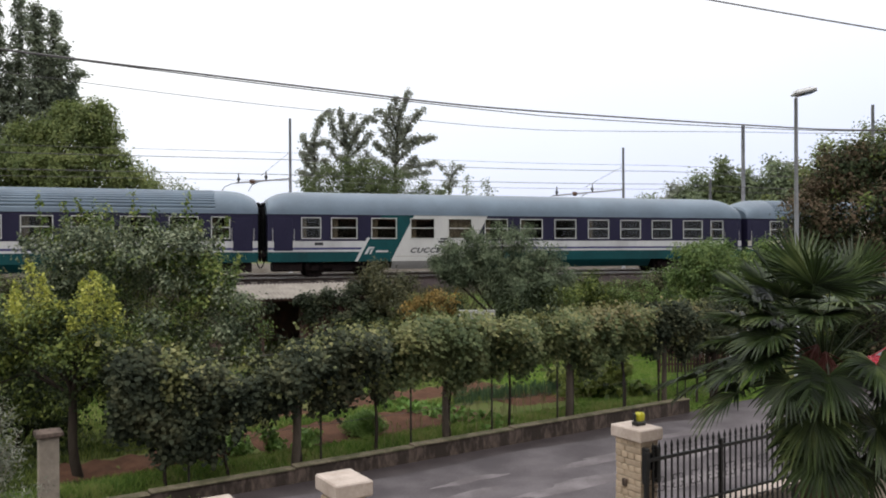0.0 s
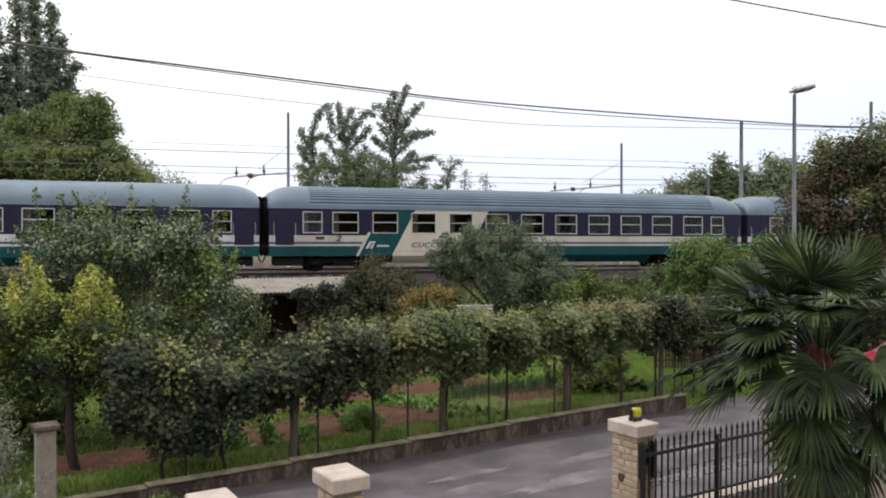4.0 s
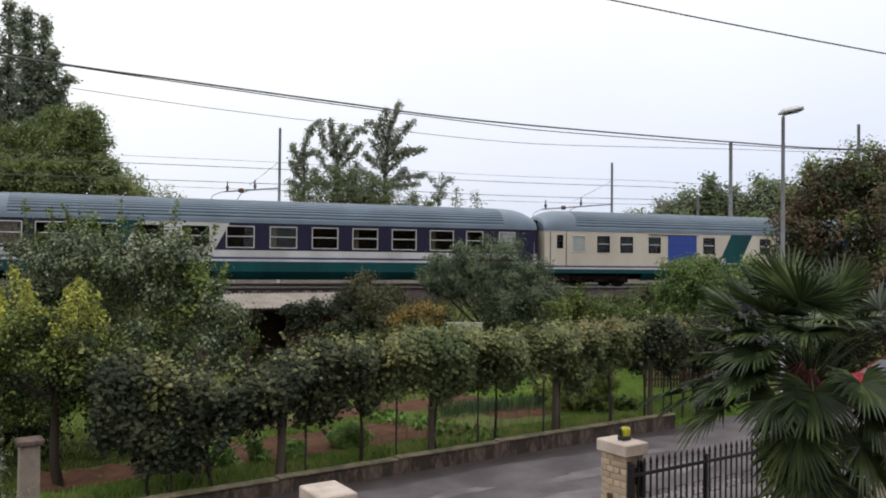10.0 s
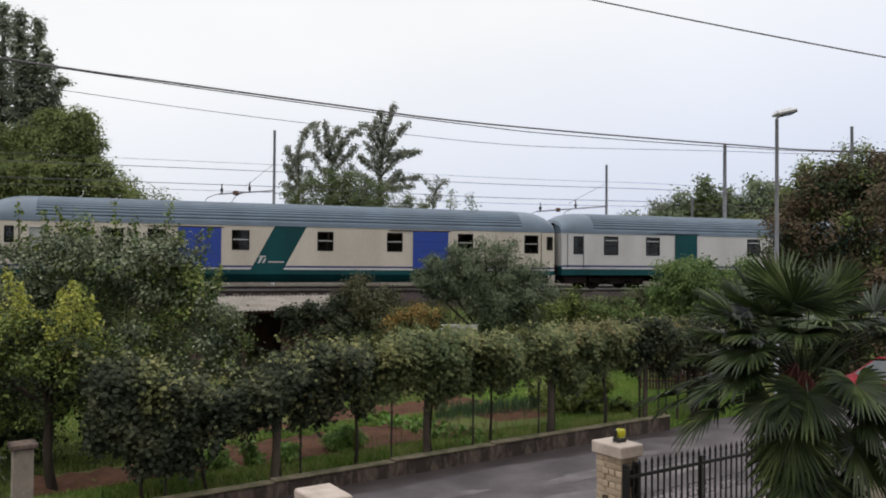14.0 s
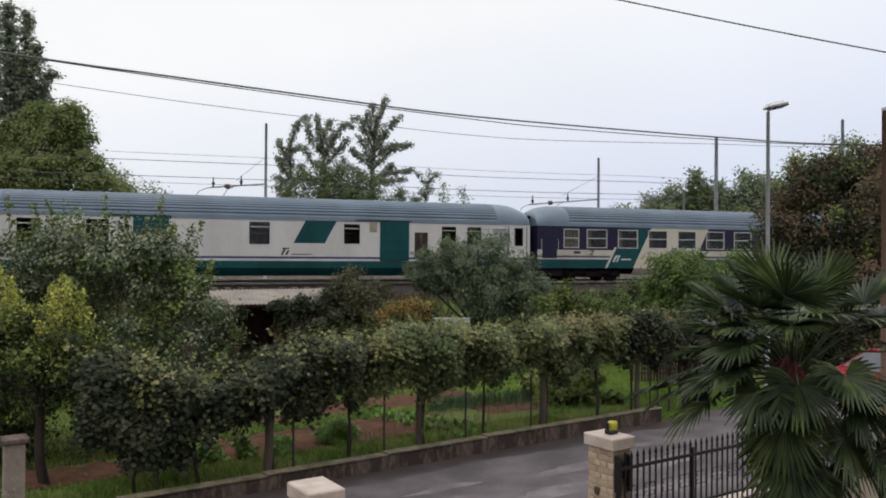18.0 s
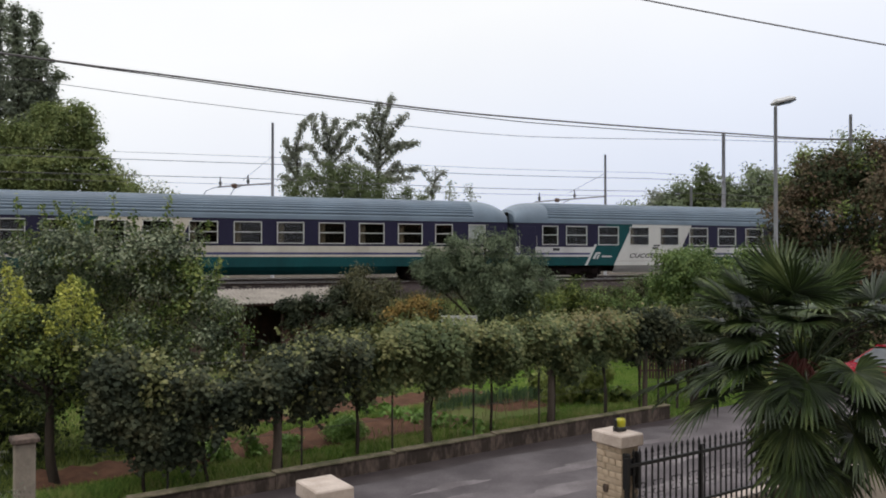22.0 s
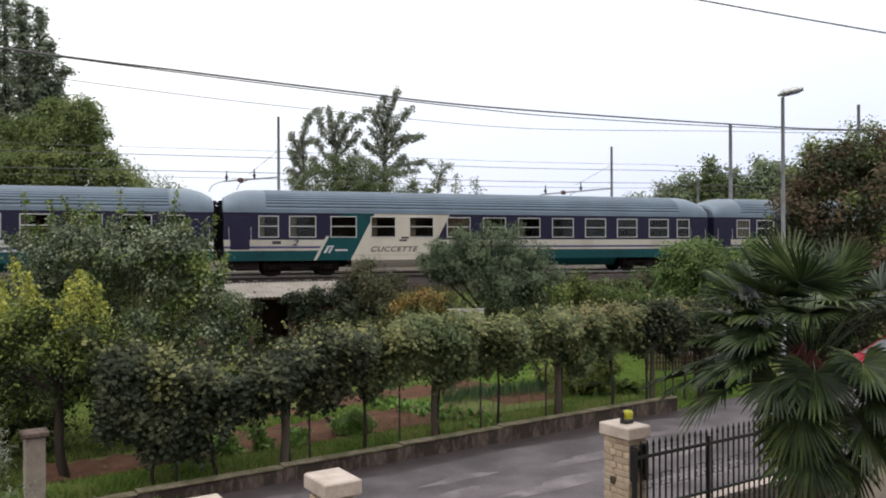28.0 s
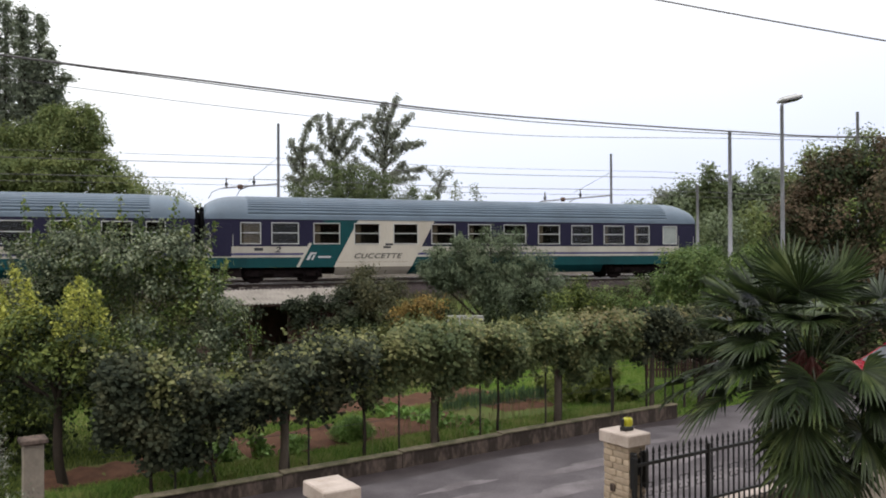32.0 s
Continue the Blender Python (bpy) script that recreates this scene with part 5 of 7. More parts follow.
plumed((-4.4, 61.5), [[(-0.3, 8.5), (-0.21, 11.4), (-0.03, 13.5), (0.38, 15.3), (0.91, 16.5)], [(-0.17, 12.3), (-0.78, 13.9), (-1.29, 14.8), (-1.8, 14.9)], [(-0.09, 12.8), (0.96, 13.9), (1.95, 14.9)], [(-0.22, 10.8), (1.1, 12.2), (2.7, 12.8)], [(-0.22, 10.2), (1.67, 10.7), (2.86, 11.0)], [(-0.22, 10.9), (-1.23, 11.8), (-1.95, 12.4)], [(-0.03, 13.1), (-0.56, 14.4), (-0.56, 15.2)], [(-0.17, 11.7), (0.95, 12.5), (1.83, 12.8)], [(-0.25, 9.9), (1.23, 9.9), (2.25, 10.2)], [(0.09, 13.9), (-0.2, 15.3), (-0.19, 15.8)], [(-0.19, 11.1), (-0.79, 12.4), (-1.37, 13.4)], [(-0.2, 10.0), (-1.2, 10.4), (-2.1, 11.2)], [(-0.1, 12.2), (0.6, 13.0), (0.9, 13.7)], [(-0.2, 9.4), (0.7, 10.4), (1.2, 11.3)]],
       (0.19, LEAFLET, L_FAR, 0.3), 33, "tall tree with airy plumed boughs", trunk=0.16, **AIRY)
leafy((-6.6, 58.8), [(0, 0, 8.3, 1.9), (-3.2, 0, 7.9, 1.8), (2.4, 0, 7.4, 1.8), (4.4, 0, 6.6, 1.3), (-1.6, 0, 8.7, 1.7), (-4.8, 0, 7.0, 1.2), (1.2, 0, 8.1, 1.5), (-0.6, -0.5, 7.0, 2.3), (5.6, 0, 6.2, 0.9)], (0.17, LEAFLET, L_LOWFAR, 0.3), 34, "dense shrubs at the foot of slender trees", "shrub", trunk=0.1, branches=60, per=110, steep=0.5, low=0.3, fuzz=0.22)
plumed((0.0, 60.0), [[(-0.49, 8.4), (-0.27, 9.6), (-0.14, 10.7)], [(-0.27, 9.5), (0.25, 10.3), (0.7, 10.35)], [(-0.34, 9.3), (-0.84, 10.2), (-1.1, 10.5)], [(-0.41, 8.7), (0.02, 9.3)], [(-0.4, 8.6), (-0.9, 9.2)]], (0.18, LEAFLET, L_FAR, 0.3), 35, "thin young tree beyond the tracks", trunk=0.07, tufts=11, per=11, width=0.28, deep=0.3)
leafy((0.9, 60.5), [(0, 0, 7.4, 0.9)], (0.18, LEAFLET, L_BROAD, 0.3), 36, "small pointed tree beyond the tracks", trunk=0.07, branches=44, per=44, low=0.08, fuzz=0.14)
leafy((2.5, 61.0), [(0, 0, 7.1, 0.9)], (0.18, LEAFLET, L_LOWFAR, 0.3), 37, "small pointed tree beyond the tracks", trunk=0.07, branches=44, per=44, low=0.08, fuzz=0.14)
# far woods on the other hand
rng = np.random.default_rng(77)
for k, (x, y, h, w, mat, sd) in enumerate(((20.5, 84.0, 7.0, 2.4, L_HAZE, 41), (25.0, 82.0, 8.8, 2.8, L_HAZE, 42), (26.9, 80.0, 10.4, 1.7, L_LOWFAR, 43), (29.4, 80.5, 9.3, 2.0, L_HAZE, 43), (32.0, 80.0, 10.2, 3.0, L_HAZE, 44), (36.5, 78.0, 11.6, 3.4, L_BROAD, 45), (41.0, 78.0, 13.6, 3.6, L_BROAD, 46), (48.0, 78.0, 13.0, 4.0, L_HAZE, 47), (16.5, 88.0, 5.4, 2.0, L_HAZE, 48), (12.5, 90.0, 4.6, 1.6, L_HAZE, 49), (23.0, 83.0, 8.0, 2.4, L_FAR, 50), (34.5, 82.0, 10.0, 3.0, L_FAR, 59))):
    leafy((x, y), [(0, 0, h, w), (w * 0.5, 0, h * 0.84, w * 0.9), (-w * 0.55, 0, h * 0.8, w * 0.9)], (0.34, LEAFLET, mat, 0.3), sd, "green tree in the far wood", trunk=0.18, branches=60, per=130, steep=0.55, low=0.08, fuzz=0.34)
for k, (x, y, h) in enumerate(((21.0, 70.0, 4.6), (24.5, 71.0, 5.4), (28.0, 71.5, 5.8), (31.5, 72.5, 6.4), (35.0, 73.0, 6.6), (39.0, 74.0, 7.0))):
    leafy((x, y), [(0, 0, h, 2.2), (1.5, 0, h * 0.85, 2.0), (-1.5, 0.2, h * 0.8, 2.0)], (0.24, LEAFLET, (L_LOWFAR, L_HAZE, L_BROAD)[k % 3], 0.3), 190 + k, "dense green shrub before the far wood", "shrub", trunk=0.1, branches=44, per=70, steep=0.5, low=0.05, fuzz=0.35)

# ---- scrub and trees on the near side of the bank ----
def bush(label, base, blobs, leafs, seed, trunk=0.05, limbs=8, bark=None, category="shrub", name="shrub"):
    z = ground_z(base[0], base[1])
    return tree(name, label, category, (base[0], base[1], z), blobs, leafs, trunk, bark or DARKBARK, seed, limbs, "", 0.3, 2)


leafy((2.1, 29.6), [(-0.4, 0, 4.7, 1.3, 0.4), (0.5, -0.1, 4.65, 1.5), (-1.5, 0.1, 4.45, 1.0, 0.62), (1.4, -0.2, 3.9, 1.4), (0.3, -0.5, 3.4, 1.5), (2.1, -0.2, 2.9, 1.3), (-2.4, 0.1, 4.0, 0.9, 0.66), (1.1, -0.6, 2.6, 1.6), (-2.9, 0.1, 3.5, 0.7, 0.72), (-0.6, -0.4, 3.0, 1.0, 0.3)], (0.15, SLIMMER, L_WILLOW, 1.3), 51,
      "grey-green willowy tree on the railway bank", trunk=0.10, branches=46, per=150, steep=0.7, low=0.3, fuzz=0.11, bow=0.36)
bush("olive-brown scrub at the foot of the bank", (-2.7, 29.2), [(0, 0, 2.4, 1.0, 0.9, 1.0), (-0.7, 0, 1.9, 0.9, 0.8, 1.1), (0.9, -0.3, 1.8, 0.9, 0.8, 1.0), (0.2, -0.4, 1.0, 1.5, 0.8, 1.0), (-0.2, 0, 3.0, 0.5, 0.5, 0.5)],
     [(420, 34, 0.17, 0.09, LEAFLET, L_SCRUB, 0.4)], 52)
bush("small shrub with rust-orange autumn leaves", (-0.85, 27.4), [(0, 0, 2.0, 0.65, 0.4, 0.40), (0.5, 0, 2.1, 0.35, 0.3, 0.42), (-0.5, 0, 1.8, 0.45, 0.35, 0.35), (0, 0, 1.3, 0.7, 0.4, 0.6)], [(120, 24, 0.12, 0.10, LEAFLET, L_RUST, 0.3)], 53, 0.03)
bush("dark green hedge on the bank", (3.9, 29.6), [(0, 0, 1.1, 1.4, 0.8, 1.2), (1.2, 0, 1.0, 1.0, 0.8, 1.1), (-1.2, 0, 1.1, 1.0, 0.8, 1.2)], [(300, 24, 0.16, 0.11, LEAFLET, L_DEEP, 0.3)], 54)
bush("low olive scrub on the railway bank", (7.2, 31.4), [(0, 0, 0.8, 1.8, 0.8, 0.9), (1.6, 0.4, 0.9, 1.2, 0.8, 0.9), (-1.8, -0.5, 0.8, 1.2, 0.8, 0.9), (0.4, -0.8, 0.3, 1.8, 0.7, 0.6)], [(420, 24, 0.16, 0.12, LEAFLET, L_SCRUB, 0.3), (380, 24, 0.15, 0.12, LEAFLET, L_BROAD, 0.3)], 55)
bush("dark tangled hedge beside the shed", (-1.6, 27.8), [(0, 0, 0.6, 1.3, 0.7, 0.8), (-1.6, 0, 0.9, 1.2, 0.7, 0.8), (1.6, 0.2, 0.5, 1.0, 0.7, 0.7)], [(330, 24, 0.16, 0.11, LEAFLET, L_DEEP, 0.3)], 56)
bush("scrub along the foot of the bank", (-14.0, 28.0), [(0, 0, 1.0, 2.4, 1.0, 1.3), (3, 0.6, 1.0, 2.0, 1.0, 1.2), (-3, -1, 1.0, 2.4, 1.0, 1.4), (-6, -2, 1.0, 2.4, 1.0, 1.4)], [(420, 22, 0.22, 0.14, LEAFLET, L_SCRUB, 0.3)], 57)
for k, (x, y, h) in enumerate(((4.9, 30.6, 1.0), (6.4, 31.0, 0.8), (7.9, 31.6, 1.0), (9.4, 32.2, 1.1), (3.2, 30.2, 0.9))):
    bush("rough green scrub along the ballast", (x, y), [(0, 0, h * 0.6, 0.9, 0.6, h * 0.5), (0.7, 0.2, h * 0.7, 0.6, 0.5, h * 0.45), (-0.6, 0, h * 0.5, 0.7, 0.5, h * 0.4)], [(150, 26, 0.14, 0.09, LEAFLET, (L_SCRUB, L_MIDGREEN, L_SCRUB, L_BROAD, L_DEEP)[k], 0.3)], 180 + k, 0.03)
bush("dark green shrub beside the willowy tree", (4.5, 28.6), [(0, 0, 2.2, 0.9, 0.7, 0.75), (0.8, 0.1, 1.9, 0.7, 0.6, 0.7), (-0.7, 0, 2.0, 0.7, 0.6, 0.7), (0.1, -0.2, 1.0, 1.2, 0.6, 0.9)], [(360, 26, 0.14, 0.09, LEAFLET, L_MIDGREEN, 0.3)], 186)
bush("dark undergrowth below the willowy tree", (1.6, 28.4), [(0, 0, 1.7, 1.2, 0.6, 0.9), (1.1, 0.1, 1.6, 0.8, 0.6, 0.8), (-1.0, 0, 1.4, 0.8, 0.6, 0.7)], [(330, 26, 0.15, 0.10, LEAFLET, L_DEEP, 0.3)], 188)
bush("olive-green scrub before the ballast", (7.0, 29.3), [(0, 0, 2.3, 1.1, 0.7, 0.7), (1.1, 0.2, 2.4, 0.8, 0.6, 0.6), (-1.0, 0, 2.0, 0.9, 0.6, 0.6), (0.2, -0.2, 1.2, 1.8, 0.6, 1.0)], [(300, 26, 0.14, 0.09, LEAFLET, L_SCRUB, 0.3), (200, 26, 0.14, 0.09, LEAFLET, L_ORCHARD, 0.3, 0.8)], 187)
for k, (x, y) in enumerate(((10.5, 33.6), (13.5, 34.2), (16.5, 35.5), (20, 36.5))):
    bush("scrub on the railway bank", (x, y), [(0, 0, 0.6, 1.7, 0.8, 0.8), (1.0, 0, 0.8, 1.0, 0.7, 0.8)], [(160, 22, 0.18, 0.13, LEAFLET, (L_SCRUB, L_DEEP)[k % 2], 0.3)], 160 + k)

# deep green inner leaves put the crown's inside shade into colour
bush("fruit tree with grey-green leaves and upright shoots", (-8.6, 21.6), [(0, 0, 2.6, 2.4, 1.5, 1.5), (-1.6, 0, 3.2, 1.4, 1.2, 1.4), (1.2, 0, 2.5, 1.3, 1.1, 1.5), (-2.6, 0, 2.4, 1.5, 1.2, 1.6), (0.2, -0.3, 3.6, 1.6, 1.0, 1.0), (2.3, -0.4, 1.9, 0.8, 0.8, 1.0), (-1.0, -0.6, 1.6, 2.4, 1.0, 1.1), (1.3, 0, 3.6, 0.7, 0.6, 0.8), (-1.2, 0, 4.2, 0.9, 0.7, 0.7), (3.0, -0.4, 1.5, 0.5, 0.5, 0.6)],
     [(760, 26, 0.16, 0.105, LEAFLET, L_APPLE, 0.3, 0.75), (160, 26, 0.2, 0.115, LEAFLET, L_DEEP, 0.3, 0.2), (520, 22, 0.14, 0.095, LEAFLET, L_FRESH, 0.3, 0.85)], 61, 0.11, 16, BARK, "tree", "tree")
rng = np.random.default_rng(62)
ob = thing("fruit_tree_shoots", "upright leafy shoots of a fruit tree", "tree shoots", pose(-8.6, 21.6, 0.3))
for k in range(38):
    x = -3.2 + 5.6 * k / 25 + rng.normal(0, 0.12) if k < 26 else 0.6 + 2.2 * (k - 26) / 11 + rng.normal(0, 0.1)
    zt = 4.95 - 0.10 * abs(x + 0.8) + 0.45 * math.sin(k * 2.1) + rng.normal(0, 0.2) if k < 26 else 4.05 - 0.35 * (x - 0.6) + rng.normal(0, 0.15)
    b = Build()
    path = limb(b, rng, (x * 0.8, rng.normal(0, 0.4), 2.6 if k < 26 else 2.0), (x, rng.normal(0, 0.4), zt), 0.018, 0.004, 0.04, 6, 5)
    sh = part("shoot", b.mesh("shoot", BARK), ob)
    n = 150
    t = rng.uniform(0.2, 1.0, n)
    P = np.array([path[0].lerp(path[-1], float(u)) for u in t]) + rng.normal(0, 1, (n, 3)) * (0.13 - 0.08 * t)[:, None]
    o = rng.normal(0, 1, (n, 3))
    part("shoot_leaves", leaves("shoot_leaves", P, o / np.linalg.norm(o, axis=1, keepdims=True), 0.11, OVAL, L_FRESH if k % 3 == 1 or k > 25 else L_APPLE, rng, 0.1), sh)

bush("green fruit tree with yellow-green top leaves", (7.3, 22.8), [(0.3, 0, 3.0, 1.3, 0.9, 0.9), (1.3, 0, 2.9, 0.9, 0.8, 1.0), (-0.5, 0, 2.6, 0.9, 0.8, 0.9), (0.4, 0, 3.7, 0.9, 0.7, 0.6), (1.3, 0, 3.6, 0.7, 0.5, 0.6), (-0.4, -0.2, 3.5, 0.6, 0.6, 0.6), (-0.8, 0, 3.3, 0.35, 0.4, 0.9)],
     [(700, 34, 0.14, 0.09, LEAFLET, L_ORCHARD, 0.4), (60, 22, 0.10, 0.085, LEAFLET, L_PALE, 0.4, 0.95)], 63, 0.07, 12, DARKBARK, "tree", "tree")
bush("small dark-leaved tree at the end of the vines", (6.85, 21.6), [(0.25, 0, 1.95, 0.7, 0.6, 0.5), (-0.45, 0, 2.0, 0.55, 0.5, 0.4), (0.85, 0, 1.8, 0.5, 0.5, 0.5), (0.2, 0, 2.3, 0.9, 0.5, 0.4)],
     [(360, 30, 0.13, 0.085, LEAFLET, L_DARKVINE, 0.5), (60, 22, 0.10, 0.085, LEAFLET, L_VINERUST, 0.4, 0.95)], 69, 0.06, 10, DARKBARK, "tree", "tree")
rng = np.random.default_rng(64)
# deep green among the brown, kept inside, also darkens the crown's hollows
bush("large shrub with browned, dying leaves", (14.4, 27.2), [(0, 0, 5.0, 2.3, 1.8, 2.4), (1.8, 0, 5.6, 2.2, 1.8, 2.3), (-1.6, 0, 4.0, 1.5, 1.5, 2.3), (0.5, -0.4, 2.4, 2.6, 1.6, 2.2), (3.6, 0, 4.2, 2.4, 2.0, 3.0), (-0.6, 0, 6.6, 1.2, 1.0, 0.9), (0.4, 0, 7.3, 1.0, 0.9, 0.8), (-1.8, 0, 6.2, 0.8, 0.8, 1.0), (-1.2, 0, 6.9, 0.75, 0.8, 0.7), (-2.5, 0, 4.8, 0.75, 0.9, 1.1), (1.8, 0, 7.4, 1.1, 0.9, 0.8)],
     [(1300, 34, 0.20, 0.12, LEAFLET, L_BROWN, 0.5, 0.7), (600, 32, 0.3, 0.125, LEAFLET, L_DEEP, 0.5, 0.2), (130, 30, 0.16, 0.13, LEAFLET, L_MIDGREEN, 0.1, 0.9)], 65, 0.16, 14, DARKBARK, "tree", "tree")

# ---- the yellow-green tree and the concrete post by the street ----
# inner leaves coloured darker to stand for shade within the crown
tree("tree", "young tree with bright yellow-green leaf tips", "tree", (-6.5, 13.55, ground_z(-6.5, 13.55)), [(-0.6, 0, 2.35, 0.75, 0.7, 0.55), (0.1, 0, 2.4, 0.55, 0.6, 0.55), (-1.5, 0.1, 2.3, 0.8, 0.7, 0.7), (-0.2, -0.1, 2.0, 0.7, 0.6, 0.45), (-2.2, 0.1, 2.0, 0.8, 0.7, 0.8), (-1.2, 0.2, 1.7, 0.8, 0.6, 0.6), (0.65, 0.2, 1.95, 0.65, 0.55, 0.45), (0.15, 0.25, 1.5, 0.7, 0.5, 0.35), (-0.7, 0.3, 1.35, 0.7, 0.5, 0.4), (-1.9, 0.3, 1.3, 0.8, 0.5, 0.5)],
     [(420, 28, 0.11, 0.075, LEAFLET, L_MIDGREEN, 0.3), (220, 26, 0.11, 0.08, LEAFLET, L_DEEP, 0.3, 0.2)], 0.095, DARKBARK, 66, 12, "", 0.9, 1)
ob = thing("bright_shoots", "upright yellow-green shoots of a young tree", "tree shoots", pose(-6.5, 13.55, 0.28))
rng = np.random.default_rng(67)
for k, (x, zt) in enumerate(((-2.5, 3.2), (-2.2, 3.35), (-1.9, 3.0), (-1.3, 3.4), (-1.15, 3.2), (-0.78, 3.75), (-0.7, 3.5), (-0.6, 3.3), (-0.12, 3.35), (0.0, 3.15), (0.22, 3.5), (0.38, 3.55), (0.5, 3.3), (0.62, 3.0), (-0.35, 3.0), (0.1, 2.8), (-0.95, 2.95))):
    b = Build()
    path = limb(b, rng, (x * 0.85, rng.normal(0, 0.2), 2.1), (x, rng.normal(0, 0.25), zt), 0.012, 0.003, 0.05, 5, 5)
    sh = part("shoot", b.mesh("shoot", BARK), ob)
    n = 330
    t = rng.uniform(0.1, 1.0, n) ** 0.8
    P = np.array([path[0].lerp(path[-1], float(u)) for u in t]) + rng.normal(0, 1, (n, 3)) * (0.21 * (1.12 - t))[:, None]
    o = rng.normal(0, 1, (n, 3))
    for lo, hi, lm in ((0.0, 0.36, L_MIDGREEN), (0.36, 1.1, L_LIME)):
        pick = (t + rng.normal(0, 0.08, n) >= lo) & (t < hi)
        part("shoot_leaves", leaves("shoot_leaves", P[pick], o[pick] / np.linalg.norm(o[pick], axis=1, keepdims=True), 0.062, LEAFLET, lm, rng, 0.1), sh)

bush("dense dark undergrowth behind a young tree", (-8.7, 15.2), [(0, 0, 1.3, 1.0, 0.6, 0.9), (1.2, 0.1, 1.0, 0.8, 0.5, 0.7), (-1.2, 0, 1.5, 1.0, 0.6, 1.0), (0.3, 0, 0.6, 1.3, 0.6, 0.5), (2.0, 0.4, 1.0, 0.9, 0.5, 0.8)], [(320, 26, 0.14, 0.10, OVAL, L_DEEP, 0.3)], 68, 0.05)
post = thing("gate_post", "grey concrete post with a projecting cap", "post", pose(-5.88, 11.3, 0, rz=34.5))
part("shaft", Build().box((-0.13, -0.13, -0.1), (0.13, 0.13, 1.53), bevel=0.015).mesh("shaft", POSTSTONE), post)
part("cap", Build().box((-0.18, -0.18, 1.53), (0.18, 0.18, 1.60), bevel=0.012).mesh("cap", WALLSTONE), post, "dark weathered cap slab")


# ---- vine trellis along the wall ----
VTOP = [(-9.5, 2.75), (-7.5, 2.85), (-6.2, 2.86), (-5.4, 2.74), (-4.7, 2.62), (-4.3, 2.40), (-4.05, 2.02), (-3.7, 1.95), (-3.45, 2.25), (-3.1, 2.52), (-2.4, 2.78), (-1.7, 2.7), (-1.2, 2.74), (-0.7, 2.88), (0.2, 2.93), (0.9, 2.7), (1.6, 2.76), (2.4, 2.85), (3.8, 2.83), (5.2, 2.88), (7.2, 2.7)]
VLOW = [(-9.5, 1.7), (-6.0, 1.45), (-5.3, 0.60), (-4.3, 0.50), (-3.7, 1.1), (-2.2, 1.18), (-1.2, 1.28), (0.5, 1.36), (2.6, 1.38), (5.2, 1.48), (7.2, 1.5)]


STEMS = (-6.9, -5.9, -4.9, -4.0, -2.87, -1.57, -0.10, 1.18, 2.75, 4.17, 5.18, 6.4)


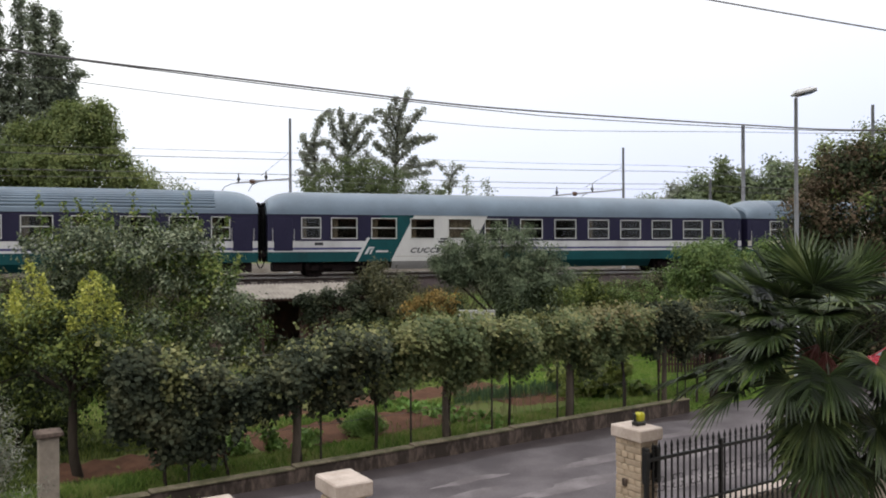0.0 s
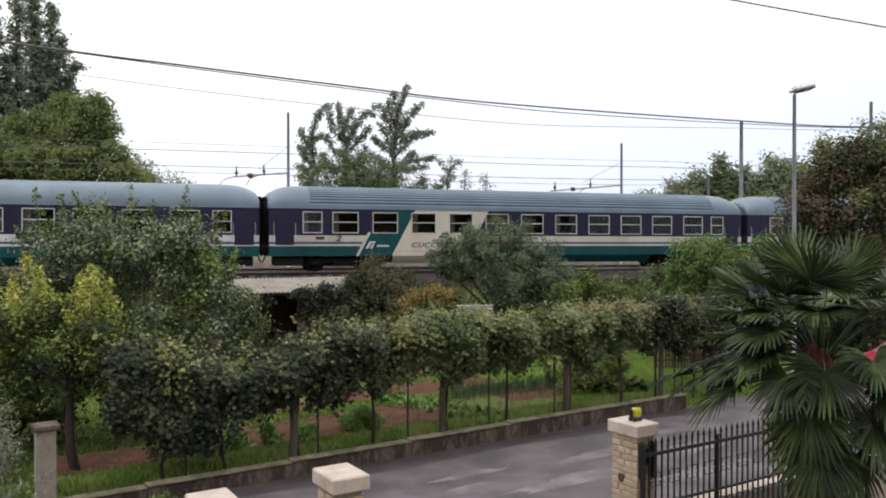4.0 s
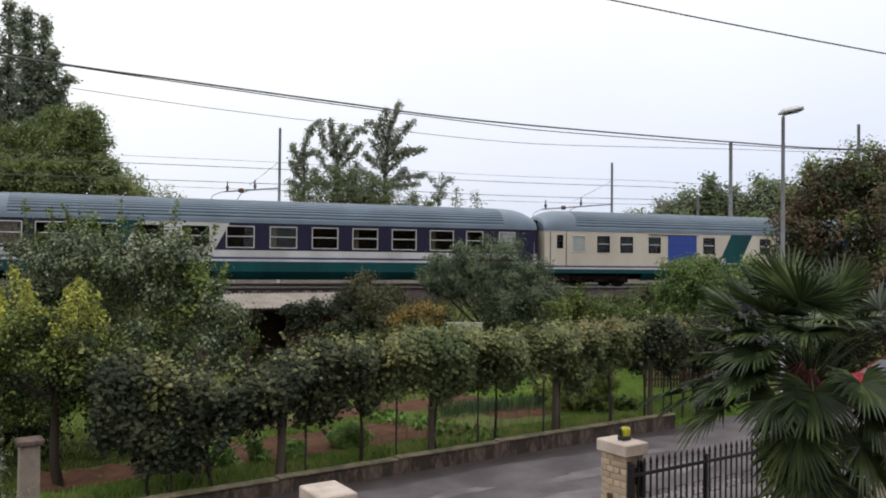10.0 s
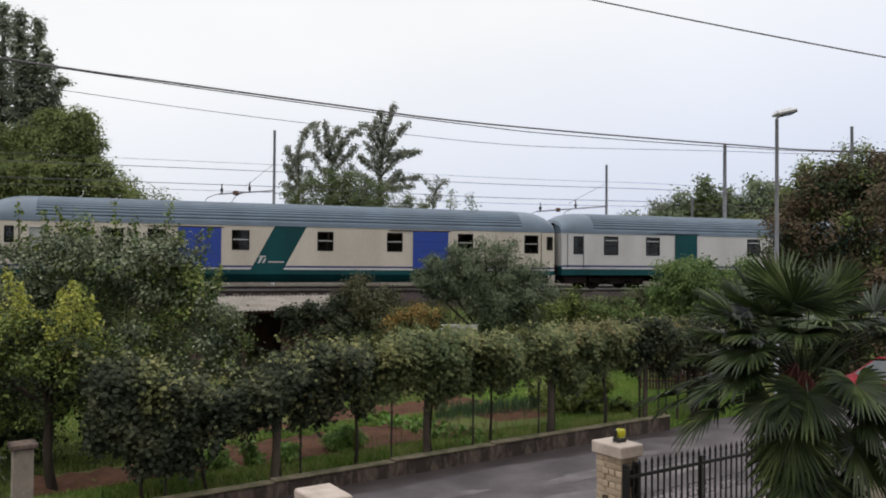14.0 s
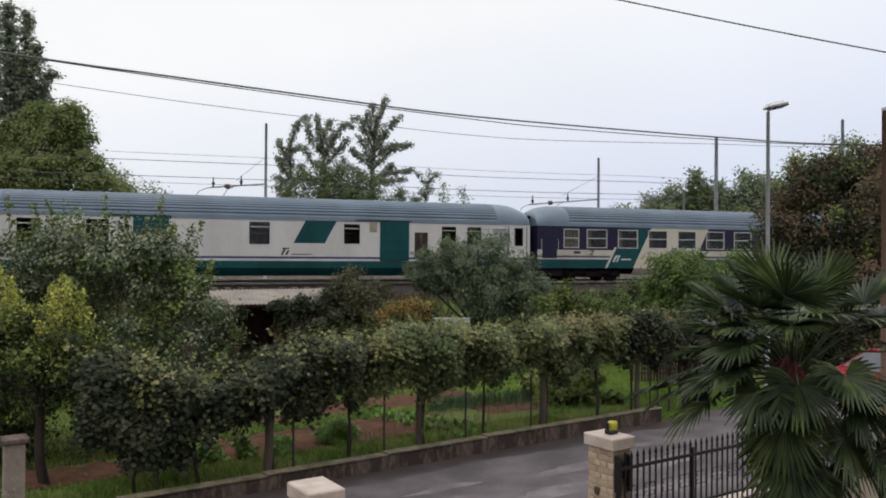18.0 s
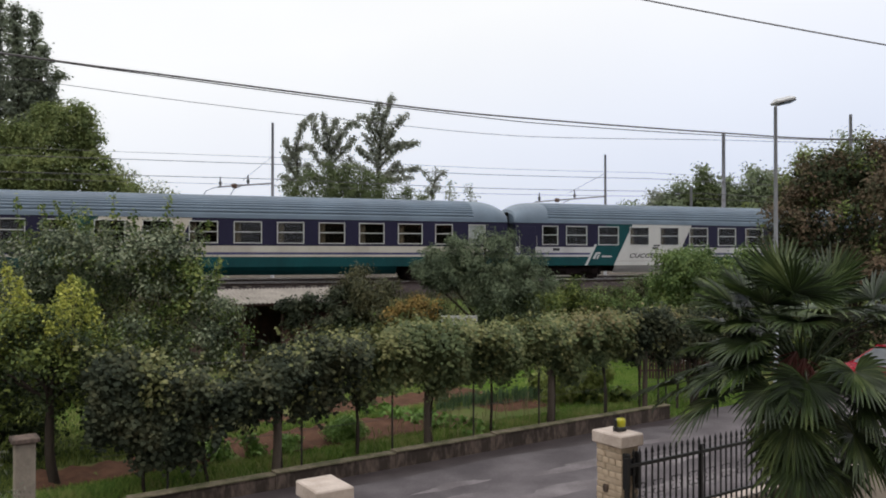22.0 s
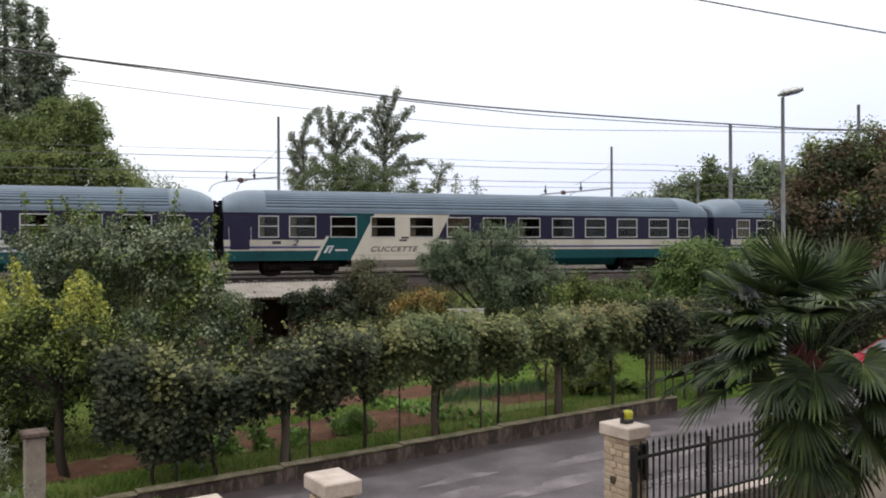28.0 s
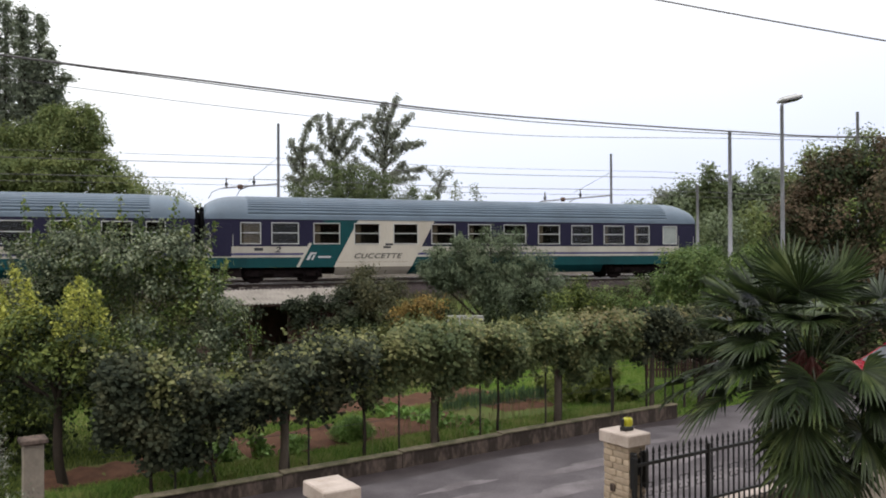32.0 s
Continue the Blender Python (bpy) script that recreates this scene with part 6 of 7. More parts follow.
def vine_row():
    rng = np.random.default_rng(91)
    m_row = pose(*by_wall(0.31, 0.45, 0), rz=math.degrees(WALL_DIR))
    ca = math.cos(WALL_DIR)
    tx, tz = [a / ca for a, _ in VTOP], [b - 0.20 for _, b in VTOP]
    lx, lz = [a / ca for a, _ in VLOW], [b + 0.16 for _, b in VLOW]
    edges = np.arange(-6.70, 8.2, 1.22)
    stems = []
    for k in range(len(edges) - 1):
        a, c = edges[k], edges[k + 1]
        ob = thing("grapevine", "grapevine with yellowing upper leaves on a trellis", "grapevine", m_row, "vines along the wall")
        n = 430
        s = rng.uniform(a - 0.1, c + 0.1, n)
        top, low = np.interp(s, tx, tz), np.interp(s, lx, lz)
        mid = np.abs(np.sin(np.pi * (s - a) / 1.22)) ** 0.8
        bumps = np.array([noise.noise((float(v) * 1.5, 3.0, 0)) for v in s])
        low = low + 0.46 * bumps + 0.08 - 0.20 * mid
        top = top + 0.14 * np.array([noise.noise((float(v) * 2.3, 9.0, 0)) for v in s])
        top = top - 0.11 * (1 - mid)
        u = rng.uniform(0, 1, n) ** 0.85
        z = low + (top - low) * u
        swell = np.array([noise.noise((float(p) * 1.9, float(q) * 2.2, 5.0)) for p, q in zip(s, z)])
        half = (0.10 + 0.52 * np.clip(u, 0, 1) ** 1.3 * np.clip((1.04 - u) / 0.12, 0.25, 1)) * (1 + 1.5 * swell) * (0.62 + 0.48 * mid)
        hole = np.array([noise.noise((float(p) * 2.1, float(q) * 2.4, 7.0)) for p, q in zip(s, z)])
        keep = hole > np.where(u < 0.45, 0.10 - 0.8 * u, -0.26 - 0.10 * u)
        s, z, half, u = s[keep], z[keep], half[keep], u[keep]
        m = len(s)
        side = np.where(rng.random(m) < 0.7, -1.0, 1.0)
        y = side * half * rng.uniform(0.4, 1.15, m)
        per = 26
        P = np.repeat(np.stack([s, y, z], 1), per, 0) + rng.normal(0, 1, (m * per, 3)) * np.array([0.075, 0.075, 0.13])
        o = np.repeat(np.stack([rng.normal(0, 0.5, m), side, 0.1 + 0.7 * u], 1), per, 0)
        ut = np.repeat(u, per)
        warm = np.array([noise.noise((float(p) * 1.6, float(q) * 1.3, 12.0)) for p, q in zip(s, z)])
        # upper leaves get the paler colour: young growth plus painted top light
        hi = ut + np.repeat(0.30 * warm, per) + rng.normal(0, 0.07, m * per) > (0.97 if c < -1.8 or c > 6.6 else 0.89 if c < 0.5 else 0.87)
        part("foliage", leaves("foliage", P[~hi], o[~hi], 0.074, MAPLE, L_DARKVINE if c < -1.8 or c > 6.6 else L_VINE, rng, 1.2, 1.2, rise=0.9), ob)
        part("young_foliage", leaves("young_foliage", P[hi], o[hi], 0.070, MAPLE, L_VINETOP if c < 3.4 else L_VINERUST, rng, 0.5, rise=0.9), ob, "young vine leaves, yellowed and coloured as lit from above")
        tips, ways = [], []
        for q in range(11):
            s0 = rng.uniform(a, c)
            zt = float(np.interp(s0, tx, tz))
            nn = 20
            t = np.linspace(0, 1, nn)
            if q % 3:
                px, py, pz = s0 + rng.normal(0, 0.25) * t, rng.normal(0, 0.15) + rng.normal(0, 0.2) * t, zt - 0.12 + (0.12 + 0.28 * rng.random()) * t
            else:
                px, py, pz = s0 + rng.normal(0, 0.2) * t, -0.35 - 0.15 * t, zt - 0.3 - (0.3 + 0.55 * rng.random()) * t
            tips.append(np.stack([px, py + 0 * t, pz], 1) + rng.normal(0, 0.035, (nn, 3)))
        tips = np.concatenate(tips)
        part("vine_tip", leaves("vine_tip", tips, rng.normal(0, 0.6, tips.shape), 0.068, MAPLE, L_VINETOP, rng, 0.5), ob, "trailing vine tips")
        x = min(STEMS, key=lambda v: abs(v / ca - (a + c) / 2)) / ca
        b = Build()
        zt = float(np.interp(x, lx, lz)) + 0.35
        p = limb(b, rng, (x, 0.05, 0.1), (x + rng.normal(0, 0.1), 0, zt), 0.034, 0.022, 0.03, 9, 7)
        part("stem", b.mesh("stem", DARKBARK, True), ob, "gnarled vine stem")
        for q in range(4):
            b = Build()
            limb(b, rng, p[-1 - q % 3], p[-1 - q % 3] + Vector((rng.normal(0, 0.5), rng.normal(0, 0.12), rng.uniform(0.3, 0.8))), 0.016, 0.006, 0.1, 5, 5)
            part("cane", b.mesh("cane", DARKBARK, True), ob)
    ob = thing("vine_trellis", "trellis of wooden posts, stakes and wires", "trellis", m_row)
    for s, r in ((-2.99, 0.085), (-0.22, 0.075), (2.61, 0.09), (5.30, 0.07)):
        b = Build()
        limb(b, rng, (s / ca, 0, 0.1), (s / ca + rng.normal(0, 0.05), 0, 2.1), r, r * 0.8, 0.012, 8, 9)
        part("post", b.mesh("post", BARK, True), ob, "weathered wooden post")
    for s in (-2.57, -0.94, 0.75, 2.30, 4.07, -4.6, 5.70, 5.95):
        part("stake", Build().tube([(s / ca, -0.03, 0.1), (s / ca, -0.03, 2.3)], 0.02, 7).mesh("stake", STAKE), ob, "thin dark stake")
    for z in (0.9, 1.4, 1.9, 2.3):
        part("trellis_wire", Build().tube([(-6.6, 0, z), (-4, 0, z - 0.02), (2, 0, z), (7.8, 0, z)], 0.004, 5).mesh("trellis_wire", CABLE), ob)


vine_row()


# ---- shed ----
def shed():
    ob = thing("garden_shed", "open lean-to shed with corrugated roof and ivy", "shed", pose(-6.0, 27.5, 0, rz=28))
    b = Build()
    n = 78
    for i in range(n):
        x0, x1 = -2.2 + 5.9 * i / n, -2.2 + 5.9 * (i + 1) / n
        w0, w1 = (0.028 * math.cos(math.pi * v) for v in (i, i + 1))
        lo0, lo1, hi0, hi1 = (x0, 0.0, 2.50 + w0), (x1, 0.0, 2.50 + w1), (x0, 2.3, 2.90 + w0), (x1, 2.3, 2.90 + w1)
        b.face([lo0, lo1, hi1, hi0])
        b.face([(p[0], p[1], p[2] - 0.015) for p in (hi0, hi1, lo1, lo0)])
        b.face([lo0, (lo0[0], 0, lo0[2] - 0.015), (lo1[0], 0, lo1[2] - 0.015), lo1])
    part("roof", b.mesh("roof", CORRUGATED), ob, "pale corrugated roof sheets")
    for k, x in enumerate(np.arange(0.75, 3.5, 0.16)):
        part("board", Build().box((x, 0.12, 0.2), (x + 0.15, 0.15, 2.48), bevel=0.005).mesh("board", SHEDWOOD), ob)
    for x, w in ((-0.72, 0.12), (0.66, 0.10), (-2.1, 0.12), (3.6, 0.1)):
        part("post", Build().box((x - w / 2, 0.08, 0.1), (x + w / 2, 0.2, 2.5), bevel=0.01).mesh("post", SHEDWOOD), ob)
    for lo, hi in (((-2.15, 2.2, 0.1), (3.6, 2.25, 2.86)), ((-2.15, 0.15, 0.1), (-2.1, 2.2, 2.55)), ((3.6, 0.15, 0.1), (3.65, 2.2, 2.55))):
        part("wall", Build().box(lo, hi).mesh("wall", SHEDWOOD), ob)
    part("beam", Build().box((-2.15, 0.05, 2.40), (3.68, 0.13, 2.49), bevel=0.008).mesh("beam", SHEDWOOD), ob)
    rng = np.random.default_rng(71)
    pts, out = clumped(rng, [(1.9, -0.1, 1.9, 1.2, 0.35, 0.65), (2.9, 0.1, 1.8, 0.7, 0.5, 0.8), (0.9, -0.05, 2.3, 0.5, 0.3, 0.25), (-1.5, -0.1, 2.2, 0.9, 0.3, 0.45), (2.6, 0.6, 2.6, 0.6, 0.6, 0.22), (3.4, 0.5, 2.5, 0.7, 0.8, 0.45), (3.5, 0, 1.7, 0.7, 0.4, 0.8), (1.6, 0.05, 2.5, 0.9, 0.25, 0.16), (2.1, 0.0, 2.5, 1.5, 0.3, 0.22), (-1.6, 0.1, 2.45, 0.8, 0.4, 0.25)], 560, 26, 0.12)
    part("ivy", leaves("ivy", pts, out, 0.085, MAPLE, L_DARKVINE, rng, 0.7), ob, "dark ivy over the shed")


shed()


# ---- gate, pillars and fence of the house ----
GATE_DIR = radians(33.0)
GU, GN = Vector((math.cos(GATE_DIR), math.sin(GATE_DIR), 0)), Vector((math.sin(GATE_DIR), -math.cos(GATE_DIR), 0))


def brick_mesh(lx, ly, lz, seed):
    """A split-faced brick with a chipped, uneven skin."""
    r = random.Random(seed)
    b = Build().box((-lx / 2, -ly / 2, -lz / 2), (lx / 2, ly / 2, lz / 2), bevel=0.006)
    b.v = [tuple(c + r.uniform(-0.0022, 0.0022) for c in v) for v in b.v]
    return b.mesh("brick", BRICK)


BRICKS = {}


def pillar(x, y, height, label, lamp):
    ob = thing("gate_pillar", label, "pillar", pose(x, y, 0, rz=math.degrees(GATE_DIR)), "pillars of the gate")
    w, d, course = 0.30, 0.42, 0.0775
    part("core", Build().box((-w / 2 + 0.016, -d / 2 + 0.016, -0.1), (w / 2 - 0.016, d / 2 - 0.016, height - 0.15)).mesh("core", MORTAR), ob)
    n = int((height - 0.15) / course)
    t = 0.10
    for k in range(n):
        z = (k + 0.5) * course
        odd = k % 2
        if odd:
            rows = [(w, t, 0, -d / 2 + t / 2), (w, t, 0, d / 2 - t / 2), (t, (d - 2 * t - 0.02) / 2, -w / 2 + t / 2, -(d - 2 * t) / 4), (t, (d - 2 * t - 0.02) / 2, -w / 2 + t / 2, (d - 2 * t) / 4), (t, d - 2 * t - 0.02, w / 2 - t / 2, 0)]
        else:
            rows = [(t, d * 0.62, -w / 2 + t / 2, -d * 0.19), (t, d * 0.36, -w / 2 + t / 2, d * 0.32), (t, d, w / 2 - t / 2, 0), (w - 2 * t - 0.02, t, 0, -d / 2 + t / 2), (w - 2 * t - 0.02, t, 0, d / 2 - t / 2)]
        for j, (lx, ly, bx, by) in enumerate(rows):
            key = (round(lx, 3), round(ly, 3), k % 3)
            if key not in BRICKS:
                BRICKS[key] = brick_mesh(lx, ly, course - 0.009, len(BRICKS) + 3)
            part("brick", BRICKS[key], ob, m=pose(bx + 0.004 * math.sin(7 * k + j), by + 0.003 * math.cos(5 * k + j), z))
    part("cap", Build().box((-0.195, -0.255, height - 0.15), (0.195, 0.255, height), bevel=0.014).mesh("cap", CAPSTONE), ob, "pale cast stone cap")
    if lamp:
        part("key_switch", Build().box((-w / 2 - 0.03, 0.01, 1.28), (-w / 2 + 0.01, 0.08, 1.37), bevel=0.008).mesh("key_switch", WALLSTONE), ob, "small grey key switch")
        part("guide_bracket", Build().box((-0.14, -d / 2 - 0.09, 1.36), (-0.08, -d / 2, 1.80), bevel=0.012).box((0.05, -d / 2 - 0.09, 1.36), (0.11, -d / 2, 1.80), bevel=0.012).box((-0.08, -d / 2 - 0.06, 1.52), (0.05, -d / 2, 1.72), bevel=0.012).mesh("guide_bracket", IRON), ob, "black gate guide bracket")
    return ob


pillar(2.22, 9.79, 2.01, "pale brick gate pillar with a stone cap", True)
pillar(-1.10, 7.69, 1.98, "pale brick gate pillar with a stone cap", False)
pillar(-2.14, 7.02, 1.93, "pale brick pillar of the garden gate", False)
fl = thing("flashing_lamp", "yellow flashing gate lamp on the pillar", "lamp", pose(2.25, 9.80, 2.01, rz=33))
part("base", Build().box((-0.075, -0.055, 0.0), (0.075, 0.055, 0.055), bevel=0.012).mesh("base", PLASTIC), fl)
lens = Build()
lens.tube([(0.02, 0, 0.055), (0.02, 0, 0.075), (0.02, 0, 0.13), (0.02, 0, 0.155), (0.02, 0, 0.165)], [0.050, 0.060, 0.062, 0.050, 0.022], 20)
part("lens", lens.mesh("lens", AMBER, True), fl, "yellow ribbed lens")
part("bracket", Build().box((-0.080, -0.02, 0.05), (-0.058, 0.02, 0.15), bevel=0.006).mesh("bracket", PLASTIC), fl)
part("aerial", Build().tube([(-0.10, 0, 0.0), (-0.115, 0, 0.12), (-0.09, 0, 0.24)], 0.004, 5).mesh("aerial", PLASTIC), fl)


def sliding_gate():
    p0 = Vector((2.22, 9.79, 0)) + GN * 0.285 - GU * 0.13
    ob = thing("sliding_gate", "black wrought-iron sliding gate, slid open beside the pillar", "gate", pose(p0.x, p0.y, 0, rz=33))
    L, bot, mid, top = 4.8, 0.12, 1.04, 1.655
    for z, h, nm in ((top, 0.022, "top_rail"), (mid, 0.018, "middle_rail"), (0.55, 0.016, "lower_rail"), (bot, 0.03, "bottom_rail")):
        part(nm, Build().box((0, -0.02, z - h), (L, 0.02, z + h), bevel=0.004).mesh(nm, IRON), ob)
    for x in (0.0, 1.34, 2.9, L):
        part("upright", Build().box((x - 0.025, -0.025, bot), (x + 0.025, 0.025, top + 0.10), bevel=0.005).mesh("upright", IRON), ob)
    bar = Build()
    bar.box((-0.009, -0.009, bot), (0.009, 0.009, top + 0.07))
    bar.tube([(0, 0, top + 0.06), (0, 0, top + 0.08), (0, 0, top + 0.10), (0, 0, top + 0.115), (0, 0, top + 0.15), (0, 0, top + 0.20)], [0.010, 0.020, 0.010, 0.021, 0.017, 0.002], 6)
    bar_mesh = bar.mesh("bar", IRON)
    n = 44
    for i in range(1, n):
        part("bar", bar_mesh, ob, m=pose(L * i / n, 0, 0))
    sc = Build()
    for sx in (-1, 1):
        for sz in (-1, 1):
            path = []
            for k in range(15):
                w = k / 14 * 1.5 * math.pi
                r = 0.052 * (1 - 0.55 * k / 14)
                path.append((sx * (0.056 + r * math.cos(w + math.pi)), 0, sz * (0.045 + r * math.sin(w) * 0.9)))
            sc.tube(path, 0.0055, 5)
    sc_mesh = sc.mesh("scroll", IRON)
    for i in range(2, n - 1, 3):
        part("scroll", sc_mesh, ob, m=pose(L * i / n, -0.002, 1.34))
    for i in range(2, n - 1, 3):
        part("scroll", sc_mesh, ob, m=pose(L * i / n, -0.002, 0.80) @ Matrix.Scale(1.5, 4))
    return ob


sliding_gate()
p0 = Vector((2.22, 9.79, 0)) + GU * 0.17
fw = thing("front_wall", "low rendered front wall with pale coping", "wall", pose(p0.x, p0.y, 0, rz=33), kind="structure")
part("wall_body", Build().box((0, -0.11, -0.1), (9.0, 0.11, 0.80)).mesh("wall_body", POSTSTONE), fw)
for k in range(9):
    part("coping", Build().box((k * 1.0 + 0.004, -0.15, 0.802), (k * 1.0 + 0.994, 0.15, 0.862), bevel=0.01).mesh("coping", CAPSTONE), fw, "pale coping stone")


# ---- fan palm ----
def palm_frond(hub, bend, reach, droop, seed, torn=0.0):
    """A fan leaf: an arching stalk from the crown to the hub, and stiff folded blades that spread from it as a fan.
    bend: degrees by which the fan tips over from the stalk's way."""
    rng = np.random.default_rng(seed)
    b = Build()
    hub = Vector(hub)
    flat = Vector((hub.x, hub.y, 0))
    u = flat.normalized() if flat.length > 0.02 else Vector((1, 0, 0))
    mid = hub * 0.55 + Vector((0, 0, 0.10 * hub.length))
    b.tube([(0, 0, -0.1), tuple(mid * 0.5 + Vector((0, 0, -0.03))), tuple(mid), tuple(hub)], [0.02, 0.013, 0.010, 0.008], 6)
    e = math.atan2(hub.z, flat.length) - radians(bend)
    axis = u * math.cos(e) + Vector((0, 0, math.sin(e)))
    nrm = Vector((0, 0, math.cos(e))) - u * math.sin(e)
    side = nrm.cross(axis)
    n = 38
    for i in range(n):
        a = radians(-128 + 256 * i / (n - 1)) + rng.normal(0, 0.02)
        if rng.random() < torn:
            continue
        r0 = reach * (0.62 + 0.38 * math.cos(a * 0.6)) * rng.uniform(0.9, 1.06)
        d, s = axis * math.cos(a) + side * math.sin(a), side * math.cos(a) - axis * math.sin(a)
        hang = droop * rng.uniform(0.4, 1.6)
        cone = 0.08 + 0.20 * abs(math.sin(a * 0.5))
        i0 = len(b.v)
        for t, w in ((0.03, 0.003), (0.25, 0.014), (0.50, 0.0215), (0.72, 0.0165), (0.90, 0.0095), (1.0, 0.002)):
            r = r0 * t
            c = hub + d * r + nrm * (cone * r) - Vector((0, 0, hang * r0 * max(0.0, t - 0.4) ** 2 * 2.2))
            up = nrm * (0.7 * w)
            b.v += [tuple(c - s * w + up), tuple(c), tuple(c + s * w + up)]
        for k in range(5):
            q = i0 + 3 * k
            b.f += [(q, q + 1, q + 4, q + 3), (q + 1, q + 2, q + 5, q + 4)]
            b.s += [0, 0]
    return b.mesh("frond", L_PALM)


# hubs of the fans round the crown: across, towards the street door, up, and the bend of the fan
FRONDS = [(-0.50, -0.30, 0.08, 18), (-0.66, 0.0, 0.30, 16), (-0.70, -0.30, 0.62, 4), (-1.35, -0.12, -0.30, 4), (-0.42, -0.35, 0.32, 20), (-0.46, 0.30, 0.22, 40), (0.52, 0.48, 0.06, 44), (-0.42, -0.10, 0.78, 14), (-0.10, 0.10, 0.80, 30), (-0.66, -0.15, 0.52, 16), (-0.36, 0.36, 0.44, 46), (-0.22, -0.42, 0.86, -8), (0.30, -0.38, 0.84, -6), (0.66, -0.30, 0.72, 0), (-0.58, -0.28, 0.70, 0), (0.05, -0.15, 0.72, 10), (0.85, -0.25, 0.55, 6),
          (-0.34, 0.22, 0.66, 34), (0.22, 0.34, 0.60, 44), (0.55, 0.22, 0.56, 40), (-0.02, 0.42, 0.50, 50), (-0.62, 0.12, 0.58, 26), (0.82, 0.16, 0.50, 34),
          (-0.74, 0.22, 0.40, 24), (-0.52, 0.40, 0.30, 40), (-0.80, 0.10, 0.18, 20), (-0.46, 0.52, 0.10, 36), (-0.76, 0.32, -0.06, 26), (0.08, 0.62, -0.10, 48), (-0.30, 0.60, -0.16, 40),
          (-0.82, 0.28, -0.36, 24), (-1.12, -0.05, -0.32, 6), (-0.95, -0.20, -0.12, 12), (-0.14, 0.46, -0.68, 16), (0.0, 0.50, -0.84, 18), (0.46, 0.36, -0.58, 24), (0.50, 0.42, -0.20, 40), (0.82, 0.26, -0.22, 26), (0.74, 0.30, -0.74, 16),
          (0.98, -0.05, -0.40, 16), (0.95, 0.1, 0.26, 22), (-0.10, 0.52, -0.46, 34), (0.30, 0.30, -0.95, 12),
          (-0.50, -0.60, 0.30, 20), (-0.75, -0.45, -0.10, 16), (-0.15, -0.55, -0.50, 14), (0.40, -0.50, -0.65, 14), (0.80, -0.40, -0.60, 14), (0.05, -0.75, 0.45, 20), (0.60, -0.60, 0.48, 20), (0.65, -0.1, -0.95, 8)]


def palm(x, y, crown, rz):
    ob = thing("fan_palm", "fan palm with a shaggy trunk and dense crown", "palm", pose(x, y, 0, rz=rz))
    rng = np.random.default_rng(17)
    b = Build()
    zs = np.linspace(-0.1, crown - 0.05, 26)
    b.tube([(-0.08 * ease(crown, 0.5, z), 0.03 * math.cos(z), z) for z in zs], [0.20 + 0.012 * math.sin(9 * k) + 0.03 * ease(crown - 0.9, crown, z) for k, z in enumerate(zs)], 14)
    part("trunk", b.mesh("trunk", PALMBARK), ob, "fibrous brown trunk")
    fb = Build()
    for k in range(520):
        w, z = rng.uniform(0, 2 * math.pi), rng.uniform(0.3, crown)
        r = 0.19 + 0.04 * ease(crown - 0.9, crown, z)
        p = Vector((r * math.cos(w) - 0.08 * ease(crown, 0.5, z), r * math.sin(w), z))
        fb.tube([p, p + Vector((0.05 * math.cos(w), 0.05 * math.sin(w), -0.06)), p + Vector((0.07 * math.cos(w), 0.07 * math.sin(w), -0.16))], [0.006, 0.004, 0.001], 3, caps=False)
    tagged(part("trunk_fibre", fb.mesh("trunk_fibre", PALMBARK), ob, "loose brown fibres"), kind="stuff")
    for k, (a, f, z, t) in enumerate(FRONDS):
        low = z < -0.3
        me = palm_frond((a, -f, z), t + rng.normal(0, 3), (0.56 if f < 0.3 else 0.50) * rng.uniform(0.92, 1.1), 0.30 if low else (0.05 if z > 0.6 else 0.20), 300 + k, 0.05 if low else 0.0)
        part("frond", me, ob, m=pose(0, 0, crown, rng.normal(0, 2), 0, rng.normal(0, 3)))
    stalk_paint = material("red_brown_stalks", (0.11, 0.03, 0.022), 0.8, scale=8)
    for a, z in ((-0.28, -0.28), (-0.08, -0.20), (-0.2, -0.36), (0.1, -0.28), (0.02, -0.02), (-0.12, 0.05)):
        fr = Build()
        c = Vector((a * 0.5, -0.22, crown + z + 0.14))
        for j in range(26):
            d = Vector((a * 0.5 + rng.normal(0, 0.07), -0.15 + rng.normal(0, 0.08), rng.uniform(-0.26, -0.08)))
            fr.tube([c, c + d * 0.6, c + d + Vector((0, 0, -0.05))], [0.008, 0.006, 0.003], 4, caps=False)
        part("fruit_stalk", fr.mesh("fruit_stalk", stalk_paint), ob, "reddish drooping fruit stalk")
    return ob


palm(3.88, 8.4, 3.0, -25.0)


# ---- street lamp, wooden pole ----
sp = thing("street_lamp", "grey steel street lamp with a flat single head", "street lamp", pose(9.2, 21.5, ground_z(9.2, 21.5) + 0.22, rz=8))
part("pole", Build().tube([(0, 0, -0.2), (0, 0, 2.5), (0, 0, 8.05)], [0.075, 0.062, 0.045], 12).mesh("pole", GALV, True), sp)
part("door_plate", Build().box((-0.05, -0.082, 0.7), (0.05, -0.066, 1.1), bevel=0.004).mesh("door_plate", GALV), sp)
part("arm", Build().tube([(0, 0, 7.98), (0, 0, 8.08), (0.10, 0, 8.13)], 0.035, 8).mesh("arm", GALV, True), sp)
hd = Build()
hd.box((-0.10, -0.19, -0.05), (0.50, 0.19, 0.045), bevel=0.035)
hd.box((-0.05, -0.12, 0.03), (0.40, 0.12, 0.085), bevel=0.03)
head = part("head", hd.mesh("head", HOUSING), sp, "flat pale lamp head", pose(0.03, 0, 8.19, -5, -13, 0))
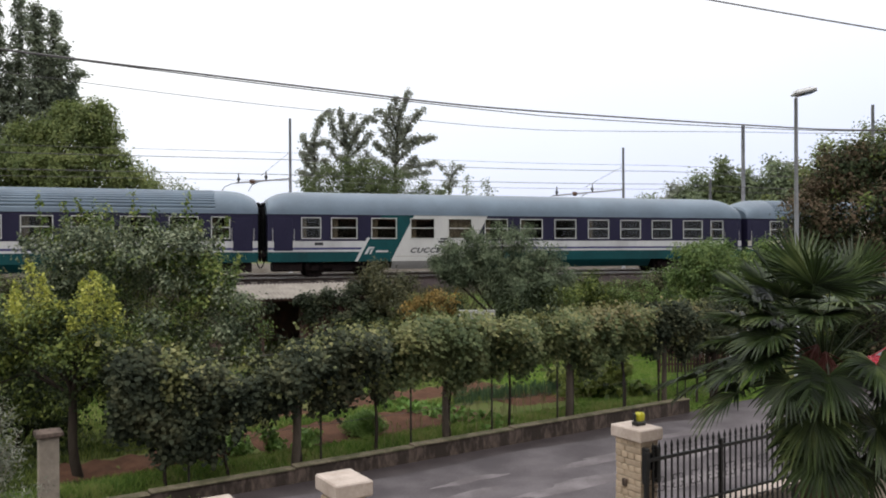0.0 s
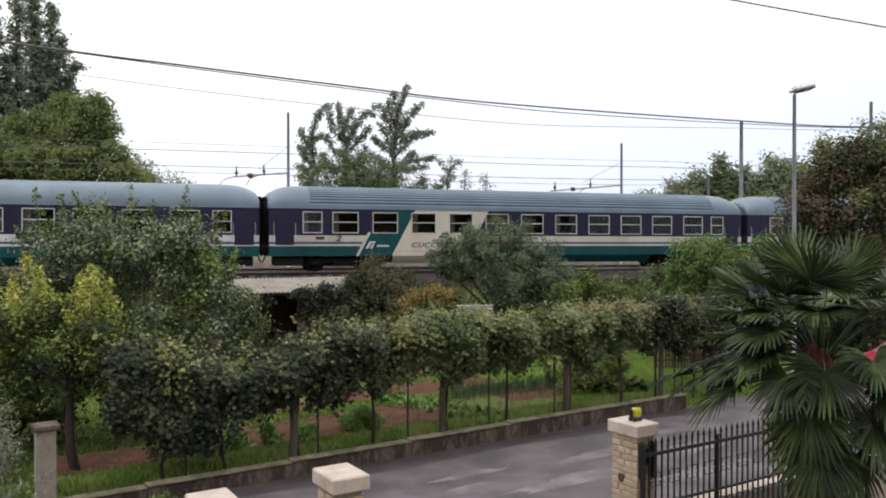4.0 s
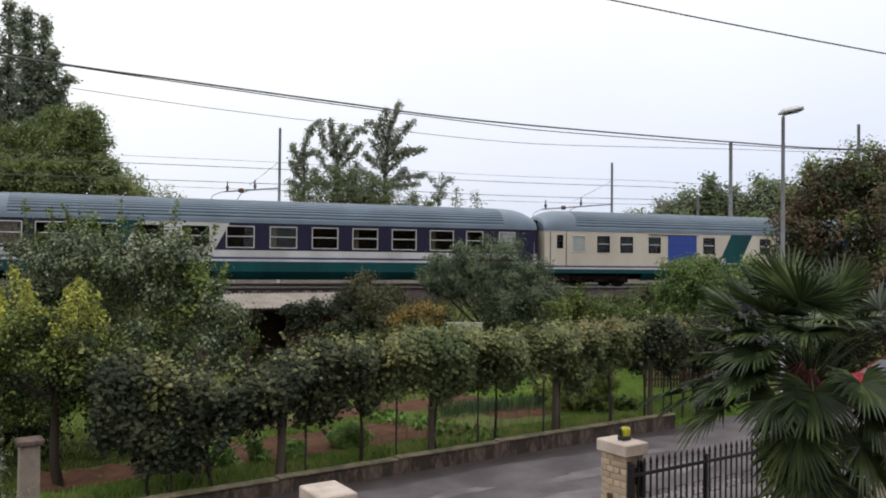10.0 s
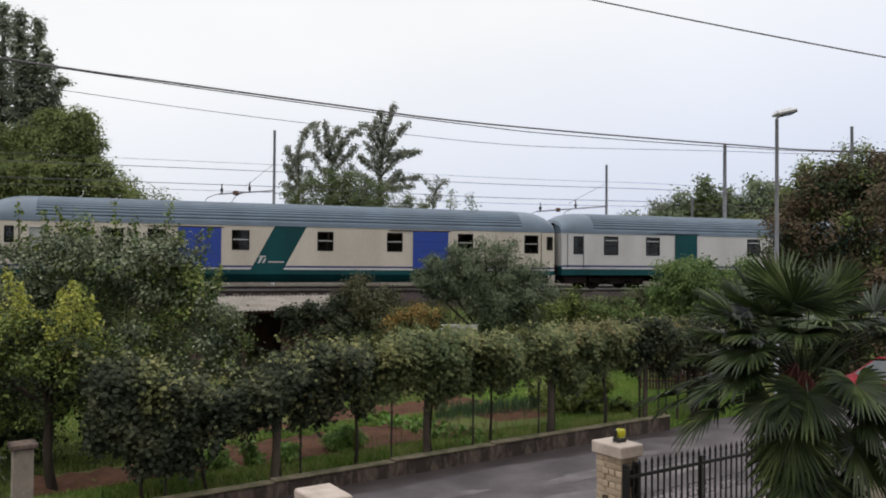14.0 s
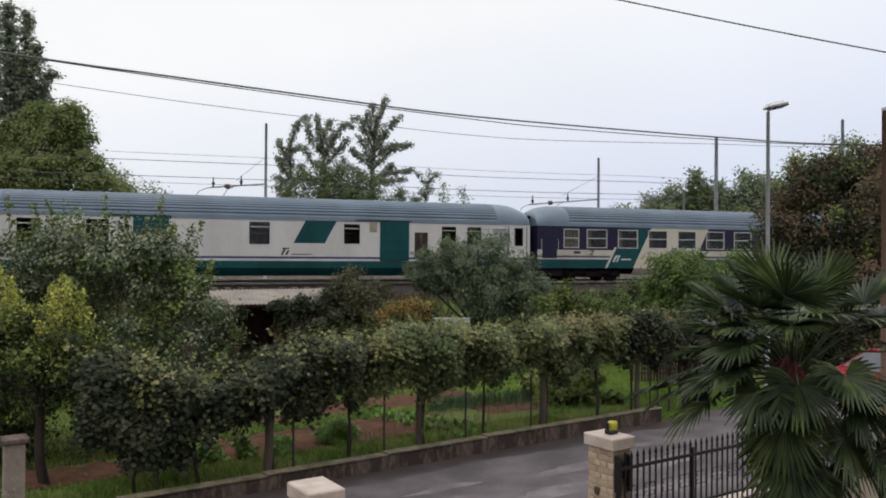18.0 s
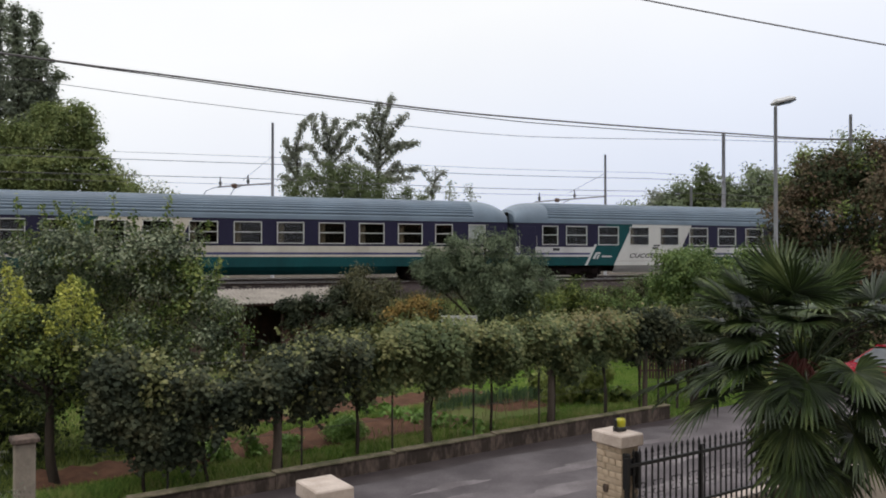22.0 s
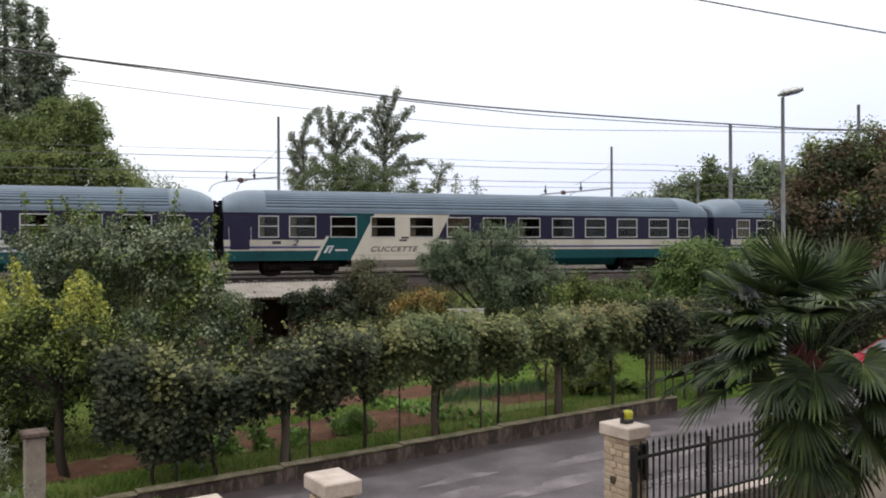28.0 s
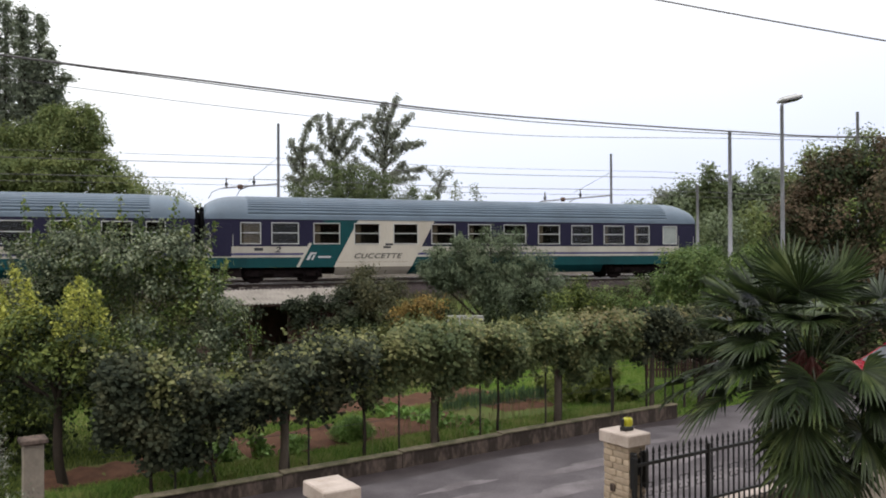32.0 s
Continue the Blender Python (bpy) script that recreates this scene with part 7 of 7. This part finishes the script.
part("lens", Build().box((0.12, -0.17, -0.085), (0.485, 0.17, -0.051), bevel=0.008).mesh("lens", DARKGLASS), head)
wp = thing("utility_pole", "brown wooden pole beside the street", "pole", pose(8.12, 14.0, 0))
part("shaft", Build().tube([(0, 0, -0.2), (0.01, 0, 3.5), (0.0, 0, 6.85)], [0.10, 0.09, 0.075], 12).mesh("shaft", WOODPOLE, True), wp)
part("cap", Build().tube([(0, 0, 6.85), (0, 0, 6.90), (0, 0, 6.93)], [0.08, 0.08, 0.02], 12).mesh("cap", GALV), wp)


# ---- kitchen garden ----
L_LAWN = leaf_material("lawn_blades", [(0.10, 0.19, 0.035), (0.16, 0.275, 0.05), (0.22, 0.33, 0.065), (0.28, 0.34, 0.10)])
L_LEEK = leaf_material("leek_leaves", [(0.06, 0.11, 0.06), (0.10, 0.16, 0.085), (0.14, 0.21, 0.10)])
def soil_bed(label, s0, s1, o0, o1, seed):
    b = Build()
    n, k = max(4, int((s1 - s0) / 0.16)), max(4, int((o1 - o0) / 0.16))
    for j in range(k + 1):
        for i in range(n + 1):
            s, o = s0 + (s1 - s0) * i / n, o0 + (o1 - o0) * j / k
            p = by_wall(s, o, 0)
            rim = min(i, n - i, j, k - j)
            z = ground_z(p.x, p.y) + (-0.03 if rim == 0 else 0.03 + 0.035 * math.sin(s * 11 + seed) + 0.035 * noise.noise((p.x * 4, p.y * 4, seed)))
            b.v.append((p.x, p.y, z))
    for j in range(k):
        for i in range(n):
            q = j * (n + 1) + i
            b.f.append((q, q + 1, q + n + 2, q + n + 1))
            b.s.append(0)
    thing("vegetable_bed", label, "garden bed", data=b.mesh("vegetable_bed", SOIL, True), group="beds of the kitchen garden")


soil_bed("tilled bed of reddish soil behind the vines", -3.6, 2.2, 0.95, 3.3, 1)
soil_bed("bare reddish bed further up the garden", -0.5, 4.6, 3.6, 5.6, 2)
soil_bed("dark soil bed under the hanging vines", -7.4, -4.0, 1.3, 2.6, 3)
soil_bed("narrow bed of dark soil by the squash", 3.2, 5.4, 2.0, 3.4, 4)
soil_bed("reddish bed in the back of the garden", -5.2, -1.2, 3.8, 5.8, 5)


def plant(name, label, x, y, blobs, leafs, seed, group=""):
    rng = np.random.default_rng(seed)
    ob = thing(name, label, "plant", pose(x, y, ground_z(x, y)), group)
    for clumps, per, spread, size, shape, mat, droop in leafs:
        pts, out = clumped(rng, blobs, clumps, per, spread, 0.3)
        pts[:, 2] = np.maximum(pts[:, 2], 0.01)
        part("foliage", leaves("foliage", pts, out, size, shape, mat, rng, droop), ob)
    st = Build()
    for k in range(7):
        q = blobs[k % len(blobs)]
        limb(st, rng, (0, 0, -0.05), (q[0] + rng.normal(0, 0.3) * q[3], q[1], q[2] + 0.3 * q[5]), 0.012, 0.004, 0.05, 4, 5)
    part("stem", st.mesh("stem", L_GRASS), ob)
    return ob


def lettuce_base():
    rng = np.random.default_rng(81)
    ob = thing("lettuce", "pale green lettuce in a garden row", "lettuce", pose(0, 0, -50), "lettuces in rows")
    n = 34
    a = rng.uniform(0, 2 * math.pi, n)
    out = np.stack([np.cos(a), np.sin(a), np.full(n, 0.2)], 1)
    P = np.stack([np.cos(a) * 0.03, np.sin(a) * 0.03, rng.uniform(0.01, 0.09, n)], 1)
    part("leaf_head", leaves("leaf_head", P, out, 0.125, OVAL, L_LETTUCE, rng, -0.3, 0.4), ob)
    part("heart", leaves("heart", P[:10] * 0.5 + np.array([0, 0, 0.05]), out[:10] + np.array([0, 0, 1.0]), 0.12, OVAL, L_LETTUCE, rng, -0.8, 0.4), ob)
    return ob


let = lettuce_base()
rng = np.random.default_rng(82)
first = True
for row in range(3):
    for k in range(13):
        t = k / 12
        x, y = -2.0 + 2.6 * t + 0.30 * row + rng.normal(0, 0.03), 19.6 - 2.45 * t + 0.26 * row + rng.normal(0, 0.03)
        m = pose(x, y, ground_z(x, y) + 0.03, 0, 0, rng.uniform(0, 360))
        if first:
            let.matrix_basis, first = m, False
        else:
            copy_thing(let, m)
plant("parsley_bush", "round bright green herb bush on bare soil", -1.95, 16.5, [(0, 0, 0.25, 0.42, 0.36, 0.26)], [(190, 26, 0.06, 0.075, SLIM, L_LETTUCE, -0.5), (130, 20, 0.06, 0.05, OVAL, L_LETTUCE, -0.2)], 83)
for k, (x, y, r) in enumerate(((3.2, 20.9, 0.50), (3.75, 21.2, 0.55), (4.25, 21.6, 0.45), (2.9, 21.7, 0.5), (3.5, 22.2, 0.55))):
    plant("currant_bush", "yellow-green soft fruit bush in the garden", x, y, [(0, 0, 0.45, r, r * 0.8, 0.45), (0.2, 0, 0.75, r * 0.6, r * 0.5, 0.3)], [(190, 22, 0.09, 0.085, LEAFLET, L_CURRANT, 0.2)], 84 + k, "bushes of the garden")
for k, (x, y) in enumerate(((4.35, 20.7), (4.75, 20.9))):
    plant("squash_plant", "low squash plant with broad dark leaves", x, y, [(0, 0, 0.14, 0.36, 0.30, 0.14)], [(36, 8, 0.10, 0.18, LOBED, L_MIDGREEN, 0.1)], 94 + k, "squash plants")
for k, (x, y) in enumerate(((-4.2, 14.9), (-3.6, 15.2), (-5.0, 14.5), (-3.0, 15.6))):
    plant("weed_clump", "leafy green weeds on dark soil", x, y, [(0, 0, 0.2, 0.28, 0.22, 0.2)], [(34, 14, 0.07, 0.10, OVAL, L_LETTUCE, 0.1)], 104 + k, "weeds of the garden")
for k in range(7):
    x, y = 0.2 + 0.42 * k, 20.0 + 0.26 * k
    rng = np.random.default_rng(120 + k)
    ob = thing("leek_clump", "blue-green leeks in a row", "leek", pose(x, y, ground_z(x, y)), "leeks in rows")
    n = 90
    P = np.stack([rng.uniform(-0.25, 0.25, n), rng.uniform(-0.35, 0.35, n), rng.uniform(0, 0.05, n)], 1)
    base = np.array([(-0.02, 0, 0), (0.02, 0, 0), (0.018, 0.03, 0.6), (0, 0.16, 1.0), (-0.018, 0.03, 0.6)])
    a = rng.uniform(0, 2 * math.pi, n)
    sc = rng.uniform(0.2, 0.42, n)
    V = np.zeros((n, 5, 3))
    V[:, :, 0] = P[:, 0:1] + sc[:, None] * (np.cos(a)[:, None] * base[:, 0] - np.sin(a)[:, None] * base[:, 1])
    V[:, :, 1] = P[:, 1:2] + sc[:, None] * (np.sin(a)[:, None] * base[:, 0] + np.cos(a)[:, None] * base[:, 1])
    V[:, :, 2] = P[:, 2:3] + sc[:, None] * base[:, 2]
    part("leek_leaves", raw_mesh("leek_leaves", V, [(0, 1, 2, 3, 4)], L_LEEK), ob)




# grass blades: one object of stuff for each stretch
def grass(label, n, pick, lo, hi, seed, mat=None, thick=1.0):
    rng = np.random.default_rng(seed)
    P = np.array([pick(rng) for _ in range(n)])
    a = rng.uniform(0, 2 * math.pi, n)
    h = rng.uniform(lo, hi, n)
    w = thick * (0.008 + 0.010 * rng.random(n))
    lean = rng.uniform(0.1, 0.6, n) * h
    c, s = np.cos(a), np.sin(a)
    V = np.zeros((n, 4, 3))
    for i, (u, t) in enumerate(((-1, 0), (1, 0), (0.5, 0.6), (-0.2, 1))):
        V[:, i, 0] = P[:, 0] + w * u * c - lean * t * t * s
        V[:, i, 1] = P[:, 1] + w * u * s + lean * t * t * c
        V[:, i, 2] = P[:, 2] + h * t
    thing("grass", label, "grass", kind="stuff", data=raw_mesh("grass", V, [(0, 1, 2), (0, 2, 3)], mat or L_GRASS))


def strip(s0, s1, o0, o1):
    def pick(rng):
        p = by_wall(rng.uniform(s0, s1), rng.uniform(o0, o1), 0)
        return (p.x, p.y, ground_z(p.x, p.y) - 0.015)
    return pick


grass("uneven green grass strip behind the garden wall", 46000, strip(-11, 6.6, 0.30, 1.05), 0.05, 0.17, 131, None, 0.5)
grass("green lawn at the end of the garden", 60000, strip(4.8, 13.0, 0.35, 7.0), 0.04, 0.11, 132, L_LAWN, 0.7)
grass("rough grass in the back of the garden", 24000, strip(-10, 5.5, 5.5, 11.0), 0.08, 0.25, 133, None, 0.6)
# darker blade colour here carries the shade below the tree and vines
grass("grass at the shaded end of the garden", 14000, strip(-12, -4.0, 0.3, 1.35), 0.04, 0.11, 134, L_MIDGREEN, 0.6)
grass("grass beside the shaded bed", 9000, strip(-12, -7.4, 1.3, 2.7), 0.05, 0.13, 139, L_MIDGREEN, 0.6)
grass("rough grass behind the shaded bed", 18000, strip(-12, -4.0, 2.6, 6.0), 0.05, 0.15, 138, L_MIDGREEN, 0.6)
rng = np.random.default_rng(135)
straw = Build()
for k in range(90):
    p = by_wall(rng.uniform(-1.5, 4.5), rng.uniform(0.35, 1.1), 0)
    g = ground_z(p.x, p.y) - 0.02
    h = rng.uniform(0.3, 0.65)
    dx, dy = rng.normal(0, 0.12 * h), rng.normal(0, 0.12 * h)
    straw.tube([(p.x, p.y, g), (p.x + 0.4 * dx, p.y + 0.4 * dy, g + 0.6 * h), (p.x + dx, p.y + dy, g + h)], [0.005, 0.005, 0.010], 4)
thing("dry_grass", "dry straw-coloured seed stalks by the wall", "grass", kind="stuff", data=straw.mesh("dry_grass", L_STRAW))
grass("garden grass between the beds", 16000, strip(-4.0, 5.5, 3.2, 3.9), 0.05, 0.15, 136, None, 0.6)


def bank_spot(rng):
    p = on_track(rng.uniform(-8, 60), rng.uniform(-9.5, -2.2), 0)
    return (p.x, p.y, ground_z(p.x, p.y) - 0.02)


grass("dry weeds and grass on the railway bank", 44000, bank_spot, 0.12, 0.45, 137, L_SCRUB)


# ---- pale wall, picket fence, roses, car at the end of the garden ----
pw = thing("boundary_wall", "pale whitewashed concrete boundary wall", "wall", pose(0.1, 26.0, 0, rz=1.5), kind="structure")
for k, x in enumerate(np.arange(0, 1.2, 0.6)):
    part("slab", Build().box((x, 0, 0.1), (x + 0.59, 0.12, 2.14), bevel=0.015).mesh("slab", PALEWALL), pw)
part("coping", Build().box((-0.02, -0.02, 2.142), (1.20, 0.14, 2.17), bevel=0.012).mesh("coping", PALEWALL), pw)

bush("dark green hedge along the pale wall", (2.5, 26.4), [(-0.6, 0, 1.3, 0.8, 0.5, 0.75), (0.4, 0, 1.2, 0.8, 0.5, 0.7), (1.4, 0, 1.1, 0.9, 0.5, 0.7)], [(240, 24, 0.13, 0.10, OVAL, L_DEEP, 0.3)], 58)
pf = thing("picket_fence", "brown wooden picket fence at the lawn's end", "fence", pose(6.3, 24.6, ground_z(7.5, 24.6), rz=6))
pk = Build()
pk.box((-0.03, -0.012, 0.02), (0.03, 0.012, 0.92))
pk.face([(-0.03, -0.012, 0.92), (0.03, -0.012, 0.92), (0, -0.012, 0.98)])
pk.face([(0.03, 0.012, 0.92), (-0.03, 0.012, 0.92), (0, 0.012, 0.98)])
pk_mesh = pk.mesh("picket", SHEDWOOD)
for k in range(34):
    part("picket", pk_mesh, pf, m=pose(0.1 * k, 0, 0))
for z in (0.25, 0.72):
    part("rail", Build().box((-0.05, 0.013, z), (3.4, 0.04, z + 0.06), bevel=0.004).mesh("rail", SHEDWOOD), pf)
for k, x in enumerate((7.6, 8.3, 9.0)):
    ob = plant("rose_bush", "shrub with white flowers over a picket fence", x, 25.2, [(0, 0, 0.9, 0.5, 0.4, 0.5), (0.1, 0, 1.2, 0.35, 0.3, 0.35)], [(90, 20, 0.10, 0.08, OVAL, L_DEEP, 0.2)], 141 + k, "rose bushes")
    rng = np.random.default_rng(150 + k)
    pts, out = clumped(rng, [(0, -0.1, 1.0, 0.5, 0.35, 0.6)], 60, 9, 0.03, 0.8)
    part("blossoms", leaves("blossoms", pts, out, 0.06, OVAL, PETAL, rng, 0.0), ob, "white blossoms")
tree("tree", "tall clipped dark hedge beyond the fence", "hedge", (10.2, 27.6, 0.3), [(0, 0, 0.9, 1.6, 0.7, 0.9), (2.2, 0.2, 1.0, 1.5, 0.8, 1.0), (-2.2, 0, 0.8, 1.4, 0.7, 0.8), (4.4, 0.2, 1.0, 1.6, 0.8, 1.0)], [(520, 24, 0.16, 0.11, OVAL, L_DEEP, 0.3)], 0.06, DARKBARK, 165, 8)


def car(x, y, rz):
    """A small hatchback, its nose along -x."""
    ob = thing("parked_car", "red small hatchback parked beyond the street", "car", pose(x, y, ground_z(x, y), rz=rz))
    prof = [(-2.0, 0.30), (-2.02, 0.55), (-1.92, 0.78), (-1.0, 0.95), (-0.95, 0.97), (1.85, 1.0), (1.95, 0.75), (1.96, 0.35), (1.5, 0.22), (-1.6, 0.22)]
    b = Build()
    ys = [(-0.82, 0.94), (-0.84, 1.0), (0.84, 1.0), (0.82, 0.94)]
    rings = [[(px * k, y2, 0.55 + (pz - 0.55) * k) for px, pz in prof] for y2, k in ys]
    for r0, r1 in zip(rings[:-1], rings[1:]):
        for i in range(len(prof)):
            j = (i + 1) % len(prof)
            b.face([r0[i], r0[j], r1[j], r1[i]])
    b.face(rings[0][::-1])
    b.face(rings[-1])
    part("body", b.mesh("body", CARRED), ob, "glossy red car body")
    c = Build()
    lo = [(-1.0, -0.74, 0.96), (1.85, -0.74, 1.0), (1.85, 0.74, 1.0), (-1.0, 0.74, 0.96)]
    hi = [(-0.25, -0.60, 1.44), (1.45, -0.60, 1.46), (1.45, 0.60, 1.46), (-0.25, 0.60, 1.44)]
    for i in range(4):
        j = (i + 1) % 4
        c.face([lo[i], lo[j], hi[j], hi[i]])
    part("glasshouse", c.mesh("glasshouse", CARGLASS), ob, "car windows coloured as if mirroring pale sky")
    part("roof", Build().box((-0.28, -0.62, 1.43), (1.48, 0.62, 1.48), bevel=0.02).mesh("roof", CARRED), ob)
    pl = Build()
    for p, q in zip(lo, hi):
        pl.tube([p, q], 0.022, 6)
    part("pillar", pl.mesh("pillar", CARRED), ob)
    for wx in (-1.3, 1.25):
        for wy in (-0.76, 0.76):
            w = part("wheel", Build().tube([(wx, wy - 0.09, 0.30), (wx, wy - 0.07, 0.30), (wx, wy + 0.07, 0.30), (wx, wy + 0.09, 0.30)], [0.27, 0.30, 0.30, 0.27], 20).mesh("wheel", RUBBER), ob)
            part("rim", Build().tube([(wx, wy - 0.095, 0.30), (wx, wy + 0.095, 0.30)], 0.18, 14).mesh("rim", ALU), w)
    for wy in (-0.58, 0.58):
        part("headlight", Build().box((-2.0, wy - 0.17, 0.62), (-1.86, wy + 0.17, 0.76), bevel=0.03).mesh("headlight", FROST), ob)
    part("bumper", Build().box((-2.06, -0.78, 0.32), (-1.9, 0.78, 0.50), bevel=0.04).mesh("bumper", CARRED), ob)
    part("number_plate", Build().box((-2.075, -0.25, 0.38), (-2.06, 0.25, 0.48)).mesh("number_plate", CHALK), ob)
    return ob


car(13.9, 23.8, 12)

# ---- olive and weeds near the house ----
ol = tree("tree", "silvery olive tree by the concrete post", "olive tree", (-5.88, 9.4, 0.05), [(0, 0, 1.55, 0.6, 0.5, 0.75), (0.3, -0.1, 1.1, 0.5, 0.4, 0.6), (-0.6, 0, 1.7, 0.6, 0.5, 0.7), (0.15, 0, 2.05, 0.35, 0.3, 0.4)],
          [(170, 26, 0.10, 0.085, SLIM, L_OLIVE, -0.2), (120, 24, 0.12, 0.075, SLIM, L_OLIVE, 0.1)], 0.07, BARK, 171, 12)
rng = np.random.default_rng(172)
for k in range(16):
    b = Build()
    x1, z1 = rng.uniform(0.30, 0.62), rng.uniform(0.75, 2.25)
    path = limb(b, rng, (0.05, rng.normal(0, 0.1), max(0.5, z1 - 0.75)), (x1, rng.normal(0, 0.25), z1), 0.008, 0.003, 0.10, 6, 5)
    tg = part("twig", b.mesh("twig", POSTSTONE), ol, "pale olive twig")
    n = 34
    u = rng.uniform(0.2, 1.0, n)
    P = np.array([path[0].lerp(path[-1], float(v)) for v in u]) + rng.normal(0, 0.012, (n, 3))
    o = rng.normal(0, 1, (n, 3))
    part("shoot_leaves", leaves("shoot_leaves", P, o / np.linalg.norm(o, axis=1, keepdims=True), 0.062, SLIM, L_OLIVE, rng, -0.5), tg)
for k in range(4):
    x = -5.5 + 0.42 * k
    y = WY + x * 0.687 - 0.35
    plant("roadside_weed", "green weeds at the foot of the wall", x, y, [(0, 0, 0.12, 0.22, 0.12, 0.13)], [(18, 12, 0.05, 0.06, OVAL, L_FRESH, 0.1)], 173 + k, "weeds by the wall")


# ---- motion of the train ----
GONE = [(0, 58.34), (1, 51.69), (2, 45.09), (3, 38.56), (4, 32.1), (5, 25.62), (6, 19.17), (7, 12.70), (8, 6.39), (9, 0.0), (10, -6.34), (11, -12.53), (12, -18.87), (13, -25.22), (14, -31.44), (15, -37.9), (16, -44.65), (17, -51.62), (18, -58.80), (19, -65.81), (20, -72.78), (21, -79.90), (22, -86.85), (23, -93.68), (24, -100.63), (25, -107.52), (26, -114.3), (27, -121.1), (28, -127.87), (29, -134.75), (30, -141.62), (31, -148.25), (32, -155.05)]


def gone(t):
    """How far along the track the joint behind the third coach lies."""
    i = min(int(t), 31)
    p = [GONE[max(0, min(32, i + k))][1] for k in (-1, 0, 1, 2)]
    if i == 0:
        p[0] = 2 * p[1] - p[2]
    if i == 31:
        p[3] = 2 * p[2] - p[1]
    u = t - i
    return 0.5 * (2 * p[1] + (p[2] - p[0]) * u + (2 * p[0] - 5 * p[1] + 4 * p[2] - p[3]) * u * u + (3 * p[1] - p[0] - 3 * p[2] + p[3]) * u ** 3)


def motions():
    ts = [0.5 * i for i in range(65)]
    turn = math.degrees(AL)
    for k, coach in enumerate(ORDER):
        walk(coach, [(t, pose(*on_track(PITCH * (k - 3) + gone(t), 0.0, RAIL), rz=turn)) for t in ts])
        for bogie in coach.children:
            if not bogie.name.startswith("bogie"):
                continue
            for axle in bogie.children:
                at = axle.matrix_basis.translation.copy()
                walk(axle, [(0.1 * i, pose(at.x, at.y, at.z, ry=math.degrees(gone(0.1 * i) / 0.46) % 360)) for i in range(321)])


motions()
